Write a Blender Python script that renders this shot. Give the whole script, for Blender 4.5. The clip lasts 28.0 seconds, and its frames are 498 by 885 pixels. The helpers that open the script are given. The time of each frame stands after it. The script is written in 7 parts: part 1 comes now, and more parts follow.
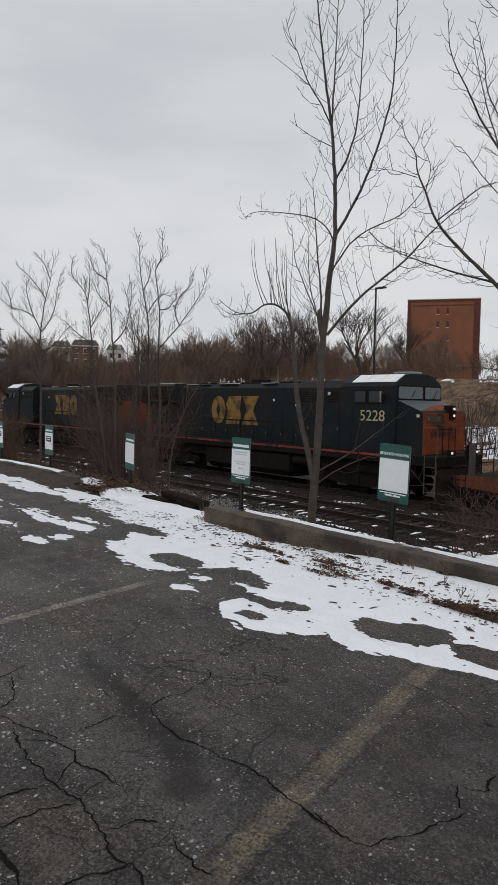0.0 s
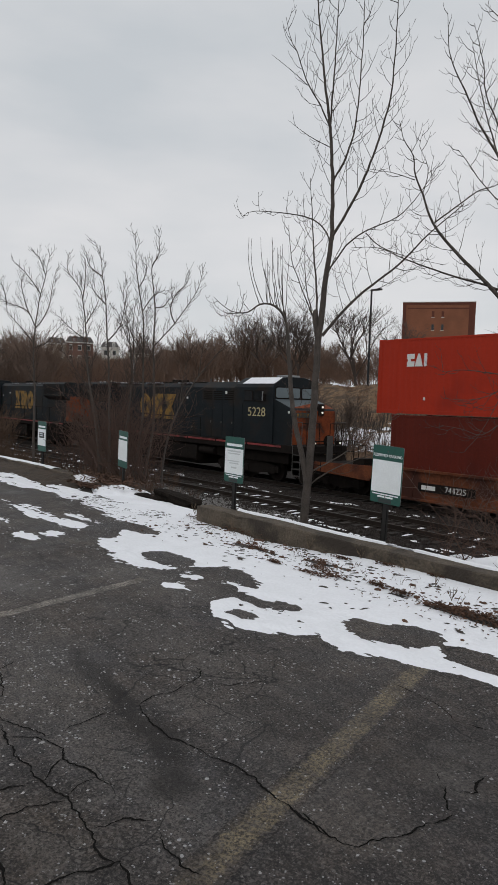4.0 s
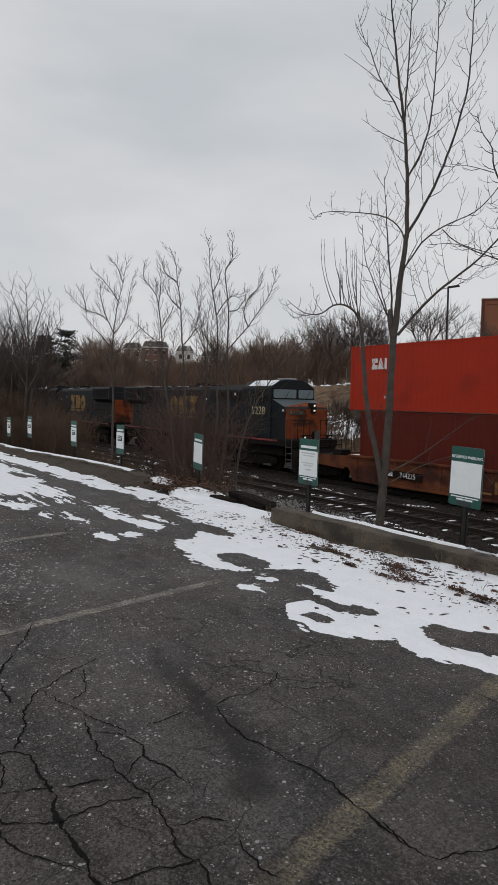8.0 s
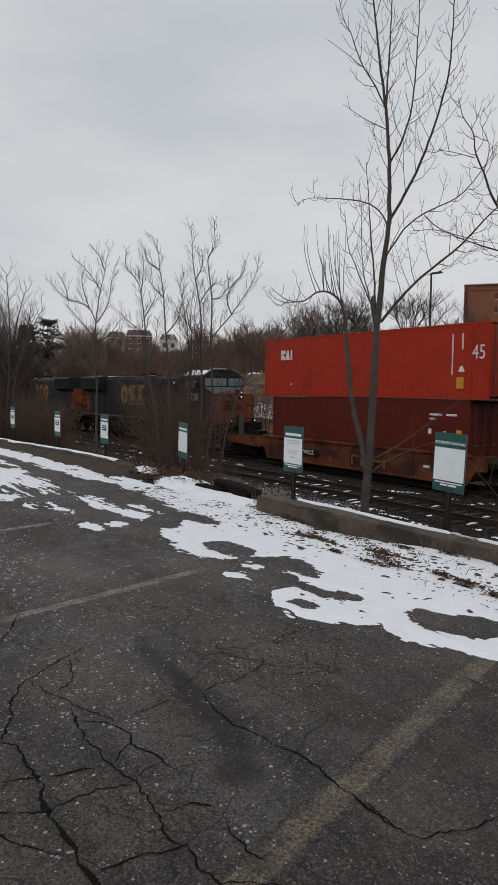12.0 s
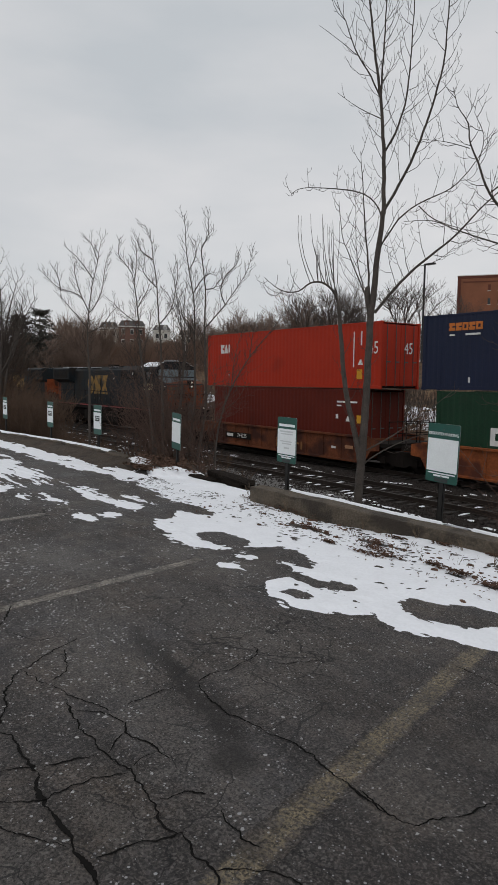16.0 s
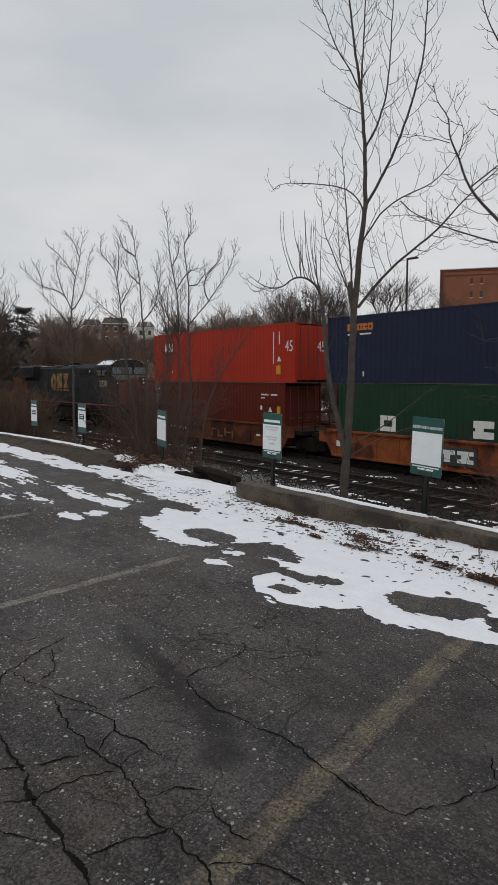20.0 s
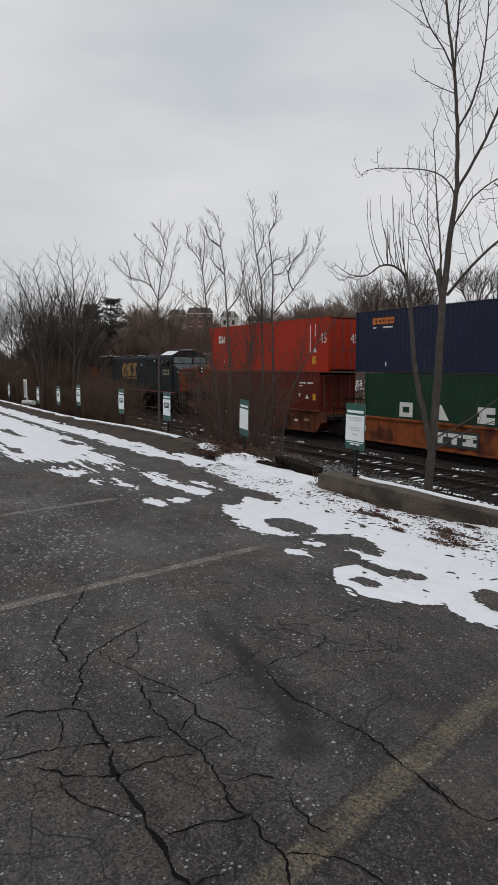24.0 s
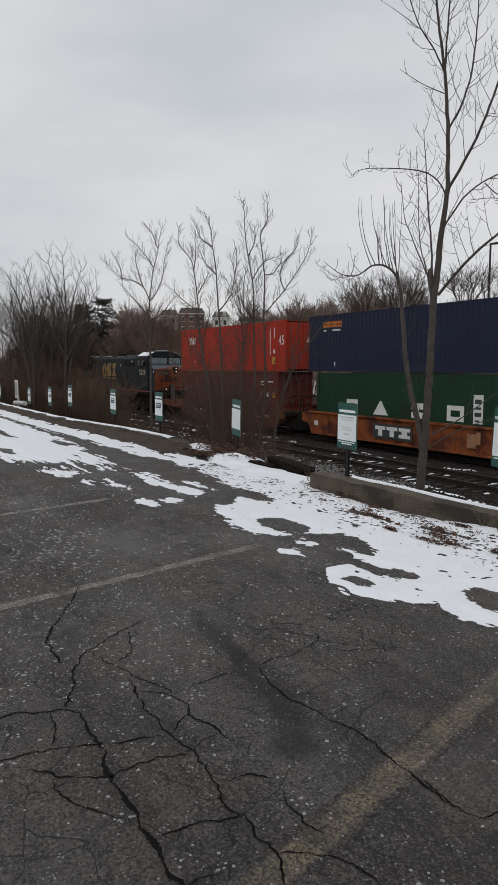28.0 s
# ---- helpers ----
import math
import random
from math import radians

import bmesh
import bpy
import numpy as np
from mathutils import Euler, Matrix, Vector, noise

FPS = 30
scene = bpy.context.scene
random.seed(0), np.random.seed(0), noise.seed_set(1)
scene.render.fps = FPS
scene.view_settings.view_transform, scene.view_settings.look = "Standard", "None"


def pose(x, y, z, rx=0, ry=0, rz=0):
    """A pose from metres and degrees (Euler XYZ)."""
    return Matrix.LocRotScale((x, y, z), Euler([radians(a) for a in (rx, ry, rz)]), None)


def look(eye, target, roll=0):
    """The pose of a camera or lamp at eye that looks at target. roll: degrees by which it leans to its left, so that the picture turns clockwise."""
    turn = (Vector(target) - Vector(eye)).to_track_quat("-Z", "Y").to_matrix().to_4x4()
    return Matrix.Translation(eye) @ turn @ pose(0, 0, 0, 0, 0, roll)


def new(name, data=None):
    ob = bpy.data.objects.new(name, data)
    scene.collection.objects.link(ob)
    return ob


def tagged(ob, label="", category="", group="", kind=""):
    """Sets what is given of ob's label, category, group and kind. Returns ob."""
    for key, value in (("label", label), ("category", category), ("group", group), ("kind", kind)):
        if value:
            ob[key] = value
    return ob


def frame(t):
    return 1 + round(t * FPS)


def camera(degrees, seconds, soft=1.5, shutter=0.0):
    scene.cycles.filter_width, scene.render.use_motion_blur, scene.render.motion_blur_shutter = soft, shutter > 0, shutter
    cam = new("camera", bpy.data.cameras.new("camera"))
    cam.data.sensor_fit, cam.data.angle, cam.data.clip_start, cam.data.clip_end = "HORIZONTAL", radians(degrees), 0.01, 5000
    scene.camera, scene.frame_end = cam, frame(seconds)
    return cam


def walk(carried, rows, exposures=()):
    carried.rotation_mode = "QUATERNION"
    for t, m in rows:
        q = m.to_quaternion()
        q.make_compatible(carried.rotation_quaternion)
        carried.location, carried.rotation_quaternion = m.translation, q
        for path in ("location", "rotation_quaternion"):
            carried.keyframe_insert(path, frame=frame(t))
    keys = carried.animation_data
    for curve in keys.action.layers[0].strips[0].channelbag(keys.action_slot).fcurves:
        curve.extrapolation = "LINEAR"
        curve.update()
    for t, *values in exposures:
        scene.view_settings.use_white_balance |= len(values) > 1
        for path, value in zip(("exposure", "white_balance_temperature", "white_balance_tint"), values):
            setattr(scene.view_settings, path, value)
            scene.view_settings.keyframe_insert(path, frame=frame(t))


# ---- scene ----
# ---- camera and its walk ----
cam = camera(40.34, 28.0, shutter=0.5)
PATH = [
    (0, 0.009, 0.003, 1.549, 50.40, -3.42, 0.91), (0.5, 0.009, 0.005, 1.551, 50.53, -3.47, 0.82),
    (1, 0.005, 0.004, 1.550, 50.33, -3.65, 0.96), (1.5, 0.006, 0.002, 1.551, 49.97, -3.82, 1.63),
    (2, 0.005, 0.002, 1.549, 49.83, -3.70, 1.70), (2.5, 0.005, 0.006, 1.549, 49.86, -3.70, 1.68),
    (4.5, 0.002, 0.005, 1.545, 49.79, -3.37, 1.93), (5, -0.000, -0.001, 1.547, 49.36, -3.53, 2.14),
    (5.5, 0.003, -0.001, 1.546, 49.17, -3.43, 1.91), (6, 0.008, -0.005, 1.549, 49.28, -3.20, 1.65),
    (6.5, 0.007, -0.005, 1.552, 49.39, -3.70, 1.84), (6.6, 0.000, 0.001, 1.549, 50.02, -3.41, 1.54),
    (6.7, 0.000, 0.001, 1.549, 50.77, -2.95, 1.25), (6.8, 0.000, 0.001, 1.549, 52.01, -2.93, 0.95),
    (6.9, 0.000, 0.001, 1.549, 54.66, -2.68, 0.66), (7, 0.019, -0.003, 1.557, 55.72, -2.85, 0.36),
    (7.5, 0.002, 0.000, 1.551, 56.12, -3.59, 0.93), (8, 0.001, -0.002, 1.551, 56.06, -3.45, 1.13),
    (8.5, -0.003, -0.001, 1.552, 55.69, -3.82, 1.45), (9, 0.002, -0.001, 1.552, 55.43, -3.98, 1.30),
    (9.5, 0.000, -0.000, 1.548, 55.18, -3.96, 1.07), (10, -0.001, 0.000, 1.549, 54.92, -3.97, 1.07),
    (10.5, 0.005, -0.001, 1.551, 54.85, -4.20, 0.94), (11, 0.001, -0.002, 1.548, 54.82, -4.57, 0.78),
    (11.5, 0.003, -0.002, 1.548, 54.85, -4.39, 0.68), (12, 0.005, 0.005, 1.550, 54.80, -4.43, 0.58),
    (12.5, 0.002, 0.001, 1.548, 54.69, -4.65, 0.81), (14.5, -0.001, 0.006, 1.546, 54.54, -5.03, 0.71),
    (15, -0.002, -0.002, 1.547, 54.47, -5.07, 0.93), (15.5, -0.000, 0.003, 1.547, 54.39, -5.13, 0.81),
    (16, -0.002, 0.001, 1.546, 54.21, -5.18, 0.69), (16.5, 0.001, 0.001, 1.547, 54.26, -4.85, 0.53),
    (17, 0.003, 0.003, 1.548, 54.38, -4.66, 0.77), (17.5, 0.001, 0.004, 1.548, 54.38, -4.19, 0.84),
    (18, -0.001, -0.003, 1.545, 53.88, -4.46, 0.76), (18.1, 0.000, 0.001, 1.549, 53.59, -4.79, 0.64),
    (18.2, 0.000, 0.001, 1.549, 53.03, -5.11, 0.52), (18.3, 0.000, 0.001, 1.549, 52.75, -4.80, 0.40),
    (18.4, 0.000, 0.001, 1.549, 52.64, -4.98, 0.28), (18.5, 0.000, -0.004, 1.547, 52.65, -5.03, 0.16),
    (19, 0.001, 0.001, 1.545, 52.89, -5.37, -0.21), (19.5, 0.002, 0.001, 1.547, 52.84, -5.55, -0.17),
    (20, 0.009, -0.001, 1.550, 53.00, -5.52, -0.01), (20.5, 0.003, -0.001, 1.550, 54.33, -5.54, 0.27),
    (20.7, 0.000, 0.001, 1.549, 55.01, -5.39, 0.14), (20.8, 0.000, 0.001, 1.549, 55.20, -4.86, 0.07),
    (20.9, 0.000, 0.001, 1.549, 56.19, -4.69, 0.01), (21, -0.005, 0.001, 1.559, 56.81, -4.94, -0.06),
    (21.1, 0.000, 0.001, 1.549, 58.35, -4.96, -0.01), (21.2, 0.000, 0.001, 1.549, 59.75, -5.30, 0.03),
    (21.3, 0.000, 0.001, 1.549, 60.88, -5.60, 0.08), (21.4, 0.000, 0.001, 1.549, 60.71, -5.65, 0.13),
    (21.5, -0.017, 0.006, 1.554, 60.57, -5.77, 0.17), (23.5, -0.006, -0.003, 1.552, 60.02, -6.38, 0.20),
    (24, -0.007, 0.000, 1.551, 59.91, -6.40, 0.14), (24.5, -0.009, 0.001, 1.549, 59.95, -6.54, 0.09),
    (25, -0.008, 0.001, 1.548, 60.02, -6.47, 0.11), (25.5, -0.004, -0.002, 1.552, 60.00, -6.60, 0.18),
    (26, -0.007, 0.001, 1.548, 59.83, -6.30, -0.40), (26.5, -0.005, 0.001, 1.549, 59.78, -6.41, -0.20),
    (27, -0.008, 0.001, 1.548, 59.49, -6.43, -0.15), (27.5, -0.008, 0.001, 1.550, 59.27, -6.44, 0.16),
    (28, -0.009, -0.001, 1.548, 59.24, -6.39, 0.03)]


def held(x, y, z, yaw, pitch, roll):
    """Camera pose from its place, heading (to the left from +y), tilt and lean in degrees."""
    return pose(x, y, z, 90 + pitch, 0, yaw) @ pose(0, 0, 0, 0, 0, roll)


walk(cam, [(r[0], held(*r[1:])) for r in PATH], [(0, 0.0), (6.5, 0.0), (7.5, -0.06), (11, -0.1), (14.5, -0.07), (21, -0.06), (24, -0.02), (28, -0.02)])

# ---- world, sun, exposure ----
scene.view_settings.exposure = 0.0
world = bpy.data.worlds.new("overcast_sky")
scene.world = world
world.use_nodes = True
wn, wl = world.node_tree.nodes, world.node_tree.links
wn.clear()
w_out = wn.new("ShaderNodeOutputWorld")
w_bg = wn.new("ShaderNodeBackground")
w_sky = wn.new("ShaderNodeTexSky")
w_sky.sky_type, w_sky.sun_disc = "NISHITA", False
w_sky.sun_elevation, w_sky.sun_rotation = radians(28), radians(150)
w_sky_dim = wn.new("ShaderNodeVectorMath")
w_sky_dim.operation, w_sky_dim.inputs[3].default_value = "SCALE", 0.08
w_co = wn.new("ShaderNodeTexCoord")
w_map = wn.new("ShaderNodeMapping")
w_map.inputs["Scale"].default_value = (1.0, 1.0, 3.2)
w_noise = wn.new("ShaderNodeTexNoise")
w_noise.inputs["Scale"].default_value, w_noise.inputs["Detail"].default_value = 1.7, 5.0
w_ramp = wn.new("ShaderNodeValToRGB")
w_ramp.color_ramp.elements[0].position, w_ramp.color_ramp.elements[0].color = 0.33, (0.572, 0.603, 0.633, 1)
w_ramp.color_ramp.elements[1].position, w_ramp.color_ramp.elements[1].color = 0.68, (0.785, 0.774, 0.78, 1)
w_mix = wn.new("ShaderNodeMix")
w_mix.data_type, w_mix.inputs[0].default_value = "RGBA", 0.94
wl.new(w_co.outputs["Generated"], w_map.inputs["Vector"])
wl.new(w_map.outputs[0], w_noise.inputs["Vector"])
wl.new(w_noise.outputs[0], w_ramp.inputs[0])
wl.new(w_sky.outputs[0], w_sky_dim.inputs[0])
wl.new(w_sky_dim.outputs[0], w_mix.inputs[6])
wl.new(w_ramp.outputs[0], w_mix.inputs[7])
wl.new(w_mix.outputs[2], w_bg.inputs[0])
w_bg.inputs[1].default_value = 1.0
wl.new(w_bg.outputs[0], w_out.inputs[0])

sun = new("sun", bpy.data.lights.new("sun", "SUN"))
sun.data.energy, sun.data.angle, sun.data.color = 0.5, radians(25), (1.0, 0.97, 0.93)
sun.matrix_world = look((0, 0, 60), (-20, 30, 0))


# ---- materials ----
def mat(name, color, rough=0.7, metal=0.0, vary=0.25, scale=6.0, fine=60.0, bump=0.15, depth=0.01, stain=None, stain_at=0.6, per_piece=0.0, spec=0.5):
    """A surface with tone variation at two sizes, fine relief, and stains of a second colour."""
    m = bpy.data.materials.new(name)
    m.use_nodes = True
    n, l = m.node_tree.nodes, m.node_tree.links
    b = n["Principled BSDF"]
    b.inputs["Roughness"].default_value, b.inputs["Metallic"].default_value = rough, metal
    b.inputs["Specular IOR Level"].default_value = spec
    co = n.new("ShaderNodeTexCoord")
    big, small = n.new("ShaderNodeTexNoise"), n.new("ShaderNodeTexNoise")
    big.inputs["Scale"].default_value, big.inputs["Detail"].default_value = scale, 4.0
    small.inputs["Scale"].default_value, small.inputs["Detail"].default_value = fine, 3.0
    l.new(co.outputs["Object"], big.inputs["Vector"])
    l.new(co.outputs["Object"], small.inputs["Vector"])
    add = n.new("ShaderNodeMath")
    add.operation = "ADD"
    l.new(big.outputs[0], add.inputs[0])
    l.new(small.outputs[0], add.inputs[1])
    tone = n.new("ShaderNodeMapRange")
    tone.inputs[1].default_value, tone.inputs[2].default_value = 0.6, 1.4
    tone.inputs[3].default_value, tone.inputs[4].default_value = 1 - vary, 1 + vary
    l.new(add.outputs[0], tone.inputs[0])
    out = tone.outputs[0]
    if per_piece:
        info = n.new("ShaderNodeObjectInfo")
        span = n.new("ShaderNodeMapRange")
        span.inputs[3].default_value, span.inputs[4].default_value = 1 - per_piece, 1 + per_piece
        l.new(info.outputs["Random"], span.inputs[0])
        both = n.new("ShaderNodeMath")
        both.operation = "MULTIPLY"
        l.new(out, both.inputs[0])
        l.new(span.outputs[0], both.inputs[1])
        out = both.outputs[0]
    shade = n.new("ShaderNodeVectorMath")
    shade.operation = "SCALE"
    shade.inputs[0].default_value = color[:3]
    l.new(out, shade.inputs[3])
    last = shade.outputs[0]
    if stain:
        where = n.new("ShaderNodeMapRange")
        where.inputs[1].default_value, where.inputs[2].default_value = stain_at, stain_at + 0.12
        spots = n.new("ShaderNodeTexNoise")
        spots.inputs["Scale"].default_value, spots.inputs["Detail"].default_value = scale * 0.7, 6.0
        l.new(co.outputs["Object"], spots.inputs["Vector"])
        l.new(spots.outputs[0], where.inputs[0])
        mix = n.new("ShaderNodeMix")
        mix.data_type = "RGBA"
        l.new(where.outputs[0], mix.inputs[0])
        l.new(last, mix.inputs[6])
        mix.inputs[7].default_value = (*stain[:3], 1)
        last = mix.outputs[2]
    l.new(last, b.inputs["Base Color"])
    if bump:
        bp = n.new("ShaderNodeBump")
        bp.inputs["Strength"].default_value, bp.inputs["Distance"].default_value = bump, depth
        l.new(small.outputs[0], bp.inputs["Height"])
        l.new(bp.outputs[0], b.inputs["Normal"])
    return m


def glow(name, color, power):
    m = mat(name, color, 0.3, bump=0)
    b = m.node_tree.nodes["Principled BSDF"]
    b.inputs["Emission Color"].default_value, b.inputs["Emission Strength"].default_value = (*color, 1), power
    return m


def asphalt_material(name="asphalt", paint=None, half=0.06):
    """Old asphalt: coarse pale aggregate, damp blotches, pale worn spots, a web of hairline cracks."""
    m = bpy.data.materials.new(name)
    m.use_nodes = True
    n, l = m.node_tree.nodes, m.node_tree.links
    b = n["Principled BSDF"]
    co = n.new("ShaderNodeTexCoord").outputs["Object"]

    def noise_at(scale, detail, rough=0.6):
        t = n.new("ShaderNodeTexNoise")
        t.inputs["Scale"].default_value, t.inputs["Detail"].default_value, t.inputs["Roughness"].default_value = scale, detail, rough
        l.new(co, t.inputs["Vector"])
        return t.outputs[0]

    def span(value, a0, a1, b0, b1):
        t = n.new("ShaderNodeMapRange")
        for k, v in enumerate((a0, a1, b0, b1)):
            t.inputs[k + 1].default_value = v
        l.new(value, t.inputs[0])
        return t.outputs[0]

    def calc(kind, x, y):
        t = n.new("ShaderNodeMath")
        t.operation = kind
        for k, v in enumerate((x, y)):
            if isinstance(v, float):
                t.inputs[k].default_value = v
            else:
                l.new(v, t.inputs[k])
        return t.outputs[0]

    def blend(amount, x, y):
        t = n.new("ShaderNodeMix")
        t.data_type = "RGBA"
        l.new(amount, t.inputs[0])
        for k, v in ((6, x), (7, y)):
            if isinstance(v, tuple):
                t.inputs[k].default_value = v
            else:
                l.new(v, t.inputs[k])
        return t.outputs[2]

    broad, patchy, grain = noise_at(0.7, 5.0), noise_at(3.2, 5.0, 0.7), noise_at(85.0, 6.0, 0.85)
    base = blend(span(broad, 0.40, 0.60, 0.0, 1.0), (0.0245, 0.0198, 0.0192, 1), (0.066, 0.059, 0.056, 1))
    hue = noise_at(1.15, 4.0, 0.65)
    base = blend(span(hue, 0.52, 0.66, 0.0, 0.7), base, (0.070, 0.070, 0.078, 1))
    base = blend(span(hue, 0.36, 0.50, 0.8, 0.0), base, (0.096, 0.075, 0.058, 1))
    base = blend(span(patchy, 0.52, 0.72, 0.0, 0.75), base, (0.132, 0.106, 0.092, 1))
    base = blend(span(patchy, 0.30, 0.47, 0.8, 0.0), base, (0.016, 0.0145, 0.0155, 1))
    flat = n.new("ShaderNodeMapping")
    flat.inputs["Scale"].default_value = (0.8, 4.2, 1)
    l.new(co, flat.inputs["Vector"])
    streak = n.new("ShaderNodeTexNoise")
    streak.inputs["Scale"].default_value, streak.inputs["Detail"].default_value, streak.inputs["Roughness"].default_value = 2.2, 8.0, 0.72
    l.new(flat.outputs[0], streak.inputs["Vector"])
    base = blend(span(streak.outputs[0], 0.53, 0.70, 0.0, 0.75), base, (0.146, 0.122, 0.108, 1))
    base = blend(span(streak.outputs[0], 0.35, 0.48, 0.8, 0.0), base, (0.0145, 0.0118, 0.0115, 1))
    # spills, tyre marks and pale worn spots: (x, y, length, width, turn, strength, pale)
    warped = n.new("ShaderNodeVectorMath")
    warped.operation = "MULTIPLY_ADD"
    bend = n.new("ShaderNodeTexNoise")
    bend.inputs["Scale"].default_value, bend.inputs["Detail"].default_value = 3.0, 5
    l.new(co, bend.inputs["Vector"])
    l.new(bend.outputs["Color"], warped.inputs[0])
    warped.inputs[1].default_value = (0.3, 0.3, 0)
    l.new(co, warped.inputs[2])
    marks = ((-3.4, 1.8, 0.62, 0.085, -7, 1.0, 0), (-2.95, 1.75, 0.5, 0.09, -8, 1.0, 0), (-2.16, 1.49, 0.19, 0.12, -30, 1.0, 0), (-2.5, 1.65, 0.4, 0.1, -18, 1.0, 0), (-1.57, 2.72, 0.26, 0.2, 10, 1.0, 1), (-1.52, 2.45, 0.22, 0.13, 10, 1.0, 1), (-2.27, 1.19, 0.2, 0.05, 60, 1.0, 1), (-4.9, 3.05, 1.2, 0.3, 5, 0.8, 1), (-5.4, 2.1, 0.9, 0.3, 5, 0.8, 1), (-1.4, 2.5, 0.9, 0.5, 20, 0.3, 0), (-2.6, 0.35, 1.0, 0.3, 0, 0.6, 1), (-2.1, 0.95, 0.3, 0.1, 10, 0.8, 1), (-3.1, 0.6, 1.2, 0.25, -5, 0.5, 1), (-2.6, 2.0, 0.5, 0.2, 5, 0.6, 1), (-1.8, 0.55, 0.6, 0.3, 0, 0.7, 1),
             (-3.6, 2.4, 1.2, 0.35, 5, 0.5, 1), (-5.8, 1.8, 1.5, 0.5, 0, 0.5, 1), (-2.4, 2.4, 0.7, 0.4, -20, 0.3, 0), (-1.5, 2.9, 0.8, 0.3, 10, 0.4, 0), (-7.5, 2.2, 1.6, 0.4, -4, 0.4, 0), (-2.55, 1.4, 0.6, 0.22, 5, 0.7, 1), (-2.0, 1.42, 0.4, 0.2, -5, 0.6, 1), (-2.9, 2.4, 0.9, 0.35, 8, 0.5, 1), (-4.2, 1.7, 1.1, 0.4, -4, 0.6, 1), (-3.3, 1.4, 0.7, 0.25, 10, 0.6, 1), (-1.75, 1.95, 0.5, 0.3, 0, 0.5, 1))

    def spots(under, kind):
        for sx, sy, sl, sw, turn, much, pale in marks:
            if pale != kind:
                continue
            place = n.new("ShaderNodeMapping")
            place.vector_type = "TEXTURE"
            place.inputs["Location"].default_value = (sx + 0.15, sy + 0.15, 0)
            place.inputs["Rotation"].default_value = (0, 0, radians(turn))
            place.inputs["Scale"].default_value = (sl, sw, 1)
            l.new(warped.outputs[0], place.inputs["Vector"])
            ball = n.new("ShaderNodeTexGradient")
            ball.gradient_type = "SPHERICAL"
            l.new(place.outputs[0], ball.inputs["Vector"])
            under = blend(span(ball.outputs["Fac"], 0.0, 0.6, 0.0, much * (0.6 if pale else 0.7)), under, (0.145, 0.134, 0.126, 1) if pale else (0.013, 0.0105, 0.0095, 1))
        return under

    base = spots(base, 1)
    mid = noise_at(17.0, 7.0, 0.8)
    base = blend(span(mid, 0.53, 0.66, 0.0, 0.6), base, (0.162, 0.138, 0.124, 1))
    base = blend(span(mid, 0.36, 0.48, 0.7, 0.0), base, (0.011, 0.0105, 0.0115, 1))
    base = blend(span(grain, 0.42, 0.49, 0.9, 0.0), base, (0.007, 0.007, 0.007, 1))
    base = blend(span(grain, 0.53, 0.62, 0.0, 0.8), base, (0.205, 0.182, 0.166, 1))
    stones = n.new("ShaderNodeTexVoronoi")
    stones.inputs["Scale"].default_value = 95.0
    l.new(co, stones.inputs["Vector"])
    pick = n.new("ShaderNodeSeparateColor")
    l.new(stones.outputs["Color"], pick.inputs[0])
    base = blend(span(pick.outputs[0], 0.78, 0.97, 0.0, 0.42), base, (0.21, 0.195, 0.185, 1))
    base = blend(span(pick.outputs[1], 0.65, 0.95, 0.0, 0.6), base, (0.012, 0.011, 0.011, 1))
    for scale, share, tone in ((30.0, 0.27, 0.46), (55.0, 0.30, 0.36), (13.0, 0.16, 0.52)):
        grit = n.new("ShaderNodeTexVoronoi")
        grit.inputs["Scale"].default_value = scale
        l.new(co, grit.inputs["Vector"])
        some = span(noise_at(scale * 0.16, 3.0), 0.44, 0.7, 0.0, share)
        dot = calc("LESS_THAN", grit.outputs["Distance"], some)
        base = blend(calc("MULTIPLY", dot, 0.8), base, (tone, tone, tone * 1.02, 1))
    base = spots(base, 0)
    # hairline cracks between plates, warped
    warp = n.new("ShaderNodeTexNoise")
    warp.inputs["Scale"].default_value, warp.inputs["Detail"].default_value = 2.6, 6
    l.new(co, warp.inputs["Vector"])
    for scale, width, low, high in ((1.5, 0.010, 0.47, 0.55), (3.6, 0.016, 0.5, 0.56)):
        shift = n.new("ShaderNodeVectorMath")
        shift.operation = "MULTIPLY_ADD"
        shift.inputs[1].default_value = (0.9 / scale, 0.9 / scale, 0)
        l.new(warp.outputs["Color"], shift.inputs[0])
        l.new(co, shift.inputs[2])
        web = n.new("ShaderNodeTexVoronoi")
        web.feature = "DISTANCE_TO_EDGE"
        web.inputs["Scale"].default_value = scale
        l.new(shift.outputs[0], web.inputs["Vector"])
        line = span(web.outputs["Distance"], width * 0.35, width * 0.8, 0.8, 0.0)
        where = span(noise_at(0.5 + scale * 0.1, 2.0), low, high, 0.0, 1.0)
        base = blend(calc("MULTIPLY", line, where), base, (0.007, 0.007, 0.008, 1))
    if paint:
        worn = calc("MULTIPLY", span(noise_at(60.0, 6.0, 0.85), 0.46, 0.56, 0.05, 1.0), span(noise_at(4.5, 6.0, 0.7), 0.36, 0.6, 0.1, 0.95))
        across = n.new("ShaderNodeSeparateXYZ")
        l.new(co, across.inputs[0])
        off = calc("DIVIDE", calc("ABSOLUTE", across.outputs[0], 0.0), half)
        off = calc("ADD", off, calc("MULTIPLY", calc("SUBTRACT", noise_at(16.0, 7.0, 0.8), 0.5), 1.9))
        base = blend(calc("MULTIPLY", worn, span(off, 0.7, 1.0, 1.0, 0.0)), base, paint)
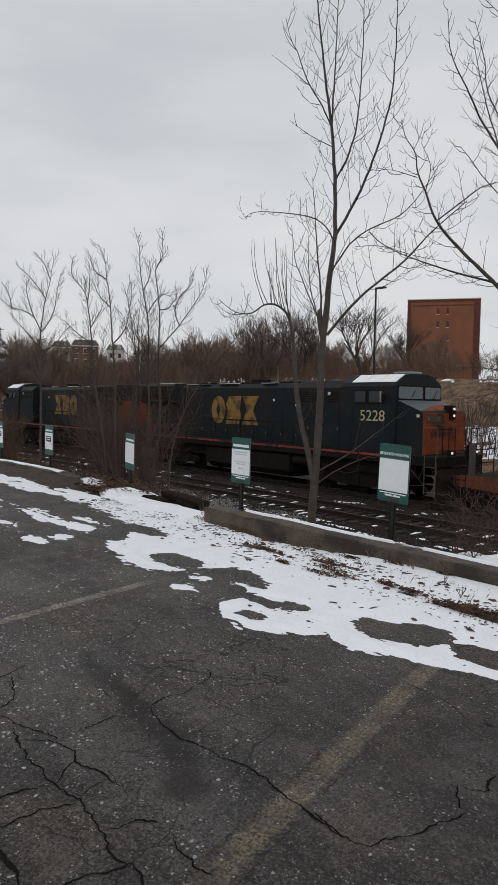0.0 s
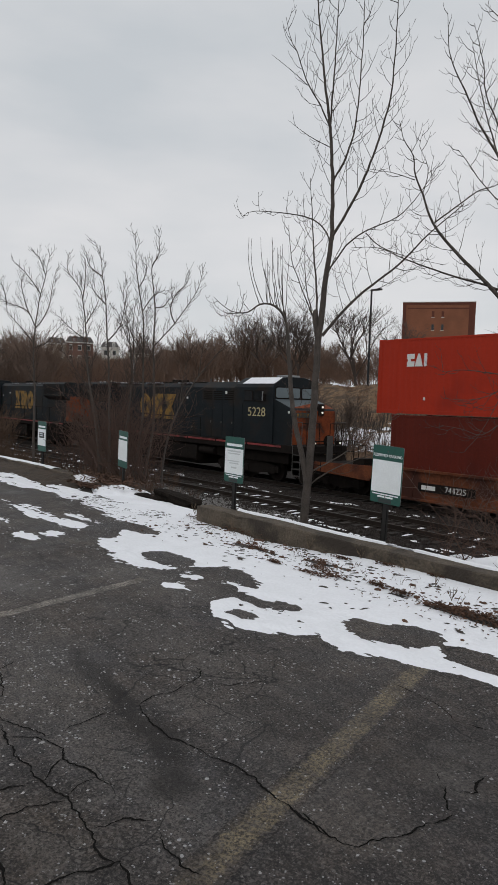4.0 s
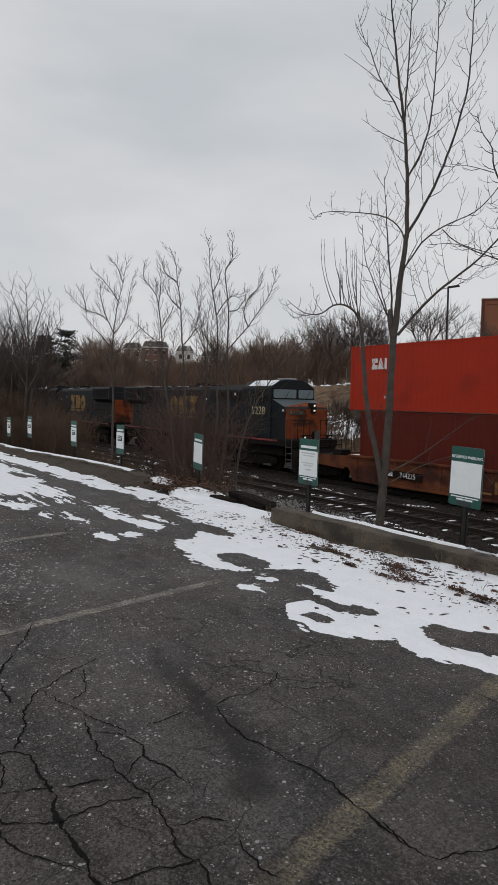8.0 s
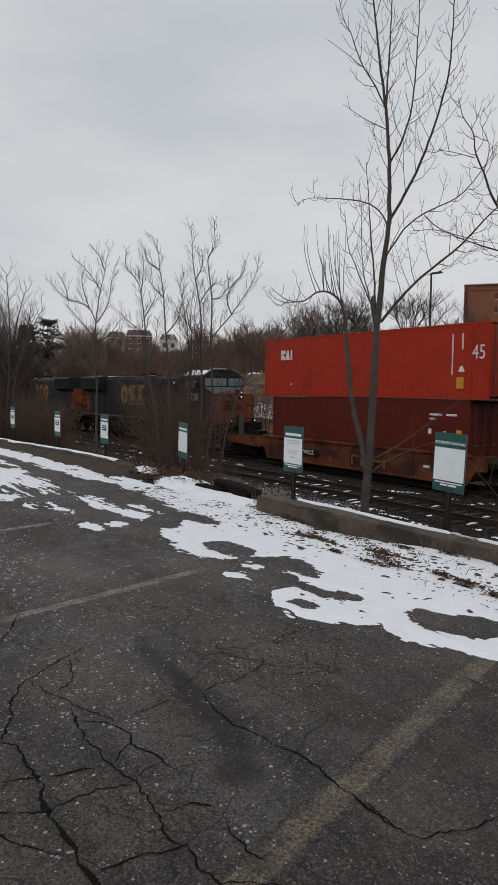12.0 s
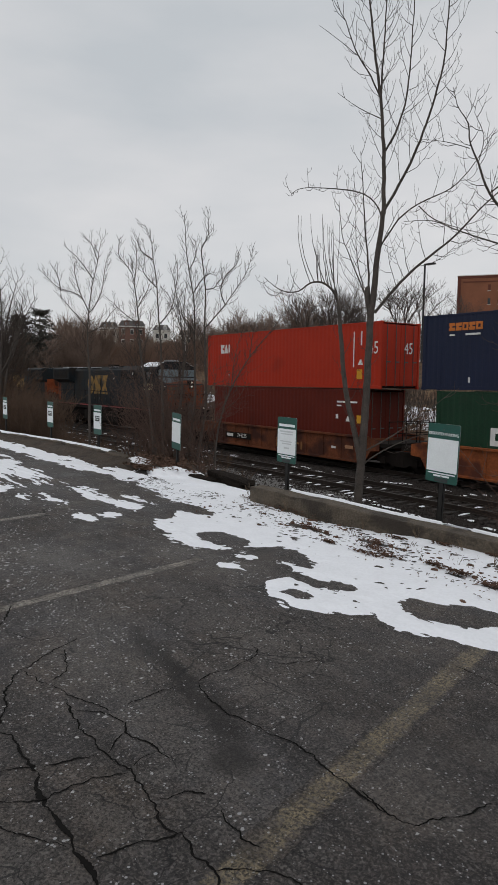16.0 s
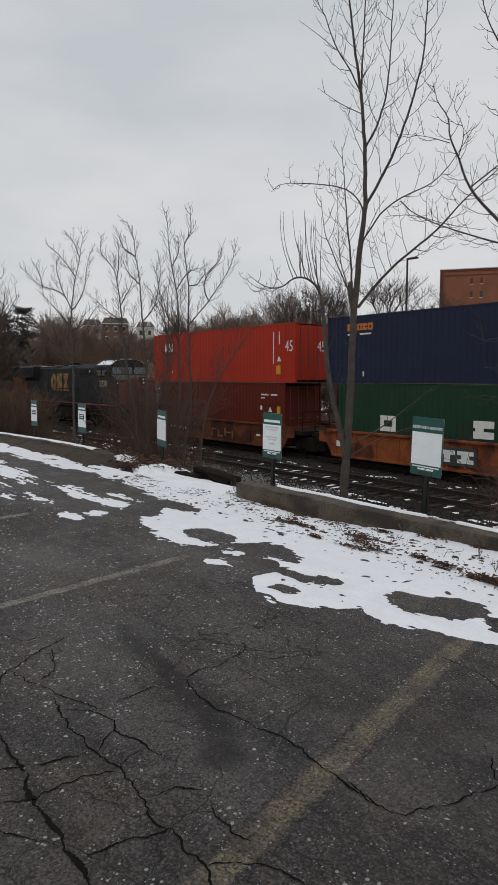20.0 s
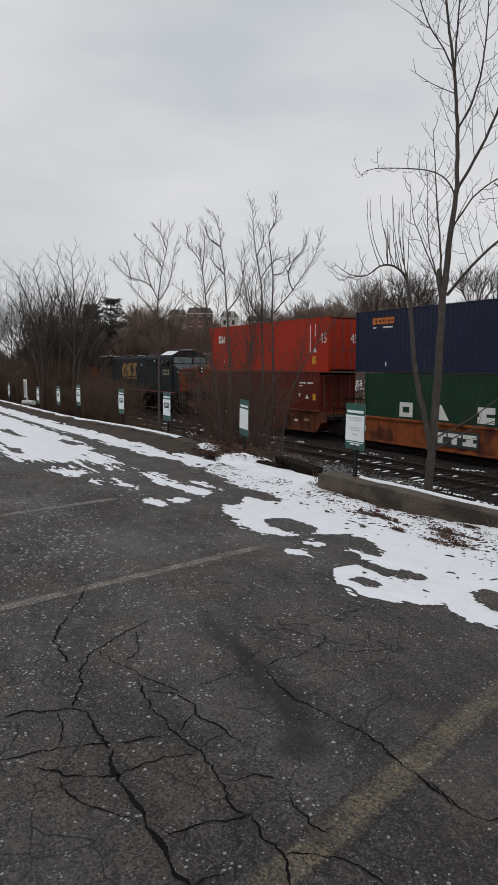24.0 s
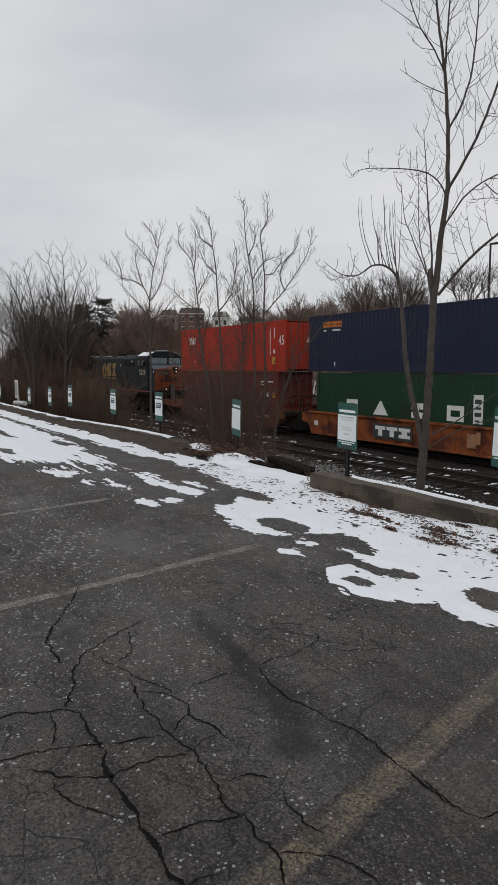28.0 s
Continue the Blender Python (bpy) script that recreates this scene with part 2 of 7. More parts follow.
    l.new(base, b.inputs["Base Color"])
    l.new(span(broad, 0.4, 0.62, 0.55, 0.9), b.inputs["Roughness"])
    b.inputs["Specular IOR Level"].default_value = 0.35
    bp = n.new("ShaderNodeBump")
    bp.inputs["Strength"].default_value, bp.inputs["Distance"].default_value = 0.9, 0.014
    l.new(grain, bp.inputs["Height"])
    l.new(bp.outputs[0], b.inputs["Normal"])
    return m


ASPHALT = asphalt_material()
CRACK = mat("crack_fill", (0.007, 0.0065, 0.006), 0.95, spec=0.1, vary=0.4, scale=20, fine=120)
DRY_GRASS = mat("dry_grass", (0.11, 0.08, 0.052), 0.95, vary=0.5, scale=8)
GRAVEL = mat("pale_gravel", (0.17, 0.165, 0.16), 0.9, vary=0.5, scale=4, fine=30)
BARE = mat("bare_wet_ground", (0.045, 0.037, 0.031), 0.9, vary=0.5, scale=9, fine=70)
YELLOW_LINE = asphalt_material("worn_yellow_paint", (0.30, 0.245, 0.155, 1), 0.066)
GREY_LINE = asphalt_material("worn_white_paint", (0.47, 0.43, 0.37, 1), 0.062)
STONE = mat("loose_stone", (0.29, 0.285, 0.285), 0.8, vary=0.4, scale=20, per_piece=0.5)
SNOW = mat("old_snow", (0.80, 0.82, 0.86), 0.6, vary=0.06, scale=5, fine=40, bump=0.35, depth=0.02)
CONCRETE = mat("weathered_concrete", (0.083, 0.066, 0.048), 0.95, vary=0.65, scale=4, fine=40, bump=1.0, depth=0.02, stain=(0.034, 0.026, 0.019), stain_at=0.5)
SOIL = mat("dead_grass_soil", (0.044, 0.031, 0.021), 0.95, vary=0.55, scale=2.5, fine=24, bump=1.0, depth=0.04)
BANK = mat("dry_grass_bank", (0.165, 0.103, 0.056), 0.95, vary=0.8, scale=1.6, fine=7, bump=1.0, depth=0.25, stain=(0.07, 0.048, 0.03), stain_at=0.5)
BALLAST = mat("dark_ballast", (0.023, 0.017, 0.014), 0.95, vary=0.6, scale=9, fine=26, bump=1.0, depth=0.05)
TIE = mat("creosoted_tie", (0.022, 0.0175, 0.0145), 0.9, vary=0.4, scale=8, per_piece=0.3)
RAIL = mat("rusty_rail", (0.032, 0.023, 0.018), 0.6, 0.4, vary=0.4, scale=10)
RAIL_TOP = mat("worn_rail_head", (0.07, 0.065, 0.06), 0.6, 0.5, vary=0.3, scale=10)
BARK = mat("grey_brown_bark", (0.08, 0.067, 0.058), 0.95, vary=0.45, scale=9, fine=70, bump=0.8, depth=0.02)
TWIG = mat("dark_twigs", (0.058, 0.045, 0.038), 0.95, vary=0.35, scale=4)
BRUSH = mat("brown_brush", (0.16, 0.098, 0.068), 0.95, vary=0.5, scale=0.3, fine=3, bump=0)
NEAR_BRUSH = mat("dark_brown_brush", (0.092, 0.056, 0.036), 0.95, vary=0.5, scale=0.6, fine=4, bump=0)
# far woods: distance haze is put into the paler twig colour
FAR_TWIG = mat("hazed_far_twigs", (0.175, 0.122, 0.095), 0.95, vary=0.4, scale=0.2, fine=2, bump=0)
TRACKSIDE_TWIG = mat("trackside_twigs", (0.10, 0.072, 0.056), 0.95, vary=0.4, scale=0.5, fine=3, bump=0)
SHRUB_TWIG = mat("red_brown_twigs", (0.085, 0.052, 0.04), 0.95, vary=0.4, scale=3)
# lighter than TWIG, with a little distance haze mixed into the colour
DISTANT_TWIG = mat("hazed_grey_brown_twigs", (0.08, 0.062, 0.053), 0.95, vary=0.35, scale=0.3, bump=0)
# needles lifted towards grey: the haze before the pines is in this colour
NEEDLES = mat("hazed_pine_needles", (0.066, 0.062, 0.053), 0.9, vary=0.5, scale=0.6, fine=5, bump=0)
LEAVES = mat("dead_leaves", (0.085, 0.044, 0.027), 0.9, vary=0.7, scale=12, fine=60)
GREEN = mat("sign_green", (0.010, 0.078, 0.060), 0.5, vary=0.2, scale=8, bump=0.03)
WHITE = mat("sign_white", (0.80, 0.84, 0.85), 0.5, vary=0.08, scale=8, bump=0.03)
SIGN_BACKING = mat("sign_backing", (0.30, 0.31, 0.32), 0.45, 0.6, vary=0.2)
POST = mat("dark_steel_post", (0.02, 0.019, 0.018), 0.7, 0.3, vary=0.4, scale=12)
INK = mat("dark_ink", (0.03, 0.04, 0.04), 0.6, vary=0.1)
PALE_INK = mat("faded_print", (0.58, 0.61, 0.62), 0.6, vary=0.1)
LOCO_BLUE = mat("dark_blue_paint", (0.0085, 0.0125, 0.0155), 0.65, spec=0.22, vary=0.45, scale=1.2, fine=20, bump=0.06, stain=(0.017, 0.0135, 0.011), stain_at=0.5)
LOCO_GREY = mat("grey_paint", (0.075, 0.095, 0.105), 0.6, vary=0.2, scale=2)
LOCO_ORANGE = mat("faded_orange_paint", (0.20, 0.046, 0.014), 0.75, spec=0.2, vary=0.5, scale=2.0, fine=18, bump=0.08, stain=(0.05, 0.02, 0.012), stain_at=0.5)
LOCO_YELLOW = mat("ochre_yellow_paint", (0.24, 0.13, 0.019), 0.65, vary=0.4, scale=3, stain=(0.07, 0.047, 0.018), stain_at=0.48)
SILL_RED = mat("red_reflective_stripe", (0.22, 0.032, 0.032), 0.6, vary=0.5, scale=1.5, stain=(0.03, 0.012, 0.012), stain_at=0.5)
UNDER = mat("grimy_underframe", (0.0115, 0.0085, 0.007), 0.95, spec=0.2, vary=0.5, scale=3)
STEEL = mat("worn_steel", (0.10, 0.095, 0.09), 0.6, 0.5, vary=0.3)
# bluish grey base colour carries the sky's reflection in the windshields
GLASS = mat("sky_pale_cab_glass", (0.17, 0.215, 0.235), 0.12, vary=0.1, bump=0)
DARK_GLASS = mat("dark_glass", (0.01, 0.012, 0.014), 0.12, vary=0.1, bump=0)
LAMP = glow("lit_headlight", (1.0, 0.93, 0.8), 0.6)
CAR_ORANGE = mat("rusted_orange_sill", (0.24, 0.068, 0.021), 0.75, spec=0.2, vary=0.4, scale=1.4, fine=14, bump=0.15, stain=(0.085, 0.027, 0.016), stain_at=0.5)
CAR_BROWN = mat("rusted_brown_sill", (0.135, 0.043, 0.019), 0.8, spec=0.2, vary=0.45, scale=1.2, fine=14, bump=0.15, stain=(0.055, 0.02, 0.014), stain_at=0.48)
SCRAWL = mat("faded_ochre_scrawl", (0.22, 0.10, 0.03), 0.8, vary=0.4, scale=6, stain=(0.17, 0.05, 0.018), stain_at=0.48)
PALE_RUST = mat("pale_rust_patch", (0.34, 0.17, 0.09), 0.7, vary=0.4, scale=3)
BOX_RED = mat("bright_red_container", (0.385, 0.028, 0.0095), 0.6, spec=0.2, vary=0.12, scale=0.7, fine=14, bump=0.03, stain=(0.30, 0.024, 0.01), stain_at=0.58)
BOX_MAROON = mat("maroon_container", (0.105, 0.0135, 0.0065), 0.65, spec=0.2, vary=0.2, scale=0.7, fine=14, bump=0.03, stain=(0.08, 0.012, 0.007), stain_at=0.58)
BOX_BLUE = mat("navy_container", (0.0085, 0.0138, 0.04), 0.6, spec=0.3, vary=0.2, scale=0.7, fine=14, bump=0.04)
BOX_GREEN = mat("green_container", (0.0065, 0.037, 0.0165), 0.6, spec=0.3, vary=0.25, scale=0.7, fine=14, bump=0.04, stain=(0.012, 0.03, 0.016), stain_at=0.56)
BOX_WHITE = mat("white_marking", (0.72, 0.72, 0.70), 0.6, vary=0.15, scale=5)
BOX_ORANGE = mat("orange_marking", (0.55, 0.16, 0.02), 0.6, vary=0.15, scale=5)
BOX_YELLOW = mat("yellow_marking", (0.60, 0.30, 0.01), 0.6, vary=0.15, scale=5)
NUMBER_YELLOW = mat("pale_yellow_number", (0.50, 0.43, 0.24), 0.6, vary=0.15, scale=5)
BRICK = mat("red_brown_brick", (0.235, 0.093, 0.05), 0.9, vary=0.25, scale=0.35, fine=7, bump=0.3)
BRICK_DARK = mat("dark_brick_band", (0.12, 0.038, 0.024), 0.9, vary=0.25, scale=0.4, fine=7)
# brick of the far houses, dulled by haze put into its colour
HOUSE_BRICK = mat("hazed_brown_brick", (0.15, 0.083, 0.064), 0.9, vary=0.25, scale=0.35, fine=7, bump=0.3)
TAN = mat("tan_stucco", (0.36, 0.315, 0.265), 0.9, vary=0.2, scale=0.4)
PALE = mat("pale_trim", (0.60, 0.58, 0.54), 0.8, vary=0.15, scale=1)
ROOF = mat("grey_shingle_roof", (0.15, 0.14, 0.14), 0.9, vary=0.3, scale=1)
POLE = mat("black_pole_paint", (0.018, 0.018, 0.02), 0.5, 0.2)
GALV = mat("pale_pole", (0.5, 0.5, 0.49), 0.6, 0.2)


# ---- mesh helpers ----
def thing(name, m=None, label="", category="", group="", kind=""):
    """An empty that carries the parts of one thing."""
    ob = new(name)
    ob.empty_display_size = 0.2
    if m is not None:
        ob.matrix_basis = m
    return tagged(ob, label, category, group, kind)


def smooth_by_angle(me, on):
    if on:
        me.polygons.foreach_set("use_smooth", [True] * len(me.polygons))


def part(name, bm, material, parent=None, label="", m=None, smooth=False):
    """Links a bmesh as one mesh object under a thing or a part."""
    me = bpy.data.meshes.new(name)
    bm.to_mesh(me)
    bm.free()
    me.materials.append(material)
    smooth_by_angle(me, smooth)
    ob = new(name, me)
    if parent is not None:
        ob.parent = parent
    if m is not None:
        ob.matrix_basis = m
    return tagged(ob, label)


def data_part(name, verts, faces, material, parent=None, label="", smooth=False):
    me = bpy.data.meshes.new(name)
    me.from_pydata(verts, [], faces)
    me.materials.append(material)
    smooth_by_angle(me, smooth)
    me.update()
    ob = new(name, me)
    if parent is not None:
        ob.parent = parent
    return tagged(ob, label)


def box(x0, x1, y0, y1, z0, z1, bevel=0.0, bm=None):
    """A block between two corners, added to bm; its edges rounded by bevel."""
    made = bmesh.new()
    bmesh.ops.create_cube(made, size=1.0)
    bmesh.ops.scale(made, vec=(x1 - x0, y1 - y0, z1 - z0), verts=made.verts)
    bmesh.ops.translate(made, vec=((x0 + x1) / 2, (y0 + y1) / 2, (z0 + z1) / 2), verts=made.verts)
    if bevel:
        bmesh.ops.bevel(made, geom=made.edges[:], offset=bevel, segments=2, affect="EDGES", profile=0.5)
    return join(bm, made)


def join(bm, made):
    if bm is None:
        return made
    me = bpy.data.meshes.new("joined")
    made.to_mesh(me)
    made.free()
    bm.from_mesh(me)
    bpy.data.meshes.remove(me)
    return bm


def rod(a, b, r, sides=8, bm=None, r2=None):
    """A round bar from a to b."""
    a, b = Vector(a), Vector(b)
    made = bmesh.new()
    bmesh.ops.create_cone(made, cap_ends=True, segments=sides, radius1=r, radius2=r if r2 is None else r2, depth=(b - a).length)
    m = Matrix.Translation((a + b) / 2) @ (b - a).to_track_quat("Z", "Y").to_matrix().to_4x4()
    bmesh.ops.transform(made, matrix=m, verts=made.verts)
    return join(bm, made)


def prism(outline, y0, y1, bm=None, bevel=0.0):
    """A plate whose outline lies in x and z, from y0 to y1."""
    made = bmesh.new()
    low = [made.verts.new((x, y0, z)) for x, z in outline]
    high = [made.verts.new((x, y1, z)) for x, z in outline]
    made.faces.new(low)
    made.faces.new(high[::-1])
    for i in range(len(low)):
        j = (i + 1) % len(low)
        made.faces.new((low[j], low[i], high[i], high[j]))
    bmesh.ops.recalc_face_normals(made, faces=made.faces[:])
    if bevel:
        bmesh.ops.bevel(made, geom=made.edges[:], offset=bevel, segments=2, affect="EDGES", profile=0.5)
    return join(bm, made)


def lettering(name, words, size, material, parent, m, label="", thick=0.002, wide=1.0):
    """Raised words in the built-in font."""
    cu = bpy.data.curves.new(name, "FONT")
    cu.body, cu.size, cu.extrude = words, size, thick
    cu.align_x, cu.align_y = "CENTER", "CENTER"
    made = bpy.data.objects.new(name, cu)
    me = bpy.data.meshes.new_from_object(made)
    bpy.data.objects.remove(made)
    me.materials.clear()
    me.materials.append(material)
    ob = new(name, me)
    ob.parent = parent
    ob.matrix_basis = m @ Matrix.Diagonal((wide, 1, 1, 1))
    return tagged(ob, label)


FACING = pose(0, 0, 0, 90, 0, 0)  # turns lettering to face -y


# ---- the large structure ----
RAIL_Z = -2.2      # rail heads, below the car park
TRACK_Y = 22.64    # centre of the track that the train is on
SIDING_Y = 18.1    # centre of the nearer, empty track
KERB_Y = 5.0


def bank_height(x, y):
    """The lie of the land: slope behind the kerb, track bed, bank beyond the tracks, hill far off."""
    steps = [(-400, -0.08), (5.3, -0.08), (5.7, -0.12), (7.0, -0.45), (12.5, -2.43), (26.5, -2.43), (29, -2.3), (33, -1.2), (44, 3.1), (47, 3.5), (70, 3.7), (150, 6.0), (260, 10.0), (700, 12.0), (3000, 14.0)]
    z = np.interp(y, [s[0] for s in steps], [s[1] for s in steps])
    if y > 5.6:
        z += (noise.noise((x * 0.11, y * 0.13, 3.0)) * 0.35 + noise.noise((x * 0.5, y * 0.6, 8.0)) * 0.10) * min(1.0, (y - 5.6) / 5) * (0.25 if 13 < y < 26.5 else 1.0)
    return float(z)


def ground_sheet():
    xs = [-3000, -1500, -800, -500, -350] + list(np.arange(-250, -60, 5)) + list(np.arange(-60, 20, 1.0)) + [20, 30, 50, 90, 200, 600, 2000]
    ys = [-2000, -600, -200, -80, -30, 0, 5.0, 5.3, 5.7] + list(np.arange(6.2, 14, 0.6)) + list(np.arange(14, 50, 1.0)) + [52, 58, 70, 90, 120, 150, 200, 260, 350, 500, 700, 1200, 3000]
    verts = [(x, y, bank_height(x, y)) for y in ys for x in xs]
    w = len(xs)
    faces = [(j * w + i, j * w + i + 1, (j + 1) * w + i + 1, (j + 1) * w + i) for j in range(len(ys) - 1) for i in range(w - 1)]
    ob = data_part("ground", verts, faces, SOIL, smooth=True)
    ob.data.materials.append(BANK)
    ob.data.materials.append(BALLAST)
    for p in ob.data.polygons:
        y = p.center.y
        p.material_index = 1 if y > 29 else 2 if y > 11.5 else 0
    return tagged(ob, "brown winter ground falling to the tracks and rising beyond", "ground", kind="structure")


ground_sheet()

lot = part("parking_lot", box(-120, 60, -80, 5.28, -0.3, 0.0), ASPHALT)
tagged(lot, "old cracked dark asphalt car park with pale grit", "pavement", kind="structure")


def ribbon(points, width, z, seed, wander=0.02, step=0.06, taper=False):
    """A narrow uneven strip on the asphalt along a bent line."""
    rng = random.Random(seed)
    line = []
    for (x0, y0), (x1, y1) in zip(points, points[1:]):
        count = max(1, int(math.hypot(x1 - x0, y1 - y0) / step))
        line += [(x0 + (x1 - x0) * i / count, y0 + (y1 - y0) * i / count) for i in range(count)]
    line.append(points[-1])
    verts, faces = [], []
    for i, (x, y) in enumerate(line):
        ax, ay = line[max(0, i - 1)]
        bx, by = line[min(len(line) - 1, i + 1)]
        d = math.hypot(bx - ax, by - ay) or 1.0
        nx, ny = -(by - ay) / d, (bx - ax) / d
        off = (noise.noise((x * 7, y * 7, seed)) * 1.2 + noise.noise((x * 24, y * 24, seed)) * 1.1 + noise.noise((x * 70, y * 70, seed)) * 0.4) * wander * 1.6
        half = width / 2 * max(0.12, 0.75 + noise.noise((x * 9, y * 9, seed + 3)) * 0.9) * rng.uniform(0.7, 1.2) * (min(1.0, min(i, len(line) - 1 - i) / 6 + 0.15) if taper else 1.0)
        verts += [(x + nx * (off + half), y + ny * (off + half), z), (x + nx * (off - half), y + ny * (off - half), z)]
        if i:
            faces.append((2 * i - 2, 2 * i - 1, 2 * i + 1, 2 * i))
    return verts, faces


def stall_line(a, b, width, material, label):
    """A worn strip of paint on the asphalt, thinning out at its edges."""
    length = math.hypot(b[0] - a[0], b[1] - a[1])
    rows = int(length / 0.1)
    verts = [(s * width, length * i / rows, 0.0) for i in range(rows + 1) for s in (-1, 1)]
    faces = [(2 * i, 2 * i + 1, 2 * i + 3, 2 * i + 2) for i in range(rows)]
    ob = data_part("stall_line", verts, faces, material)
    ob.matrix_basis = pose(a[0], a[1], 0.0014, 0, 0, math.degrees(math.atan2(a[0] - b[0], b[1] - a[1])))
    return tagged(ob, label, "road marking", kind="structure")


stall_line((-1.14, -0.5), (-2.33, 3.37), 0.085, YELLOW_LINE, "worn yellow parking stall line on asphalt")
stall_line((-4.18, -0.6), (-4.93, 3.05), 0.075, GREY_LINE, "faded pale parking stall line on asphalt")
stall_line((-6.95, -0.6), (-7.6, 2.6), 0.075, GREY_LINE, "faded pale parking stall line on asphalt")

crack_ob = thing("pavement_cracks", None, "dark jagged cracks across old asphalt", "crack", kind="structure")


def crack(points, wide):
    """One jagged open crack, narrowing to its ends."""
    v, f = ribbon(points, 0.0045 + wide * 0.5, 0.0035, len(crack_ob.children) + 5, wander=0.008, step=0.008, taper=True)
    data_part("crack", v, f, CRACK, crack_ob)


crack([(-3.01, 0.49), (-3.02, 0.59), (-2.96, 0.70), (-2.94, 0.77), (-2.87, 0.82), (-2.74, 0.82), (-2.64, 0.82), (-2.54, 0.82)], 0.0220)
crack([(-2.54, 0.82), (-2.46, 0.80), (-2.38, 0.79), (-2.30, 0.79), (-2.20, 0.78), (-2.10, 0.78), (-2.00, 0.77), (-1.92, 0.78), (-1.85, 0.78), (-1.78, 0.78), (-1.71, 0.79)], 0.0340)
crack([(-4.58, 1.32), (-4.44, 1.26), (-4.14, 1.09), (-3.90, 0.96), (-3.76, 0.90), (-3.57, 0.89), (-3.41, 0.89)], 0.0180)
crack([(-2.94, 0.77), (-3.06, 0.82), (-3.17, 0.89), (-3.32, 0.92), (-3.43, 0.99), (-3.52, 1.06), (-3.57, 1.16), (-3.68, 1.29), (-3.78, 1.48)], 0.0140)
crack([(-3.52, 1.06), (-3.35, 1.10), (-3.24, 1.14), (-3.10, 1.16), (-2.96, 1.23), (-2.84, 1.26)], 0.0090)
crack([(-3.68, 1.35), (-3.47, 1.30), (-3.37, 1.25), (-3.30, 1.16)], 0.0080)
crack([(-3.10, 1.16), (-2.95, 1.11), (-2.78, 1.09), (-2.66, 1.10), (-2.58, 1.10), (-2.50, 1.10), (-2.41, 1.11), (-2.35, 1.13), (-2.26, 1.12), (-2.17, 1.11), (-2.09, 1.11), (-2.02, 1.08), (-1.95, 1.07), (-1.91, 1.10)], 0.0110)
crack([(-2.95, 1.11), (-2.90, 1.17), (-2.82, 1.25)], 0.0070)
crack([(-2.84, 1.26), (-2.84, 1.34), (-2.87, 1.46), (-2.89, 1.58), (-2.89, 1.66)], 0.0080)
crack([(-2.87, 1.21), (-2.76, 1.25), (-2.70, 1.28), (-2.61, 1.24), (-2.53, 1.26), (-2.47, 1.29), (-2.37, 1.29), (-2.29, 1.32)], 0.0090)
crack([(-2.56, 0.83), (-2.57, 0.88), (-2.54, 0.97), (-2.53, 1.04), (-2.52, 1.11), (-2.59, 1.19), (-2.61, 1.24)], 0.0100)
crack([(-2.68, 0.41), (-2.68, 0.52), (-2.66, 0.59), (-2.64, 0.67), (-2.61, 0.76), (-2.59, 0.84)], 0.0120)
crack([(-2.95, 0.72), (-2.79, 0.68), (-2.67, 0.65)], 0.0090)
crack([(-2.57, 0.51), (-2.51, 0.58), (-2.46, 0.60), (-2.40, 0.69), (-2.36, 0.76), (-2.35, 0.80), (-2.36, 0.84), (-2.37, 0.92), (-2.36, 1.02), (-2.34, 1.12)], 0.0120)
crack([(-2.36, 1.13), (-2.39, 1.20), (-2.41, 1.28)], 0.0070)
crack([(-2.11, 1.12), (-2.10, 1.16), (-2.11, 1.21), (-2.09, 1.26), (-2.06, 1.28), (-2.02, 1.31)], 0.0070)
crack([(-2.45, 0.59), (-2.37, 0.58), (-2.29, 0.60), (-2.22, 0.63), (-2.15, 0.69), (-2.09, 0.75), (-2.06, 0.77)], 0.0090)
crack([(-1.96, 0.80), (-1.95, 0.86), (-1.94, 0.94), (-1.93, 1.02), (-1.91, 1.08), (-1.90, 1.12)], 0.0090)
crack([(-1.71, 0.79), (-1.72, 0.83), (-1.71, 0.88), (-1.70, 0.92)], 0.0090)
crack([(-1.91, 1.10), (-1.85, 1.10), (-1.79, 1.09), (-1.72, 1.10), (-1.69, 1.10), (-1.63, 1.08), (-1.56, 1.06)], 0.0140)
crack([(-1.69, 1.10), (-1.65, 1.17), (-1.60, 1.21), (-1.58, 1.24), (-1.52, 1.28), (-1.47, 1.30), (-1.41, 1.31)], 0.0100)
crack([(-1.95, 1.30), (-1.87, 1.27), (-1.80, 1.27), (-1.74, 1.26), (-1.68, 1.29)], 0.0080)
crack([(-2.87, 1.76), (-2.78, 1.73), (-2.67, 1.71), (-2.55, 1.71), (-2.45, 1.73), (-2.36, 1.74), (-2.26, 1.76), (-2.17, 1.78), (-2.09, 1.79), (-2.01, 1.80), (-1.92, 1.78), (-1.86, 1.77), (-1.79, 1.78), (-1.72, 1.77), (-1.65, 1.77), (-1.58, 1.77)], 0.0140)
crack([(-1.73, 1.79), (-1.63, 1.78), (-1.56, 1.77), (-1.49, 1.79), (-1.47, 1.81), (-1.46, 1.88), (-1.42, 1.94), (-1.40, 2.00), (-1.40, 2.12), (-1.38, 2.21), (-1.37, 2.25)], 0.0110)
crack([(-2.87, 1.76), (-2.92, 1.87), (-2.90, 1.99), (-2.94, 2.10), (-2.97, 2.21), (-3.05, 2.28), (-3.10, 2.28)], 0.0090)
crack([(-2.86, 2.22), (-2.79, 2.28), (-2.77, 2.36), (-2.71, 2.50)], 0.0060)
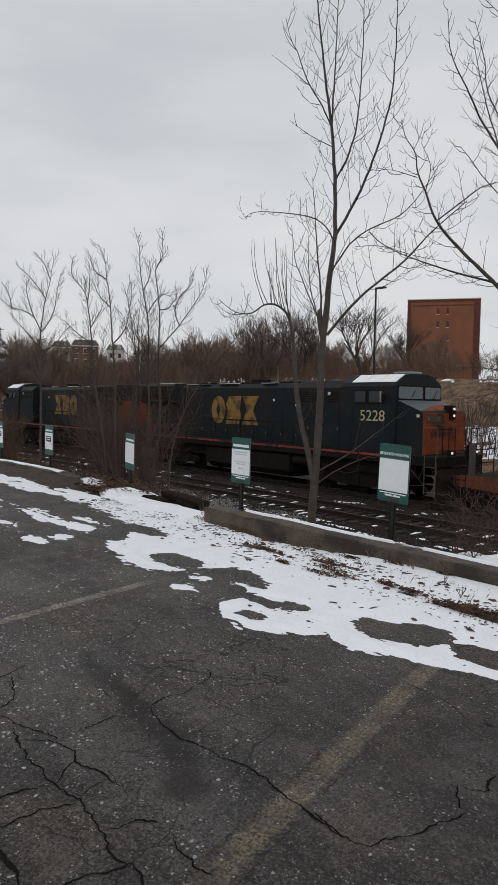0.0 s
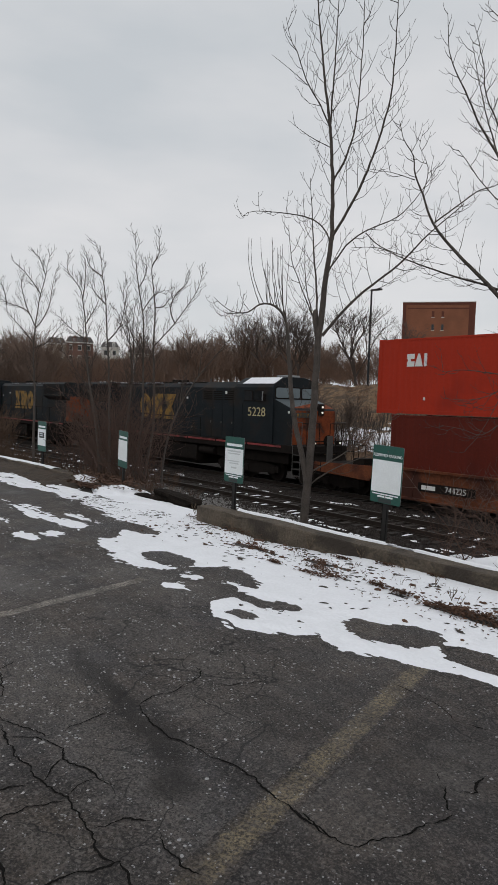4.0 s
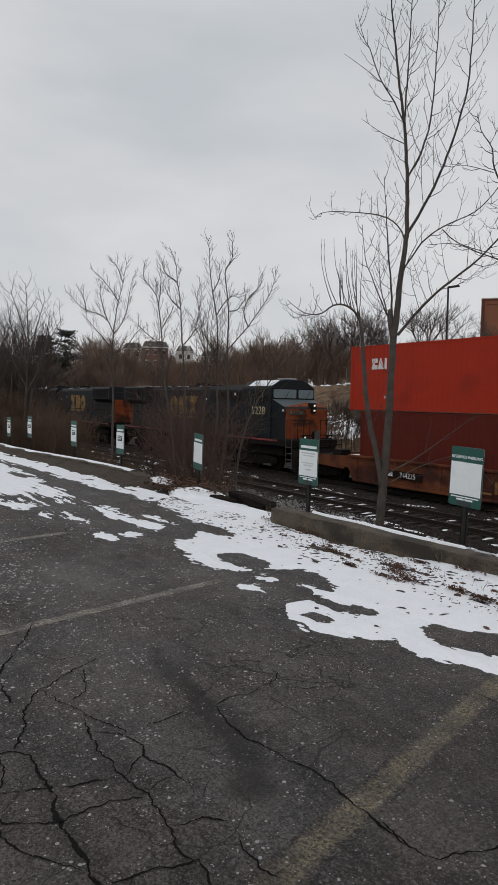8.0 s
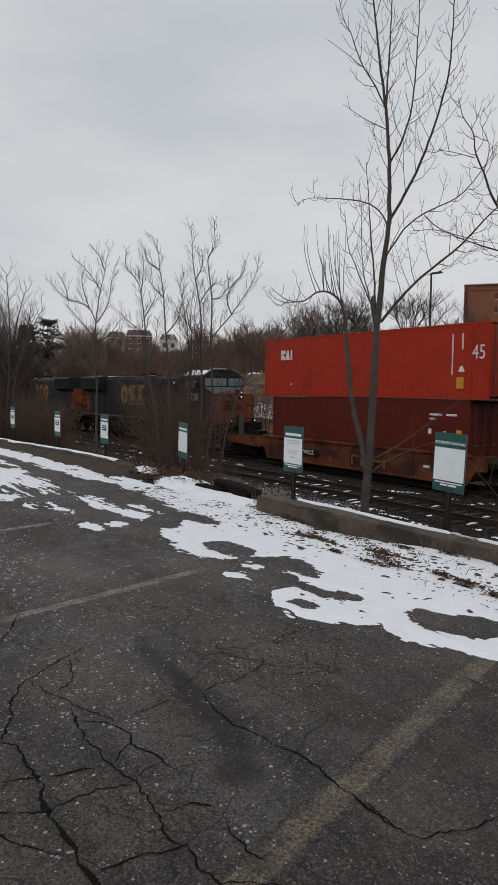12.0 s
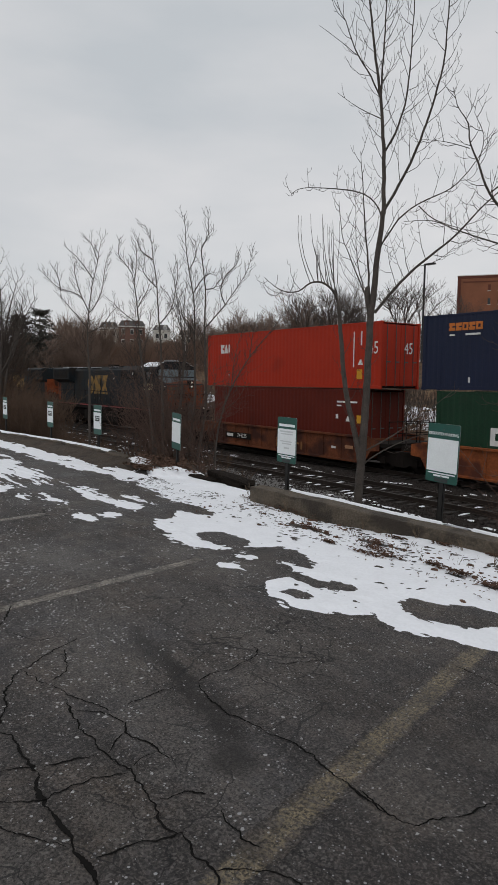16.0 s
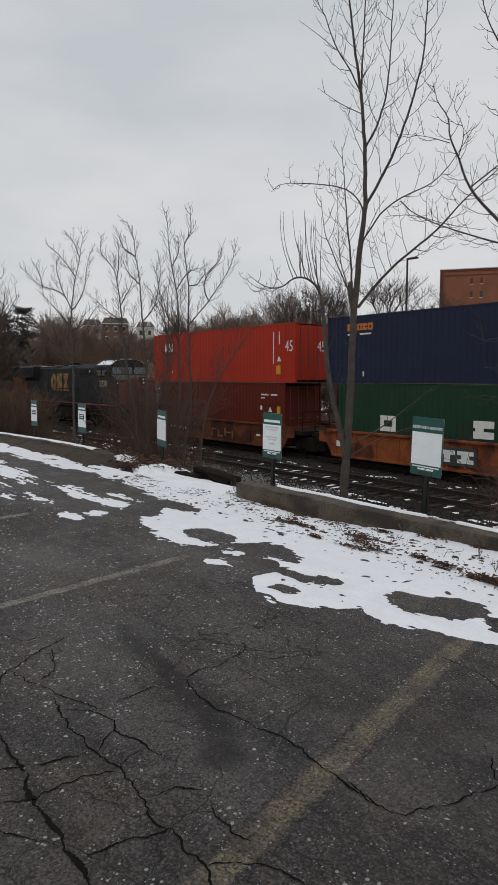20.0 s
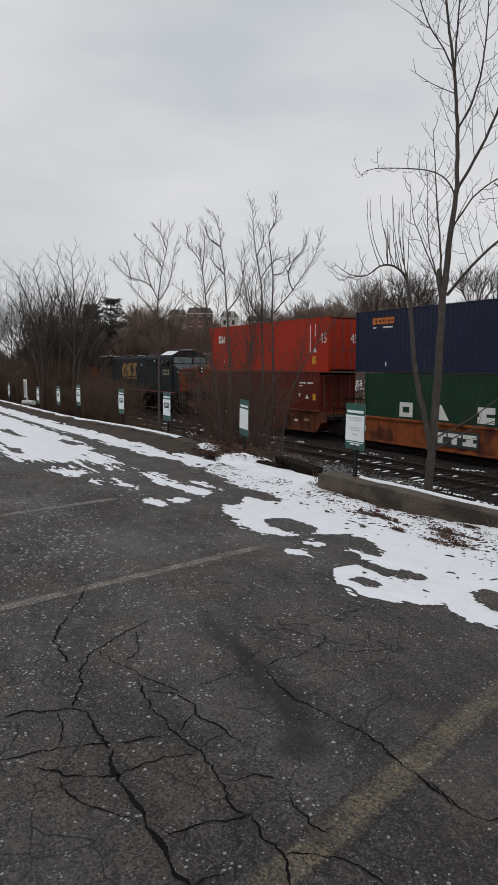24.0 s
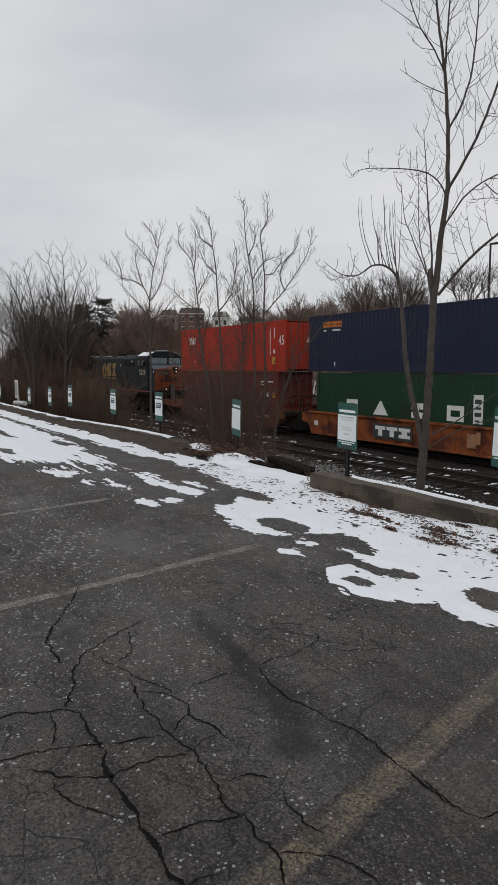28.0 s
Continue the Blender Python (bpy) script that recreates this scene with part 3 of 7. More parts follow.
crack([(-1.59, 2.44), (-1.50, 2.39), (-1.44, 2.39), (-1.40, 2.45), (-1.43, 2.52), (-1.45, 2.60)], 0.0090)
crack([(-1.50, 2.39), (-1.45, 2.30), (-1.40, 2.26), (-1.36, 2.26)], 0.0080)
crack([(-2.27, 3.04), (-2.10, 3.03), (-1.98, 3.01), (-1.80, 2.93), (-1.66, 2.97)], 0.0060)
crack([(-5.69, 0.94), (-5.80, 1.09), (-6.01, 1.28)], 0.0080)
crack([(-4.64, 1.73), (-4.49, 1.74), (-4.31, 1.79)], 0.0060)
crack([(-4.10, 1.17), (-3.87, 1.27), (-3.89, 1.43)], 0.0060)

# loose grit and pebbles
rng = random.Random(11)
pv, pf = [], []
for k_stone in range(2000):
    x, y = (rng.uniform(-9, 1.5), rng.uniform(0.2, 5)) if k_stone % 3 == 0 else (rng.uniform(-10, -3), rng.uniform(0.6, 3.6))
    r = rng.choice([0.0025, 0.003, 0.003, 0.004, 0.005, 0.008]) * rng.uniform(0.7, 1.3)
    k = len(pv)
    pv += [(x + r, y, 0), (x, y + r * 0.8, 0), (x - r * 0.9, y, 0), (x, y - r, 0), (x + r * 0.2, y, r * 0.9)]
    pf += [(k, k + 1, k + 4), (k + 1, k + 2, k + 4), (k + 2, k + 3, k + 4), (k + 3, k, k + 4)]
for k_cluster in range(170):
    cx, cy = (rng.uniform(-9.0, -1.0), rng.uniform(0.4, 3.0)) if k_cluster % 3 == 0 else (rng.uniform(-8.5, -2.6), rng.uniform(0.5, 2.1))
    for _ in range(rng.randint(6, 22)):   # flat pale chips where the surface is breaking up
        x, y = cx + rng.gauss(0, 0.22), cy + rng.gauss(0, 0.13)
        r, a = rng.choice([0.0035, 0.0045, 0.006, 0.008, 0.012]) * rng.uniform(0.8, 1.2) * (1.5 if cx < -5 else 1.0), rng.uniform(0, 6.28)
        c, s, k, thin = math.cos(a), math.sin(a), len(pv), rng.uniform(0.3, 0.7)
        pv += [(x + r * (c * p - s * q * thin), y + r * (s * p + c * q * thin), h) for p, q, h in ((1, 0.1, 0), (0.2, 1, 0), (-0.9, 0.3, 0), (-0.3, -0.9, 0), (0.1, 0.1, r * 0.45))]
        pf += [(k, k + 1, k + 4), (k + 1, k + 2, k + 4), (k + 2, k + 3, k + 4), (k + 3, k, k + 4)]
tagged(data_part("grit", pv, pf, STONE), "pale pebbles and grit scattered on asphalt", "gravel", kind="stuff")


# ---- kerb, in lengths ----
def eased(t):
    t = max(0.0, min(1.0, t))
    return t * t * (3 - 2 * t)


def sag(x):
    """How far the nearer kerb has sunk towards its right."""
    return 0.055 * eased((x + 5.2) / 1.2) if x > -9 else 0.0


def bend(x):
    """How far the kerbs swing from their line: the low one towards the car park, the nearer one away from it."""
    return 0.18 * eased((x + 5.1) / 1.1) if x > -9 else -0.45 * eased((-13.5 - x) / 6.0)


def kerb(x0, x1, top, label, seed, end_drop=0.0, y=KERB_Y, wide=0.24):
    """A cast concrete kerb with chipped edges; end_drop wears its right end down."""
    rng = random.Random(seed)
    outline = [(-0.0, -0.45), (0.0, top - 0.016), (0.006, top - 0.004), (0.02, top), (wide - 0.03, top), (wide - 0.008, top - 0.01), (wide, top - 0.04), (wide, -0.45)]
    count = max(2, int((x1 - x0) / 0.07))
    verts, faces = [], []
    for i in range(count + 1):
        x = x0 + (x1 - x0) * i / count
        worn = end_drop * max(0.0, 1 - (x1 - x) / 1.1) ** 2 if end_drop else 0.0
        chip = max(0.0, noise.noise((x * 1.7, seed, 0.5)) - 0.2) * 0.22
        for k, (u, z) in enumerate(outline):
            jig = noise.noise((x * 2.5, k * 0.4, seed)) * 0.008 + noise.noise((x * 21, k * 1.7, seed)) * 0.004
            dz = 0.0
            if z > 0:
                dz = -worn - sag(x) - (chip if k in (1, 2) else chip * 0.35 if k == 3 else 0.0)
            verts.append((x, y + bend(x) + u + jig + (chip * 0.5 if k in (1, 2) else 0), max(-0.45, z + dz + jig)))
        if i:
            a, b = (i - 1) * 8, i * 8
            faces += [(a + k, b + k, b + k + 1, a + k + 1) for k in range(7)]
    faces += [tuple(range(8)), tuple(range(count * 8 + 7, count * 8 - 1, -1))]
    return tagged(data_part("kerb", verts, faces, CONCRETE), label, "kerb", "kerb lengths", "structure")


kerb(-6.9, -2.85, 0.215, "stained concrete kerb wall topped with snow", 2.0)
kerb(-2.835, 3.0, 0.215, "stained concrete kerb wall topped with snow", 7.0)
kerb(3.015, 9.0, 0.215, "stained concrete kerb wall topped with snow", 9.0)
kerb(-17.0, -10.9, 0.15, "low worn concrete kerb with a crumbled end", 4.0, end_drop=0.16, y=5.38)
kerb(-30.0, -17.015, 0.15, "low worn concrete kerb with a crumbled end", 5.0, y=5.38)
kerb(-60.0, -30.015, 0.15, "low worn concrete kerb with a crumbled end", 6.0, y=5.38)


# ---- snow ----
SNOW_EDGE = [(-60, 4.35), (-25, 4.2), (-19.6, 4.2), (-16.9, 4.26), (-14.6, 4.34), (-12.7, 4.34), (-11.3, 4.38), (-10.2, 4.46), (-9.4, 4.5), (-8.58, 4.42), (-7.5, 4.25), (-7.0, 4.1), (-6.72, 3.65), (-6.3, 3.3), (-6.0, 3.24), (-5.6, 3.17), (-5.32, 3.2), (-5.1, 3.4), (-4.98, 3.7), (-4.9, 3.88),
             (-4.66, 3.93), (-4.38, 3.86), (-4.2, 3.74), (-4.12, 3.45), (-4.05, 3.1), (-3.98, 2.98), (-3.7, 2.95), (-3.5, 2.9), (-3.38, 2.95), (-3.2, 3.1), (-3.14, 3.24), (-2.95, 3.21), (-2.81, 3.16), (-2.52, 3.29), (-2.3, 3.45), (-1.9, 3.47), (0, 3.6), (6, 3.8), (12, 4.0)]
SNOW_PATCHES = [(-8.9, 3.58, 0.42, 0.11), (-8.2, 3.56, 0.5, 0.12), (-7.55, 3.66, 0.55, 0.15), (-8.0, 3.95, 0.25, 0.07), (-7.25, 2.88, 0.22, 0.12), (-7.15, 3.2, 0.18, 0.13), (-4.6, 3.14, 0.13, 0.09), (-4.8, 3.46, 0.22, 0.07), (-4.22, 3.55, 0.24, 0.065),
                (-19.0, 3.15, 8.2, 1.0), (-13.0, 3.0, 2.2, 0.85), (-11.7, 3.5, 1.3, 0.26), (-25, 3.3, 6.0, 1.0), (-10.3, 2.93, 0.4, 0.14), (-9.95, 2.64, 0.38, 0.17), (-9.9, 3.32, 0.2, 0.08), (-8.92, 2.73, 0.16, 0.09), (-8.5, 2.98, 0.28, 0.1)]
SNOW_GAPS = [(-5.46, 3.62, 0.36, 0.19), (-3.9, 3.42, 0.3, 0.065), (-3.68, 3.52, 0.16, 0.08), (-3.72, 3.13, 0.12, 0.07), (-2.86, 3.64, 0.3, 0.16), (-2.7, 3.78, 0.24, 0.24), (-2.16, 3.76, 0.28, 0.13), (-6.95, 4.17, 0.5, 0.15), (-7.0, 3.68, 0.4, 0.2), (-6.35, 3.3, 0.25, 0.05), (-8.75, 3.92, 0.45, 0.16),
             (-4.45, 4.76, 0.2, 0.06), (-5.3, 4.65, 0.3, 0.05), (-3.3, 4.52, 0.14, 0.06), (-2.5, 4.49, 0.5, 0.09), (-5.9, 5.05, 0.7, 0.06), (-16.7, 3.1, 1.0, 0.13), (-13.1, 2.5, 0.6, 0.1), (-13.7, 3.68, 0.5, 0.09), (-16.0, 4.11, 5.5, 0.11), (-11.4, 4.1, 1.6, 0.17), (-9.2, 4.1, 1.1, 0.22), (-24, 4.1, 5, 0.1)]


def snow_depth(x, y):
    """How deep the snow lies there, as a share; below nought where the asphalt is bare."""
    xs, es = [p[0] for p in SNOW_EDGE], [p[1] for p in SNOW_EDGE]
    calm = 0.55 if x > -6.6 else 0.8
    x, y = (x + (noise.noise((x * 1.3, y * 2.5, 21.0)) * 0.12 + noise.noise((x * 4, y * 7, 23.0)) * 0.08) * calm,
            y + (noise.noise((x * 1.7, y * 3.0, 31.0)) * 0.05 + noise.noise((x * 6, y * 9, 33.0)) * 0.035) * calm)
    v = min((y - np.interp(x, xs, es)) / 0.2, 1.2)
    for cx, cy, rx, ry in SNOW_PATCHES:
        d = 1 - math.hypot((x - cx) / rx, (y - cy) / ry)
        v = max(v, d * min(rx, ry) / (0.16 if cx > -8 else 0.30))
    for cx, cy, rx, ry in SNOW_GAPS:
        d = 1 - math.hypot((x - cx) / rx, (y - cy) / ry)
        v = min(v, -d * min(rx, ry) / 0.10)
    ragged = (noise.noise((x * 1.6, y * 4.6, 1.3)) * 0.55 + noise.noise((x * 4.5, y * 12, 5.1)) * 0.45) * calm + noise.noise((x * 9, y * 20, 9.3)) * 0.3 + noise.noise((x * 16, y * 34, 9.7)) * 0.26 + noise.noise((x * 34, y * 60, 9.9)) * 0.14
    if x < -9.6:
        ragged -= max(0.0, y - 4.5) * 2.6
        ragged += noise.noise((x * 0.9, y * 15, 51.0)) * 1.1 + noise.noise((x * 3, y * 30, 53.0)) * 0.45 - 0.02
    elif x < -7.6:
        ragged += noise.noise((x * 1.5, y * 12, 57.0)) * 0.5 + noise.noise((x * 6, y * 24, 58.0)) * 0.3
    if y > 4.3:
        ragged += (noise.noise((x * 3.0, y * 5, 41.0)) - 0.02) * 0.9 * min(1.0, (y - 4.3) / 0.3)
    return max(-1.0, min(1.0, v + ragged - 0.05))


def snow_sheet(x0, x1, y0, y1, dx, dy, name="snow", rise=0.028):
    nx, ny = int((x1 - x0) / dx), int((y1 - y0) / dy)
    field = np.empty((ny + 1, nx + 1))
    for j in range(ny + 1):
        for i in range(nx + 1):
            field[j, i] = snow_depth(x0 + i * dx, y0 + j * dy)
    verts, faces, index = [], [], {}

    def vert(i, j):
        if (i, j) not in index:
            v = field[j, i]
            x, y = x0 + i * dx, y0 + j * dy
            index[i, j] = len(verts)
            z = rise * (v if v < 0.15 else 0.15 + (v - 0.15) * 0.55) + 0.006 * noise.noise((x * 3, y * 3, 2)) * max(v, 0) + max(0.0, y - 4.7) * 0.06 * max(0.0, min(1.0, v * 3))
            verts.append((x, y, z))
        return index[i, j]

    for j in range(ny):
        for i in range(nx):
            if field[j:j + 2, i:i + 2].max() > 0:
                faces.append((vert(i, j), vert(i + 1, j), vert(i + 1, j + 1), vert(i, j + 1)))
    return tagged(data_part(name, verts, faces, SNOW, smooth=True), "thin melting snow lying in ragged patches on asphalt", "snow", kind="stuff")


snow_sheet(-6.56, 0.6, 2.75, 5.22, 0.02, 0.016)
snow_sheet(0.58, 9.0, 3.0, 5.22, 0.07, 0.04)
snow_sheet(-13.0, -6.5, 2.1, 5.36, 0.03, 0.02)
snow_sheet(-34.0, -12.8, 2.0, 5.37, 0.12, 0.05)


def snow_cap(x0, x1, y, z, wide, seed):
    """A strip of snow along the kerb's top."""
    verts, faces = [], []
    count = int((x1 - x0) / 0.06)
    for i in range(count + 1):
        x = x0 + (x1 - x0) * i / count
        w = wide * max(0.0, min(1.0, 0.75 + noise.noise((x * 1.1, seed, 0)) * 1.1))
        o = noise.noise((x * 5, seed, 4)) * 0.012
        for u, h in ((0.0, -0.01), (0.12, 0.016), (0.5, 0.024), (0.88, 0.014), (1.0, -0.01)):
            verts.append((x, y + bend(x) + 0.05 + (0.19 - w) + u * w + o, z - sag(x) + h * (1 if w > 0.02 else -1)))
        if i:
            a, b = (i - 1) * 5, i * 5
            faces += [(a + k, b + k, b + k + 1, a + k + 1) for k in range(4)]
    return tagged(data_part("snow_strip", verts, faces, SNOW, smooth=True), "strip of snow along the top of the kerb", "snow", kind="stuff")


snow_cap(-6.35, 3.0, KERB_Y + 0.02, 0.215, 0.07, 3)
snow_cap(-34.0, -12.2, 5.38, 0.15, 0.2, 5)


def heap(name, cx, cy, cz, rx, ry, rz, material, label, category, seed, kind=""):
    """A low uneven mound."""
    bm = bmesh.new()
    bmesh.ops.create_icosphere(bm, subdivisions=4, radius=1.0)
    for v in bm.verts:
        k = 1 + 0.35 * noise.noise(v.co * 1.6 + Vector((seed, 0, 0))) + 0.15 * noise.noise(v.co * 4.5 + Vector((0, seed, 0)))
        v.co = Vector((v.co.x * rx * k, v.co.y * ry * k, max(-0.25, v.co.z) * rz * k))
    ob = part(name, bm, material, m=pose(cx, cy, cz), smooth=True)
    return tagged(ob, label, category, kind=kind)


def soil_bank(x0, x1):
    """Brown soil and dead grass washed up against the low kerb."""
    verts, faces = [], []
    count = int((x1 - x0) / 0.09)
    for i in range(count + 1):
        x = x0 + (x1 - x0) * i / count
        fade = min(1.0, (x1 - x) / 0.8)
        for k in range(9):
            u = k / 8
            y = 4.7 + 0.12 * noise.noise((x * 1.2, 4.0, 0.0)) * (1 - u) + (0.7 + bend(x)) * u
            z = -0.012 + 0.135 * u ** 1.25 * fade + 0.03 * noise.noise((x * 4, y * 9, 6.0)) * min(1.0, u * 4) * fade
            verts.append((x, y, z))
        if i:
            a, b = (i - 1) * 9, i * 9
            faces += [(a + k, b + k, b + k + 1, a + k + 1) for k in range(8)]
    tagged(data_part("soil_bank", verts, faces, SOIL, smooth=True), "brown soil and dead grass against the low kerb", "soil", kind="stuff")


soil_bank(-34.0, -10.3)
heap("snow_heap", -9.5, 5.35, -0.02, 0.8, 0.36, 0.14, SNOW, "heap of old snow at the kerb's broken end", "snow", 1.0, "stuff")
heap("snow_heap", -8.5, 5.2, -0.04, 0.9, 0.34, 0.09, SNOW, "low drift of snow between the kerb lengths", "snow", 3.0, "stuff")
heap("snow_heap", -11.0, 5.5, 0.0, 0.6, 0.22, 0.14, SNOW, "heap of old snow at the kerb's broken end", "snow", 6.0, "stuff")
heap("snow_heap", -4.3, 7.6, -0.78, 0.85, 0.5, 0.45, SNOW, "mound of old snow under shrubs behind the kerb", "snow", 8.0, "stuff")
heap("snow_heap", -3.3, 6.5, -0.3, 0.8, 0.4, 0.36, SNOW, "mound of old snow under shrubs behind the kerb", "snow", 11.0, "stuff")
heap("soil_mound", -10.6, 5.75, -0.10, 1.3, 0.5, 0.22, SOIL, "mound of brown soil and dead grass", "soil", 2.0, "stuff")


def foot(y):
    """Snow banks up a little towards the foot of the kerb."""
    return max(0.0, min(y, KERB_Y) - 4.7) * 0.06


def litter(name, spots, count, material, label, seed, size=0.035):
    """Dead leaves lying about in drifts."""
    rng = random.Random(seed)
    verts, faces = [], []
    for _ in range(count):
        cx, cy, rx, ry, z = rng.choice(spots)
        x, y = rng.gauss(cx, rx * 0.5), min(rng.gauss(cy, ry * 0.5), KERB_Y - 0.02 if cy < KERB_Y else 99)
        r, a, tip = size * rng.uniform(0.5, 1.3), rng.uniform(0, 6.3), rng.uniform(-0.5, 0.5)
        m = Matrix.Translation((x, y, z + foot(y) + rng.uniform(0.0, 0.03))) @ Euler((tip, rng.uniform(-0.5, 0.5), a)).to_matrix().to_4x4()
        k = len(verts)
        verts += [m @ Vector(p) for p in ((-r, 0, 0), (-r * 0.2, r * 0.45, 0.006), (r, 0, 0), (-r * 0.2, -r * 0.45, 0.006))]
        faces += [(k, k + 1, k + 2), (k, k + 2, k + 3)]
    return tagged(data_part(name, verts, faces, material), label, "leaves", kind="stuff")


litter("leaf_litter", [(-4.0, 4.85, 2.5, 0.35, 0.015), (-3.0, 4.3, 1.0, 0.3, 0.015)], 150, LEAVES, "brown dead leaves strewn on the snow", 4, 0.015)
litter("leaf_litter", [(-4.2, 4.35, 0.22, 0.05, 0.012), (-4.48, 4.74, 0.2, 0.07, 0.012), (-5.3, 4.62, 0.25, 0.04, 0.012), (-4.72, 4.36, 0.08, 0.03, 0.012), (-3.36, 4.53, 0.12, 0.05, 0.012), (-2.95, 4.47, 0.15, 0.06, 0.012), (-2.75, 4.5, 0.25, 0.08, 0.012), (-2.4, 4.48, 0.4, 0.1, 0.012),
                       (-4.41, 4.99, 0.12, 0.04, 0.012), (-4.0, 5.13, 0.12, 0.04, 0.012), (-3.46, 5.17, 0.1, 0.03, 0.012), (-3.62, 4.56, 0.12, 0.05, 0.012), (-6.2, 5.0, 0.6, 0.07, 0.012), (-2.75, 4.46, 0.3, 0.11, 0.016), (-2.4, 4.52, 0.35, 0.12, 0.016), (-2.0, 4.6, 0.35, 0.12, 0.016), (-2.85, 4.45, 0.4, 0.1, 0.016), (-2.55, 4.52, 0.4, 0.18, 0.016), (-2.45, 4.5, 0.35, 0.2, 0.016), (-4.3, 4.55, 0.2, 0.07, 0.014), (-4.05, 4.45, 0.16, 0.06, 0.014), (-6.9, 5.08, 0.3, 0.05, 0.014), (-6.5, 5.12, 0.25, 0.05, 0.014)], 2900, LEAVES, "matted heaps of brown dead leaves in the snow", 14, 0.018)
litter("leaf_litter", [(-10.0, 5.5, 0.9, 0.22, 0.1), (-10.1, 5.2, 0.7, 0.12, 0.05), (-10.4, 5.75, 0.9, 0.3, 0.12)], 1500, LEAVES, "drift of brown dead leaves under bushes", 5, 0.04)


def clods(count, seed):
    """Dark lumps of soil and dead tufts showing through the snow along the kerb."""
    rng = random.Random(seed)
    verts, faces = [], []
    for _ in range(count):
        x, y = rng.uniform(-7.5, -0.5), KERB_Y - 0.05 - abs(rng.gauss(0, 0.33))
        r, k, n, up = rng.choice([0.008, 0.012, 0.016, 0.022, 0.032]) * rng.uniform(0.8, 1.3), len(verts), 8, foot(y)
        for i in range(n):
            a, q = 2 * math.pi * i / n, rng.uniform(0.6, 1.2)
            verts.append((x + math.cos(a) * r * q * 1.5, y + math.sin(a) * r * q, up - 0.004))
        for i in range(n):
            a, q = 2 * math.pi * i / n, rng.uniform(0.3, 0.7)
            verts.append((x + math.cos(a) * r * q * 1.5, y + math.sin(a) * r * q, up + 0.016 + r * rng.uniform(0.1, 0.3)))
        verts.append((x, y, up + 0.016 + r * 0.22))
        faces += [(k + i, k + (i + 1) % n, k + n + (i + 1) % n, k + n + i) for i in range(n)]
        faces += [(k + n + i, k + n + (i + 1) % n, k + 2 * n) for i in range(n)]
    tagged(data_part("soil_clods", verts, faces, LEAVES, smooth=True), "dark clods of soil poking through thin snow", "soil", kind="stuff")
    gv, gf = [], []
    for _ in range(130):   # dry grass blades in tufts against the kerb
        tuft = rng.randrange(70)
        tr = random.Random(tuft)
        x, y = tr.uniform(-7.2, -0.5) + rng.gauss(0, 0.05), KERB_Y - 0.04 - abs(tr.gauss(0, 0.18)) + rng.gauss(0, 0.02)
        h, a = rng.uniform(0.03, 0.09), rng.uniform(0, 6.28)
        dx, dy = math.cos(a) * h * 0.6, math.sin(a) * h * 0.35
        k = len(gv)
        gv += [(x - 0.003, y, 0.0), (x + 0.003, y, 0.0), (x + dx * 0.5, y + dy * 0.5, h * 0.7), (x + dx, y + dy, h)]
        gf += [(k, k + 1, k + 2), (k, k + 2, k + 3)]
    tagged(data_part("dry_grass", gv, gf, DRY_GRASS), "tufts of dry grass at the foot of the kerb", "grass", kind="stuff")


clods(210, 8)


def flecks(count, seed):
    """Thin dark slivers of bare ground and grass tips showing through the snow."""
    rng = random.Random(seed)
    verts, faces = [], []
    while count > 0:
        x = rng.uniform(-9.5, -1.0)
        y = rng.uniform(3.2, KERB_Y - 0.03) if rng.random() < 0.16 else KERB_Y - 0.03 - abs(rng.gauss(0, 0.42))
        count -= 1
        if y < 3.1 or snow_depth(x, y) < 0.15 or noise.noise((x * 1.3, y * 2.2, 77.0)) < -0.12:
            continue
        v = min(1.0, snow_depth(x, y))
        z = 0.028 * (0.15 + (v - 0.15) * 0.55) + 0.004 + max(0.0, y - 4.7) * 0.06
        r, turn, k, sides = rng.choice([0.012, 0.016, 0.024, 0.034, 0.05]) * rng.uniform(0.7, 1.2), rng.gauss(0.5, 0.5), len(verts), 9
        c, si, thin = math.cos(turn), math.sin(turn), rng.uniform(0.3, 0.7)
        for i in range(sides):
            a, q = 2 * math.pi * i / sides, rng.uniform(0.4, 1.2)
            p, w = math.cos(a) * r * q, math.sin(a) * r * q * thin
            verts.append((x + c * p - si * w, y + si * p + c * w, z - 0.004))
        verts.append((x, y, z + 0.001))
        faces += [(k + i, k + (i + 1) % sides, k + sides) for i in range(sides)]
    tagged(data_part("bare_flecks", verts, faces, BARE), "dark slivers of ground showing through thin snow", "soil", kind="stuff")


flecks(1300, 17)


def scraps(spots, count, seed, label):
    """Small ragged sheets of snow on sloping ground."""
    rng = random.Random(seed)
    verts, faces = [], []
    for _ in range(count):
        cx, cy, rx, ry = rng.choice(spots)
        x, y = rng.gauss(cx, rx * 0.5), rng.gauss(cy, ry * 0.5)
        r, k, n = rng.uniform(0.08, 0.3), len(verts), 11
        for i in range(n):
            a, q = 2 * math.pi * i / n, rng.uniform(0.55, 1.15)
            px, py = x + math.cos(a) * r * q, y + math.sin(a) * r * q * 0.7
            verts.append((px, py, bank_height(px, py) + 0.015))
        verts.append((x, y, bank_height(x, y) + 0.06))
        faces += [(k + i, k + (i + 1) % n, k + n) for i in range(n)]
    tagged(data_part("snow_scraps", verts, faces, SNOW, smooth=True), label, "snow", kind="stuff")


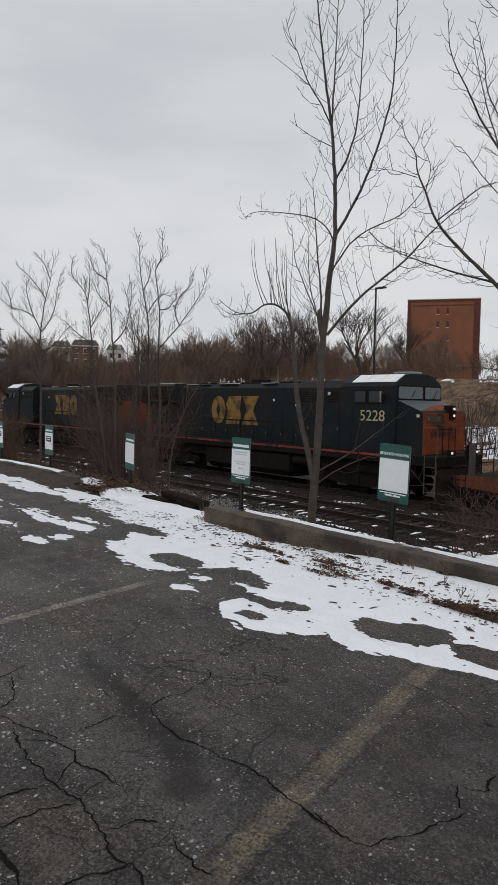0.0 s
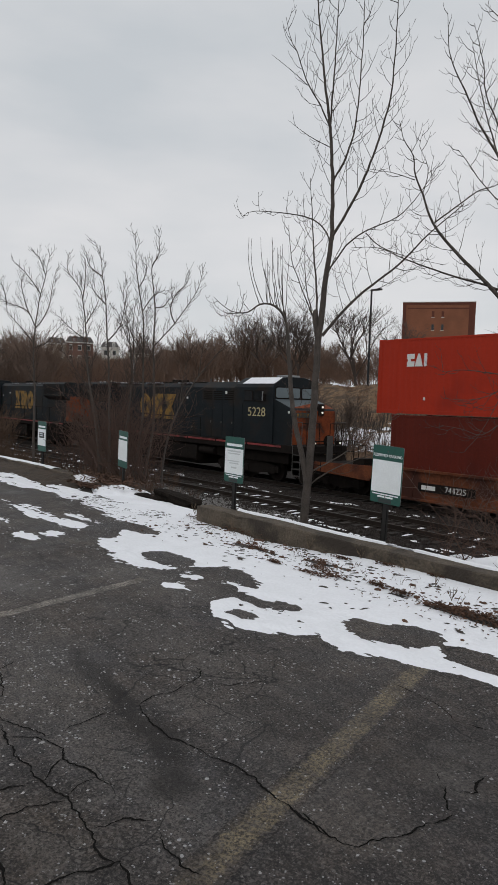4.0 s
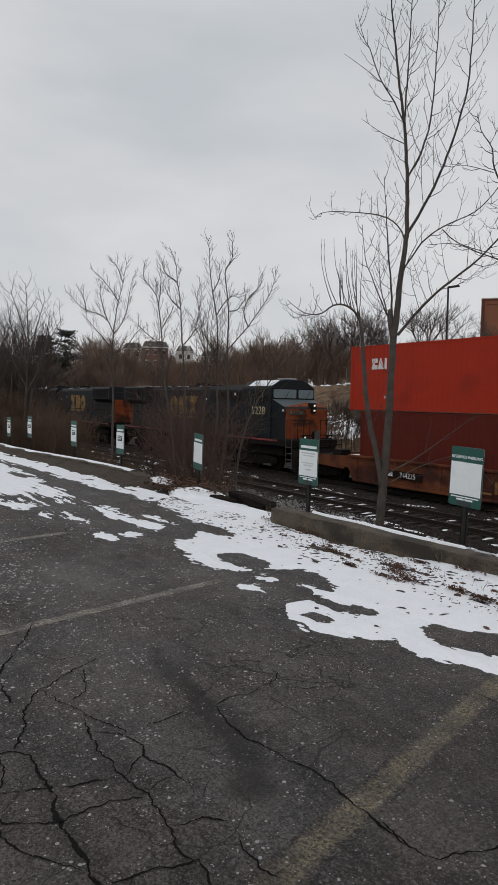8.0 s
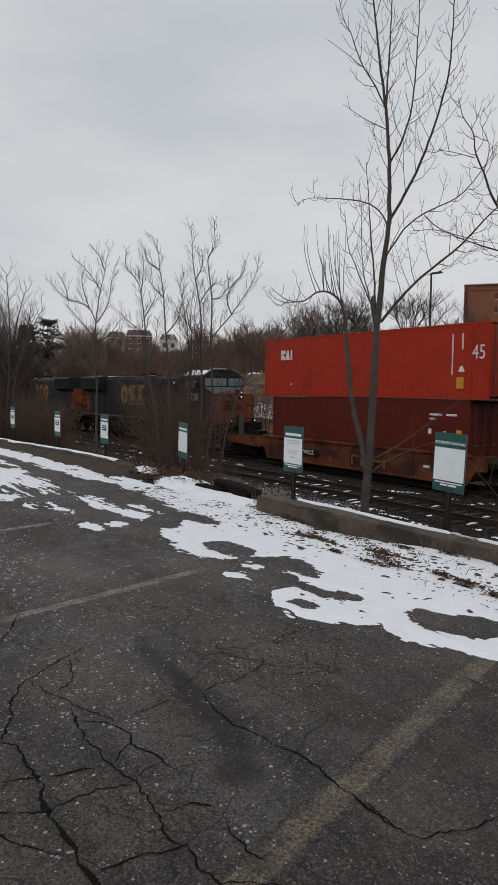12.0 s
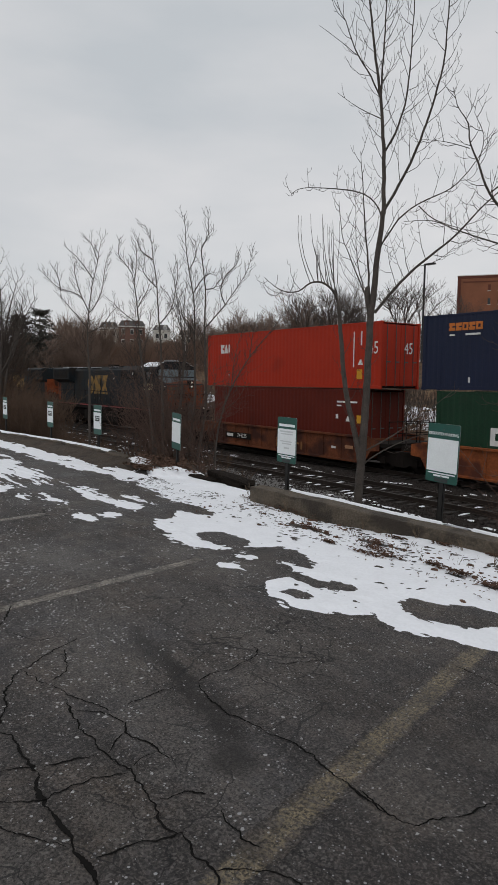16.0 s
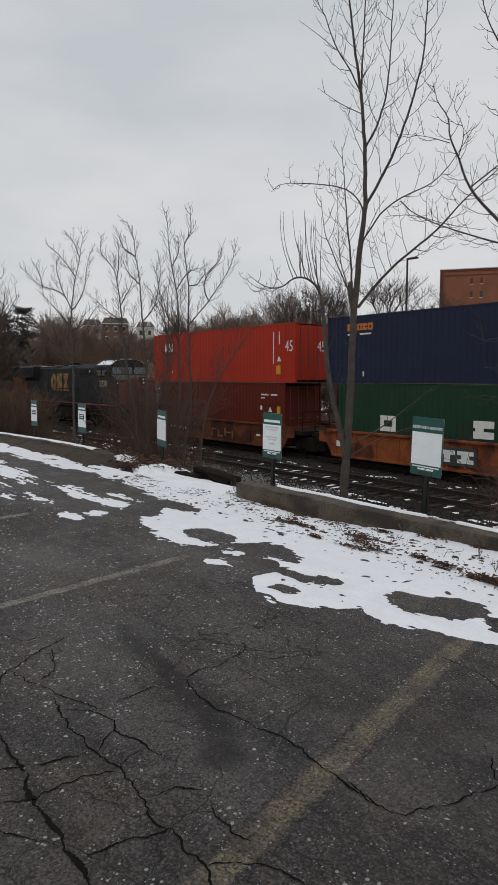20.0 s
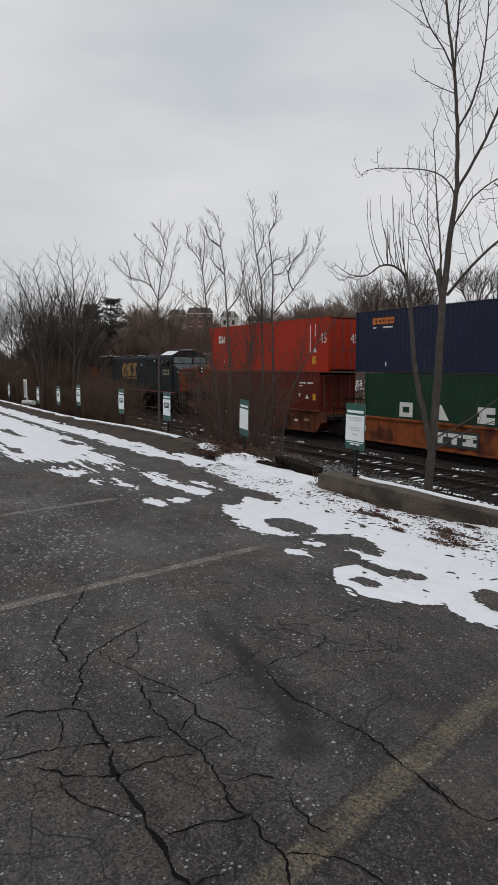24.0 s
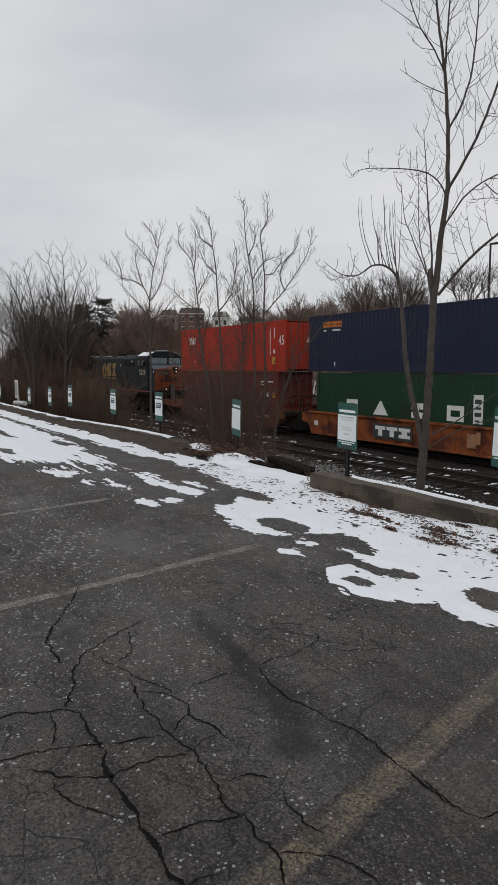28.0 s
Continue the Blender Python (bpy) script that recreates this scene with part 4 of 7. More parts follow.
scraps([(-4.6, 7.7, 0.7, 0.5), (-5.2, 8.3, 0.5, 0.4), (-3.9, 7.1, 0.6, 0.4)], 60, 3, "patch of snow under shrubs behind the kerb")
scraps([(-13.5, 8.8, 2.2, 0.9), (-10.5, 8.2, 1.6, 0.9), (-9.2, 6.6, 0.9, 0.4), (-10.0, 6.6, 1.0, 0.3), (-16.0, 7.0, 3.0, 0.6), (-8.8, 6.2, 0.8, 0.25)], 130, 4, "scraps of snow on the gravel slope")
gv, gf = [], []
rng = random.Random(19)
for _ in range(11000):
    x, y = rng.gauss(-12.5, 3.0), rng.gauss(8.9, 1.2)
    r, k = rng.uniform(0.015, 0.04), len(gv)
    z = bank_height(x, y)
    gv += [(x + r, y, z), (x, y + r * 0.8, z), (x - r * 0.9, y, z), (x, y - r, z), (x + r * 0.2, y, z + r * 0.9)]
    gf += [(k, k + 1, k + 4), (k + 1, k + 2, k + 4), (k + 2, k + 3, k + 4), (k + 3, k, k + 4)]
tagged(data_part("gravel", gv, gf, GRAVEL), "pale gravel on the slope to the tracks", "gravel", kind="stuff")
gv, gf = [], []
for _ in range(17000):   # the pale shoulder along the near track
    x, y = -17.5 - 45 * rng.random() ** 1.5 + rng.gauss(0, 0.8), rng.gauss(15.3, 0.75)
    r, k = rng.uniform(0.03, 0.075), len(gv)
    z = bank_height(x, y) + 0.01
    gv += [(x + r, y, z), (x, y + r * 0.8, z), (x - r * 0.9, y, z), (x, y - r, z), (x + r * 0.2, y, z + r * 0.9)]
    gf += [(k, k + 1, k + 4), (k + 1, k + 2, k + 4), (k + 2, k + 3, k + 4), (k + 3, k, k + 4)]
tagged(data_part("gravel", gv, gf, GRAVEL), "pale gravel shoulder along the empty track", "gravel", kind="stuff")


def weed(x, y, height, seed):
    """A dead branching stalk standing in the snow."""
    rng = random.Random(seed)
    o = thing("dead_weed", pose(x, y, foot(y)), "dead brown weed stalk standing in thin snow", "weed", "dead weeds")
    bm = bmesh.new()
    for k in range(5):
        a, lean = rng.uniform(0, 6.28), rng.uniform(0.2, 0.7)
        tip = Vector((math.cos(a) * lean * height, math.sin(a) * lean * height * 0.5, height * rng.uniform(0.6, 1.0)))
        root = Vector((0, 0, 0.1 * height * k)) if k else Vector((0, 0, -0.01))
        rod(root, tip, 0.003, 5, bm=bm, r2=0.0015)
        rod(tip * 0.6 + root * 0.4, tip * 0.8 + Vector((rng.gauss(0, 0.03), 0, 0.05)), 0.002, 4, bm=bm, r2=0.001)
    part("stalk", bm, DRY_GRASS, o)
    return o


for k, (wx, wy, wh) in enumerate(((-3.28, 4.9, 0.16), (-3.75, 5.1, 0.13), (-3.0, 4.7, 0.1), (-4.9, 5.0, 0.15), (-5.6, 5.1, 0.14), (-6.1, 4.95, 0.16), (-2.6, 5.05, 0.12), (-6.6, 5.1, 0.18), (-7.2, 5.2, 0.2), (-4.3, 5.12, 0.12))):
    weed(wx, wy, wh, 60 + k)


# ---- tracks ----
def track(y, label, snowy):
    """Rails, ties and plates of one track."""
    t = thing("railway_track", pose(0, y, RAIL_Z), label, "railway track", "tracks", "structure")
    x0, x1 = -150.0, 30.0
    for side in (-0.7525, 0.7525):
        bm = box(x0, x1, side - 0.07, side + 0.07, -0.17, -0.15)
        box(x0, x1, side - 0.012, side + 0.012, -0.15, -0.04, bm=bm)
        box(x0, x1, side - 0.036, side + 0.036, -0.04, -0.006, bm=bm)
        rail = part("rail", bm, RAIL, t)
        part("rail_head", box(x0, x1, side - 0.034, side + 0.034, -0.0055, 0.0), RAIL_TOP, rail)
    return t


track(TRACK_Y, "rusty rails on dark ballast under the train", False)
track(SIDING_Y, "rusty rails of an empty track with snow on the ties", True)


def rail_bed():
    """Ties of both tracks (the nearest as pieces) and snow lying on them."""
    rng = random.Random(21)
    for y, near in ((SIDING_Y, True), (TRACK_Y, False)):
        bed = thing("ties", pose(0, y, RAIL_Z), "dark wooden railway ties in ballast", "railway ties", kind="structure")
        mesh = None
        rest = bmesh.new()
        for i in range(-190, 20):
            x = i * 0.52
            if near and -45 < x < -5:
                if mesh is None:
                    bm = box(-0.115, 0.115, -1.3, 1.3, -0.36, -0.175, 0.008)
                    mesh = bpy.data.meshes.new("tie")
                    bm.to_mesh(mesh)
                    bm.free()
                    mesh.materials.append(TIE)
                ob = new("tie", mesh)
                ob.parent = bed
                ob.matrix_basis = pose(x + rng.uniform(-0.03, 0.03), rng.uniform(-0.06, 0.06), rng.uniform(-0.015, 0.01), 0, 0, rng.uniform(-1.5, 1.5))
            else:
                box(x - 0.115, x + 0.115, -1.3, 1.3, -0.36, -0.175, bm=rest)
        part("far_ties", rest, TIE, bed)
    verts, faces = [], []

    def dab(cx, cy, z, rx, ry):
        k, sides = len(verts), 9
        for i in range(sides):
            a = 2 * math.pi * i / sides
            r = rng.uniform(0.55, 1.15)
            verts.append((cx + math.cos(a) * rx * r, cy + math.sin(a) * ry * r, z))
        verts.append((cx, cy, z + 0.035))
        faces.extend((k + i, k + (i + 1) % sides, k + sides) for i in range(sides))

    for i in range(-120, 8):
        x = i * 0.52
        for lane in (-1.05, -0.35, 0.3, 1.0):
            if rng.random() < 0.36:
                dab(x + rng.uniform(-0.05, 0.05), SIDING_Y + lane + rng.uniform(-0.25, 0.25), RAIL_Z - 0.165, rng.uniform(0.06, 0.11), rng.uniform(0.1, 0.38))
    for _ in range(260):
        x = rng.uniform(-60, -6)
        dab(x, rng.choice([15.2, 15.9, 16.3, 20.2]) + rng.gauss(0, 0.3), RAIL_Z - 0.205, rng.uniform(0.1, 0.5), rng.uniform(0.05, 0.16))
    tagged(data_part("track_snow", verts, faces, SNOW, smooth=True), "scraps of snow between and on the ties", "snow", kind="stuff")
    # ballast shoulder between the two tracks and beside them
    bv, bf = [], []
    for _ in range(26000):
        x, y = -4 - 50 * rng.random() ** 1.2, rng.uniform(13.8, 21.6)
        r = rng.uniform(0.03, 0.065)
        z = RAIL_Z - 0.215 + rng.uniform(-0.02, 0.02)
        k = len(bv)
        bv += [(x + r * rng.uniform(0.7, 1.2), y, z), (x, y + r, z + r * 0.2), (x - r, y - r * 0.3, z), (x, y - r, z), (x + r * 0.1, y, z + r * rng.uniform(0.7, 1.3))]
        bf += [(k, k + 1, k + 4), (k + 1, k + 2, k + 4), (k + 2, k + 3, k + 4), (k + 3, k, k + 4)]
    tagged(data_part("ballast_stones", bv, bf, BALLAST), "dark crushed stone ballast round the ties", "gravel", kind="stuff")


# ---- parking signs ----
def sign_bars(parent, rows, y, material, name="print_bar"):
    for x0, x1, z0, z1 in rows:
        part(name, box(x0, x1, y - 0.002, y, z0, z1), material, parent)


def parking_sign(x, top, style, lean, label, post_bottom=-0.75, turn=0.0):
    """A green plate on a steel channel post, with a white panel taped over its middle."""
    s = thing("parking_sign", pose(x, 5.68, top, 0, lean, turn), label, "sign", "parking signs")
    bm = prism([(-0.032, post_bottom - top), (0.032, post_bottom - top), (0.032, -0.08), (-0.032, -0.08)], 0.014, 0.02)
    box(-0.032, -0.026, 0.014, 0.042, post_bottom - top, -0.08, bm=bm)
    box(0.026, 0.032, 0.014, 0.042, post_bottom - top, -0.08, bm=bm)
    part("post", bm, POST, s)
    bm = bmesh.new()
    outline = []
    for cx, cz, a0 in ((0.18, -0.02, 0), (-0.18, -0.02, 90), (-0.18, -0.59, 180), (0.18, -0.59, 270)):
        for k in range(5):
            a = radians(a0 + 22.5 * k)
            outline.append((cx + 0.02 * math.cos(a), cz + 0.02 * math.sin(a)))
    prism(outline, 0.006, 0.011, bm=bm)
    plate = part("plate", bm, SIGN_BACKING, s)
    part("green_face", prism(outline, 0.0035, 0.006), GREEN, plate)
    for z in (-0.06, -0.54):
        part("bolt", rod((0, 0.0, z), (0, 0.03, z), 0.008, 6), STEEL, s)
    panel = part("white_panel", box(-0.19, 0.19, -0.001, 0.0025, -0.495, -0.155), WHITE, s, "white panel")
    if style == "near":
        lettering("wording", "RESERVED PARKING", 0.043, WHITE, s, pose(0, 0.001, -0.105) @ FACING, "white wording", wide=0.98)
    else:
        sign_bars(s, [(-0.165, 0.165, -0.125, -0.09)], 0.0035, WHITE)
    if style in ("near", "print"):
        part("dark_plate", box(-0.085, 0.085, 0.0005, 0.0034, -0.602, -0.562), INK, s)
        sign_bars(s, [(-0.17, 0.17, -0.522, -0.51), (-0.10, 0.10, -0.55, -0.532)], 0.0035, WHITE)
    if style == "print":
        sign_bars(panel, [(-0.14, 0.14, -0.20, -0.18), (-0.12, 0.13, -0.23, -0.215), (-0.13, 0.12, -0.33, -0.315), (-0.09, 0.10, -0.36, -0.345), (-0.05, 0.06, -0.42, -0.40)], -0.001, PALE_INK)
    if style == "boxed":
        part("dark_label", box(-0.115, 0.115, -0.004, -0.001, -0.335, -0.225), INK, panel, "dark printed label")
        sign_bars(panel, [(-0.09, 0.09, -0.262, -0.245), (-0.09, 0.06, -0.30, -0.285)], -0.0045, WHITE)
    return s


parking_sign(-4.46, 1.13, "near", 2.2, "green parking sign with blank white panel on steel post")
parking_sign(-7.02, 1.07, "print", 0.8, "green parking sign with faint printed white panel")
parking_sign(-9.98, 0.99, "plain", 2.5, "dark green sign with curled blank white panel among bushes", turn=-8)
for x, top in ((-13.29, 1.01), (-16.13, 0.99), (-19.86, 1.0), (-22.15, 0.9), (-25.0, 0.82), (-30.33, 0.83)):
    parking_sign(x, top, "boxed", 0.6, "green parking sign with small dark label on white panel")


def big_sign(x, y):
    s = thing("notice_board", pose(x, y, 0), "tall white notice board on a pale post", "sign")
    part("post", box(-0.04, 0.04, -0.04, 0.04, -0.6, 0.35, 0.005), GALV, s)
    part("board", box(-0.26, 0.26, -0.07, -0.045, 0.3, 1.02, 0.006), PALE, s)
    part("panel", box(-0.14, 0.14, -0.076, -0.071, 0.4, 0.92), SIGN_BACKING, s, "grey panel")
    return s


big_sign(-27.8, 5.9)
pipe = part("fallen_pipe", rod((-0.55, 0, 0), (0.55, 0.15, 0.03), 0.09, 14), GALV, m=pose(-27.2, 5.75, 0.12))
tagged(pipe, "short pale pipe lying behind the kerb", "pipe")


# ---- timber at the kerb gap ----
ROT = mat("rotten_black_wood", (0.016, 0.0125, 0.01), 0.98, spec=0.1, vary=0.6, scale=14, fine=60, bump=1.0, depth=0.02)


def old_tie(x, y, z, turn, length, label, tip=3):
    """A rotten timber: split along its grain, its ends broken off unevenly."""
    count, ring = int(length / 0.035), 14
    verts, faces = [], []
    for i in range(count + 1):
        u = i / count
        end = min(1.0, 0.35 + min(u, 1 - u) * 9)
        for k in range(ring):
            a = 2 * math.pi * (k + 0.5) / ring
            split = 1 - 0.3 * max(0.0, noise.noise((u * 2.2, k * 2.7, x)) + 0.1) - 0.22 * max(0.0, noise.noise((u * length * 9, k * 1.1, x + 4)))
            w, h = max(-1, min(1, math.cos(a) * 1.35)) * 0.12 * split * end, max(-1, min(1, math.sin(a) * 1.35)) * 0.085 * split * end
            ragged = noise.noise((k * 1.9, x, 7.0)) * 0.09 * (1 if u > 0.9 else -1 if u < 0.1 else 0)
            verts.append(((u - 0.5) * length + ragged, w, h))
        if i:
            p, q = (i - 1) * ring, i * ring
            faces += [(p + k, p + (k + 1) % ring, q + (k + 1) % ring, q + k) for k in range(ring)]
    faces += [tuple(range(ring - 1, -1, -1)), tuple(range(count * ring, count * ring + ring))]
    ob = data_part("old_timber", verts, faces, ROT)
    ob.matrix_basis = pose(x, y, z, 0, tip, turn)
    return tagged(ob, label, "timber", "old timbers")


old_tie(-8.33, 5.66, 0.07, -3, 1.12, "dark rotten timber lying in the kerb gap")
old_tie(-8.8, 5.5, 0.0, 12, 0.55, "dark rotten timber half under snow")


# ---- the train ----
def along_x(profile, x0, x1, bm=None, bevel=0.0):
    """A bar along x whose section is a list of (y, z)."""
    made = bmesh.new()
    a = [made.verts.new((x0, y, z)) for y, z in profile]
    b = [made.verts.new((x1, y, z)) for y, z in profile]
    made.faces.new(a)
    made.faces.new(b[::-1])
    for i in range(len(a)):
        j = (i + 1) % len(a)
        made.faces.new((a[j], a[i], b[i], b[j]))
    bmesh.ops.recalc_face_normals(made, faces=made.faces[:])
    if bevel:
        bmesh.ops.bevel(made, geom=made.edges[:], offset=bevel, segments=2, affect="EDGES", profile=0.5)
    return join(bm, made)


WHEELS = []  # (wheelset, radius, its turn in the thing's own space)


def wheelset(parent, x, radius, flip=1):
    bm = rod((0, -0.95, 0), (0, 0.95, 0), 0.09, 10)
    for s in (-1, 1):
        rod((0, s * 0.69, 0), (0, s * 0.82, 0), radius, 28, bm=bm)
        rod((0, s * 0.665, 0), (0, s * 0.69, 0), radius + 0.028, 28, bm=bm)
        for k in range(6):
            a = k * math.pi / 3
            rod((math.cos(a) * radius * 0.55, s * 0.82, math.sin(a) * radius * 0.55), (math.cos(a) * radius * 0.55, s * 0.835, math.sin(a) * radius * 0.55), radius * 0.14, 8, bm=bm)
    ob = part("wheelset", bm, UNDER, parent, m=pose(x, 0, radius))
    WHEELS.append((ob, radius, flip))
    return ob


def truck(parent, x, radius, axles, gap, flip=1, name="truck"):
    """A bogie: two side frames with springs, and its wheelsets."""
    half = gap * (axles - 1) / 2
    t = thing(name)
    t.parent = parent
    t.matrix_basis = pose(x, 0, 0)
    for s in (-1, 1):
        y0, y1 = (0.93, 1.08) if s > 0 else (-1.08, -0.93)
        bm = prism([(-half - 0.35, radius - 0.08), (-half - 0.35, radius + 0.2), (-half * 0.5, radius + 0.42), (half * 0.5, radius + 0.42), (half + 0.35, radius + 0.2), (half + 0.35, radius - 0.08), (half - 0.25, radius - 0.1), (half * 0.4, radius - 0.22), (-half * 0.4, radius - 0.22), (-half + 0.25, radius - 0.1)], y0, y1)
        for k in range(axles):
            cx = -half + k * gap
            box(cx - 0.16, cx + 0.16, y0 - (0.06 if s < 0 else 0), y1 + (0.06 if s > 0 else 0), radius - 0.16, radius + 0.16, 0.02, bm=bm)
        for cx in (-0.22, 0.0, 0.22):
            rod((cx, (y0 + y1) / 2, radius - 0.2), (cx, (y0 + y1) / 2, radius + 0.25), 0.085, 10, bm=bm)
        part("side_frame", bm, UNDER, t)
    for k in range(axles):
        wheelset(t, -half + k * gap, radius, flip)
    return t


def coupler(parent, x, way):
    bm = box(min(x, x - way * 0.7), max(x, x - way * 0.7), -0.11, 0.11, 0.76, 0.98, 0.02)
    prism([(x - way * 0.02, 0.72), (x + way * 0.16, 0.72), (x + way * 0.16, 1.02), (x - way * 0.02, 1.02)], -0.17, 0.05, bm=bm, bevel=0.02)
    return part("coupler", bm, UNDER, parent)


def handrail(parent, xs, y, z0, z1, material=UNDER):
    bm = bmesh.new()
    for x in xs:
        rod((x, y, z0), (x, y, z1), 0.016, 6, bm=bm)
    rod((xs[0], y, z1), (xs[-1], y, z1), 0.018, 6, bm=bm)
    return part("handrail", bm, material, parent)


def rounded_pane(x0, x1, y0, y1, z0, z1, r=0.09):
    """A thin pane facing along x, with rounded corners."""
    made = bmesh.new()
    ring = []
    for cy, cz, a0 in ((y1 - r, z1 - r, 0), (y0 + r, z1 - r, 90), (y0 + r, z0 + r, 180), (y1 - r, z0 + r, 270)):
        ring += [(cy + r * math.cos(radians(a0 + 30 * k)), cz + r * math.sin(radians(a0 + 30 * k))) for k in range(4)]
    front = [made.verts.new((x1, y, z)) for y, z in ring]
    back = [made.verts.new((x0, y, z)) for y, z in ring]
    made.faces.new(front)
    made.faces.new(back[::-1])
    for i in range(len(ring)):
        j = (i + 1) % len(ring)
        made.faces.new((front[j], front[i], back[i], back[j]))
    bmesh.ops.recalc_face_normals(made, faces=made.faces[:])
    return made


def sloped_plate(corners, lift):
    """A plate lying on the slope of the nose; corners are (x, y), anticlockwise from above."""
    made = bmesh.new()
    low = [made.verts.new((x, y, nose_slope(x) + lift)) for x, y in corners]
    high = [made.verts.new((x, y, nose_slope(x) + lift + 0.006)) for x, y in corners]
    made.faces.new(high)
    made.faces.new(low[::-1])
    for i in range(len(low)):
        j = (i + 1) % len(low)
        made.faces.new((low[i], low[j], high[j], high[i]))
    bmesh.ops.recalc_face_normals(made, faces=made.faces[:])
    return made


def nose_slope(x):
    return 3.93 - 0.3644 * (x - 9.02)


def emblem(parent, s):
    """The maker's mark on the hood side, as three plain ochre shapes."""
    q0, q1 = sorted((s * 0.972, s * 0.984))
    n0, n1 = sorted((s * 0.985, s * 0.99))
    shapes = [[(-3.02 + 0.6 * math.cos(radians(20 * j)), 3.32 + 0.73 * math.sin(radians(20 * j))) for j in range(18)],
              [(-2.38, 2.6), (-1.3, 2.6), (-1.12, 3.0), (-1.22, 3.35), (-1.1, 4.05), (-2.1, 4.05), (-2.36, 3.65), (-2.2, 3.3)],
              [(-1.02, 2.6), (0.22, 2.6), (-0.16, 3.34), (0.26, 4.05), (-1.0, 4.05), (-0.66, 3.34)]]
    for shape in shapes:
        part("emblem_block", prism(shape, q0, q1), LOCO_YELLOW, parent, "ochre yellow emblem block")
    part("emblem_bar", box(-2.3, 0.2, n0, n1, 2.78, 2.83), LOCO_BLUE, parent, "dark blue line")
    part("emblem_spot", prism([(-3.2, 3.32), (-3.02, 2.98), (-2.84, 3.32), (-3.02, 3.66)], n0, n1), LOCO_BLUE, parent, "dark blue lozenge")


def locomotive(m, number, label, flip=1):
    """A six-axle wide-cab diesel; its cab looks along +x."""
    o = thing("locomotive", m, label, "locomotive", "locomotives")
    part("frame", along_x([(-1.5, 1.45), (1.5, 1.45), (1.5, 1.82), (-1.5, 1.82)], -10.75, 11.05, bevel=0.02), UNDER, o)
    part("underframe", box(-9.6, 9.9, -1.2, 1.2, 0.92, 1.449, 0.02), UNDER, o)
    for s in (-1, 1):
        y0, y1 = sorted((s * 1.503, s * 1.512))
        for k in range(8):
            part("sill_stripe", box(-10.2 + k * 2.5, -7.8 + k * 2.5, y0, y1, 1.69, 1.78), SILL_RED, o, "faded red reflective stripe")
    # long hood, in its stretches
    part("engine_hood", along_x([(-0.95, 1.82), (-0.95, 4.45), (-0.72, 4.67), (0.72, 4.67), (0.95, 4.45), (0.95, 1.82)], -6.6, 3.4, bevel=0.02), LOCO_BLUE, o)
    cabinet = part("equipment_cabinet", along_x([(-1.42, 1.82), (-1.42, 4.42), (-1.1, 4.72), (1.1, 4.72), (1.42, 4.42), (1.42, 1.82)], 3.4, 6.2, bevel=0.02), LOCO_BLUE, o)
    rad = part("radiator", along_x([(-0.98, 1.82), (-0.98, 3.45), (-1.48, 3.72), (-1.48, 4.6), (-1.3, 4.72), (1.3, 4.72), (1.48, 4.6), (1.48, 3.72), (0.98, 3.45), (0.98, 1.82)], -10.3, -6.6, bevel=0.02), LOCO_BLUE, o)
    part("orange_end", box(-10.42, -10.3, -1.0, 1.0, 1.9, 3.7, 0.02), LOCO_ORANGE, rad, "faded orange end panel")
    for s in (-1, 1):
        y0, y1 = sorted((s * 0.981, s * 0.995))
        part("orange_side", box(-10.28, -9.7, y0, y1, 1.9, 3.4), LOCO_ORANGE, rad, "faded orange side panel")
        for k in range(9):
            z = 3.85 + k * 0.08
            y2, y3 = sorted((s * 1.481, s * 1.50))
            part("radiator_louvre", box(-10.0, -6.8, y2, y3, z, z + 0.035), UNDER, rad)
        for k in range(9):
            x = -6.4 + k * 1.06
            y2, y3 = sorted((s * 0.951, s * 0.968))
            door = part("hood_door", box(x, x + 0.98, y2, y3, 1.9, 3.7, 0.006), LOCO_BLUE, o)
            y4, y5 = sorted((s * 0.985, s * 1.0))
            part("latch", box(x + 0.85, x + 0.91, y4, y5, 2.2, 2.32, 0.005), STEEL, door)
        for k in range(3):
            y2, y3 = sorted((s * 1.421, s * 1.435))
            panel = part("cabinet_door", box(3.5 + k * 0.88, 4.3 + k * 0.88, y2, y3, 1.9, 3.6, 0.006), LOCO_BLUE, cabinet)
            y4, y5 = sorted((s * 1.436, s * 1.45))
            part("latch", box(4.18 + k * 0.88, 4.24 + k * 0.88, y4, y5, 2.6, 2.72, 0.005), STEEL, panel)
            for j in range(5):
                part("grille_slat", box(3.55 + k * 0.88, 4.25 + k * 0.88, y2, y3, 3.8 + j * 0.1, 3.85 + j * 0.1), UNDER, panel)
        part("class_light", box(5.38, 5.52, *sorted((s * 1.421, s * 1.45)), 4.1, 4.24, 0.01), BOX_WHITE, cabinet, "small white lamp")
        part("class_light", box(1.3, 1.42, *sorted((s * 0.951, s * 0.98)), 3.8, 3.92, 0.01), BOX_WHITE, o, "small white lamp")
        part("class_light", box(2.86, 2.96, *sorted((s * 0.951, s * 0.98)), 3.58, 3.68, 0.01), BOX_WHITE, o, "small white lamp")
    part("roof_hatch", box(-5.8, 2.6, -0.5, 0.5, 4.671, 4.76, 0.03), UNDER, o)
    part("exhaust", box(-1.2, -0.3, -0.3, 0.3, 4.761, 4.9, 0.03), UNDER, o)
    part("horn", rod((1.8, 0.3, 4.761), (1.8, 0.3, 4.98), 0.05, 8), STEEL, o)
    part("hood_snow", box(-8.6, -7.4, -1.2, 0.6, 4.721, 4.75, 0.012), SNOW, o, "thin snow on the roof")
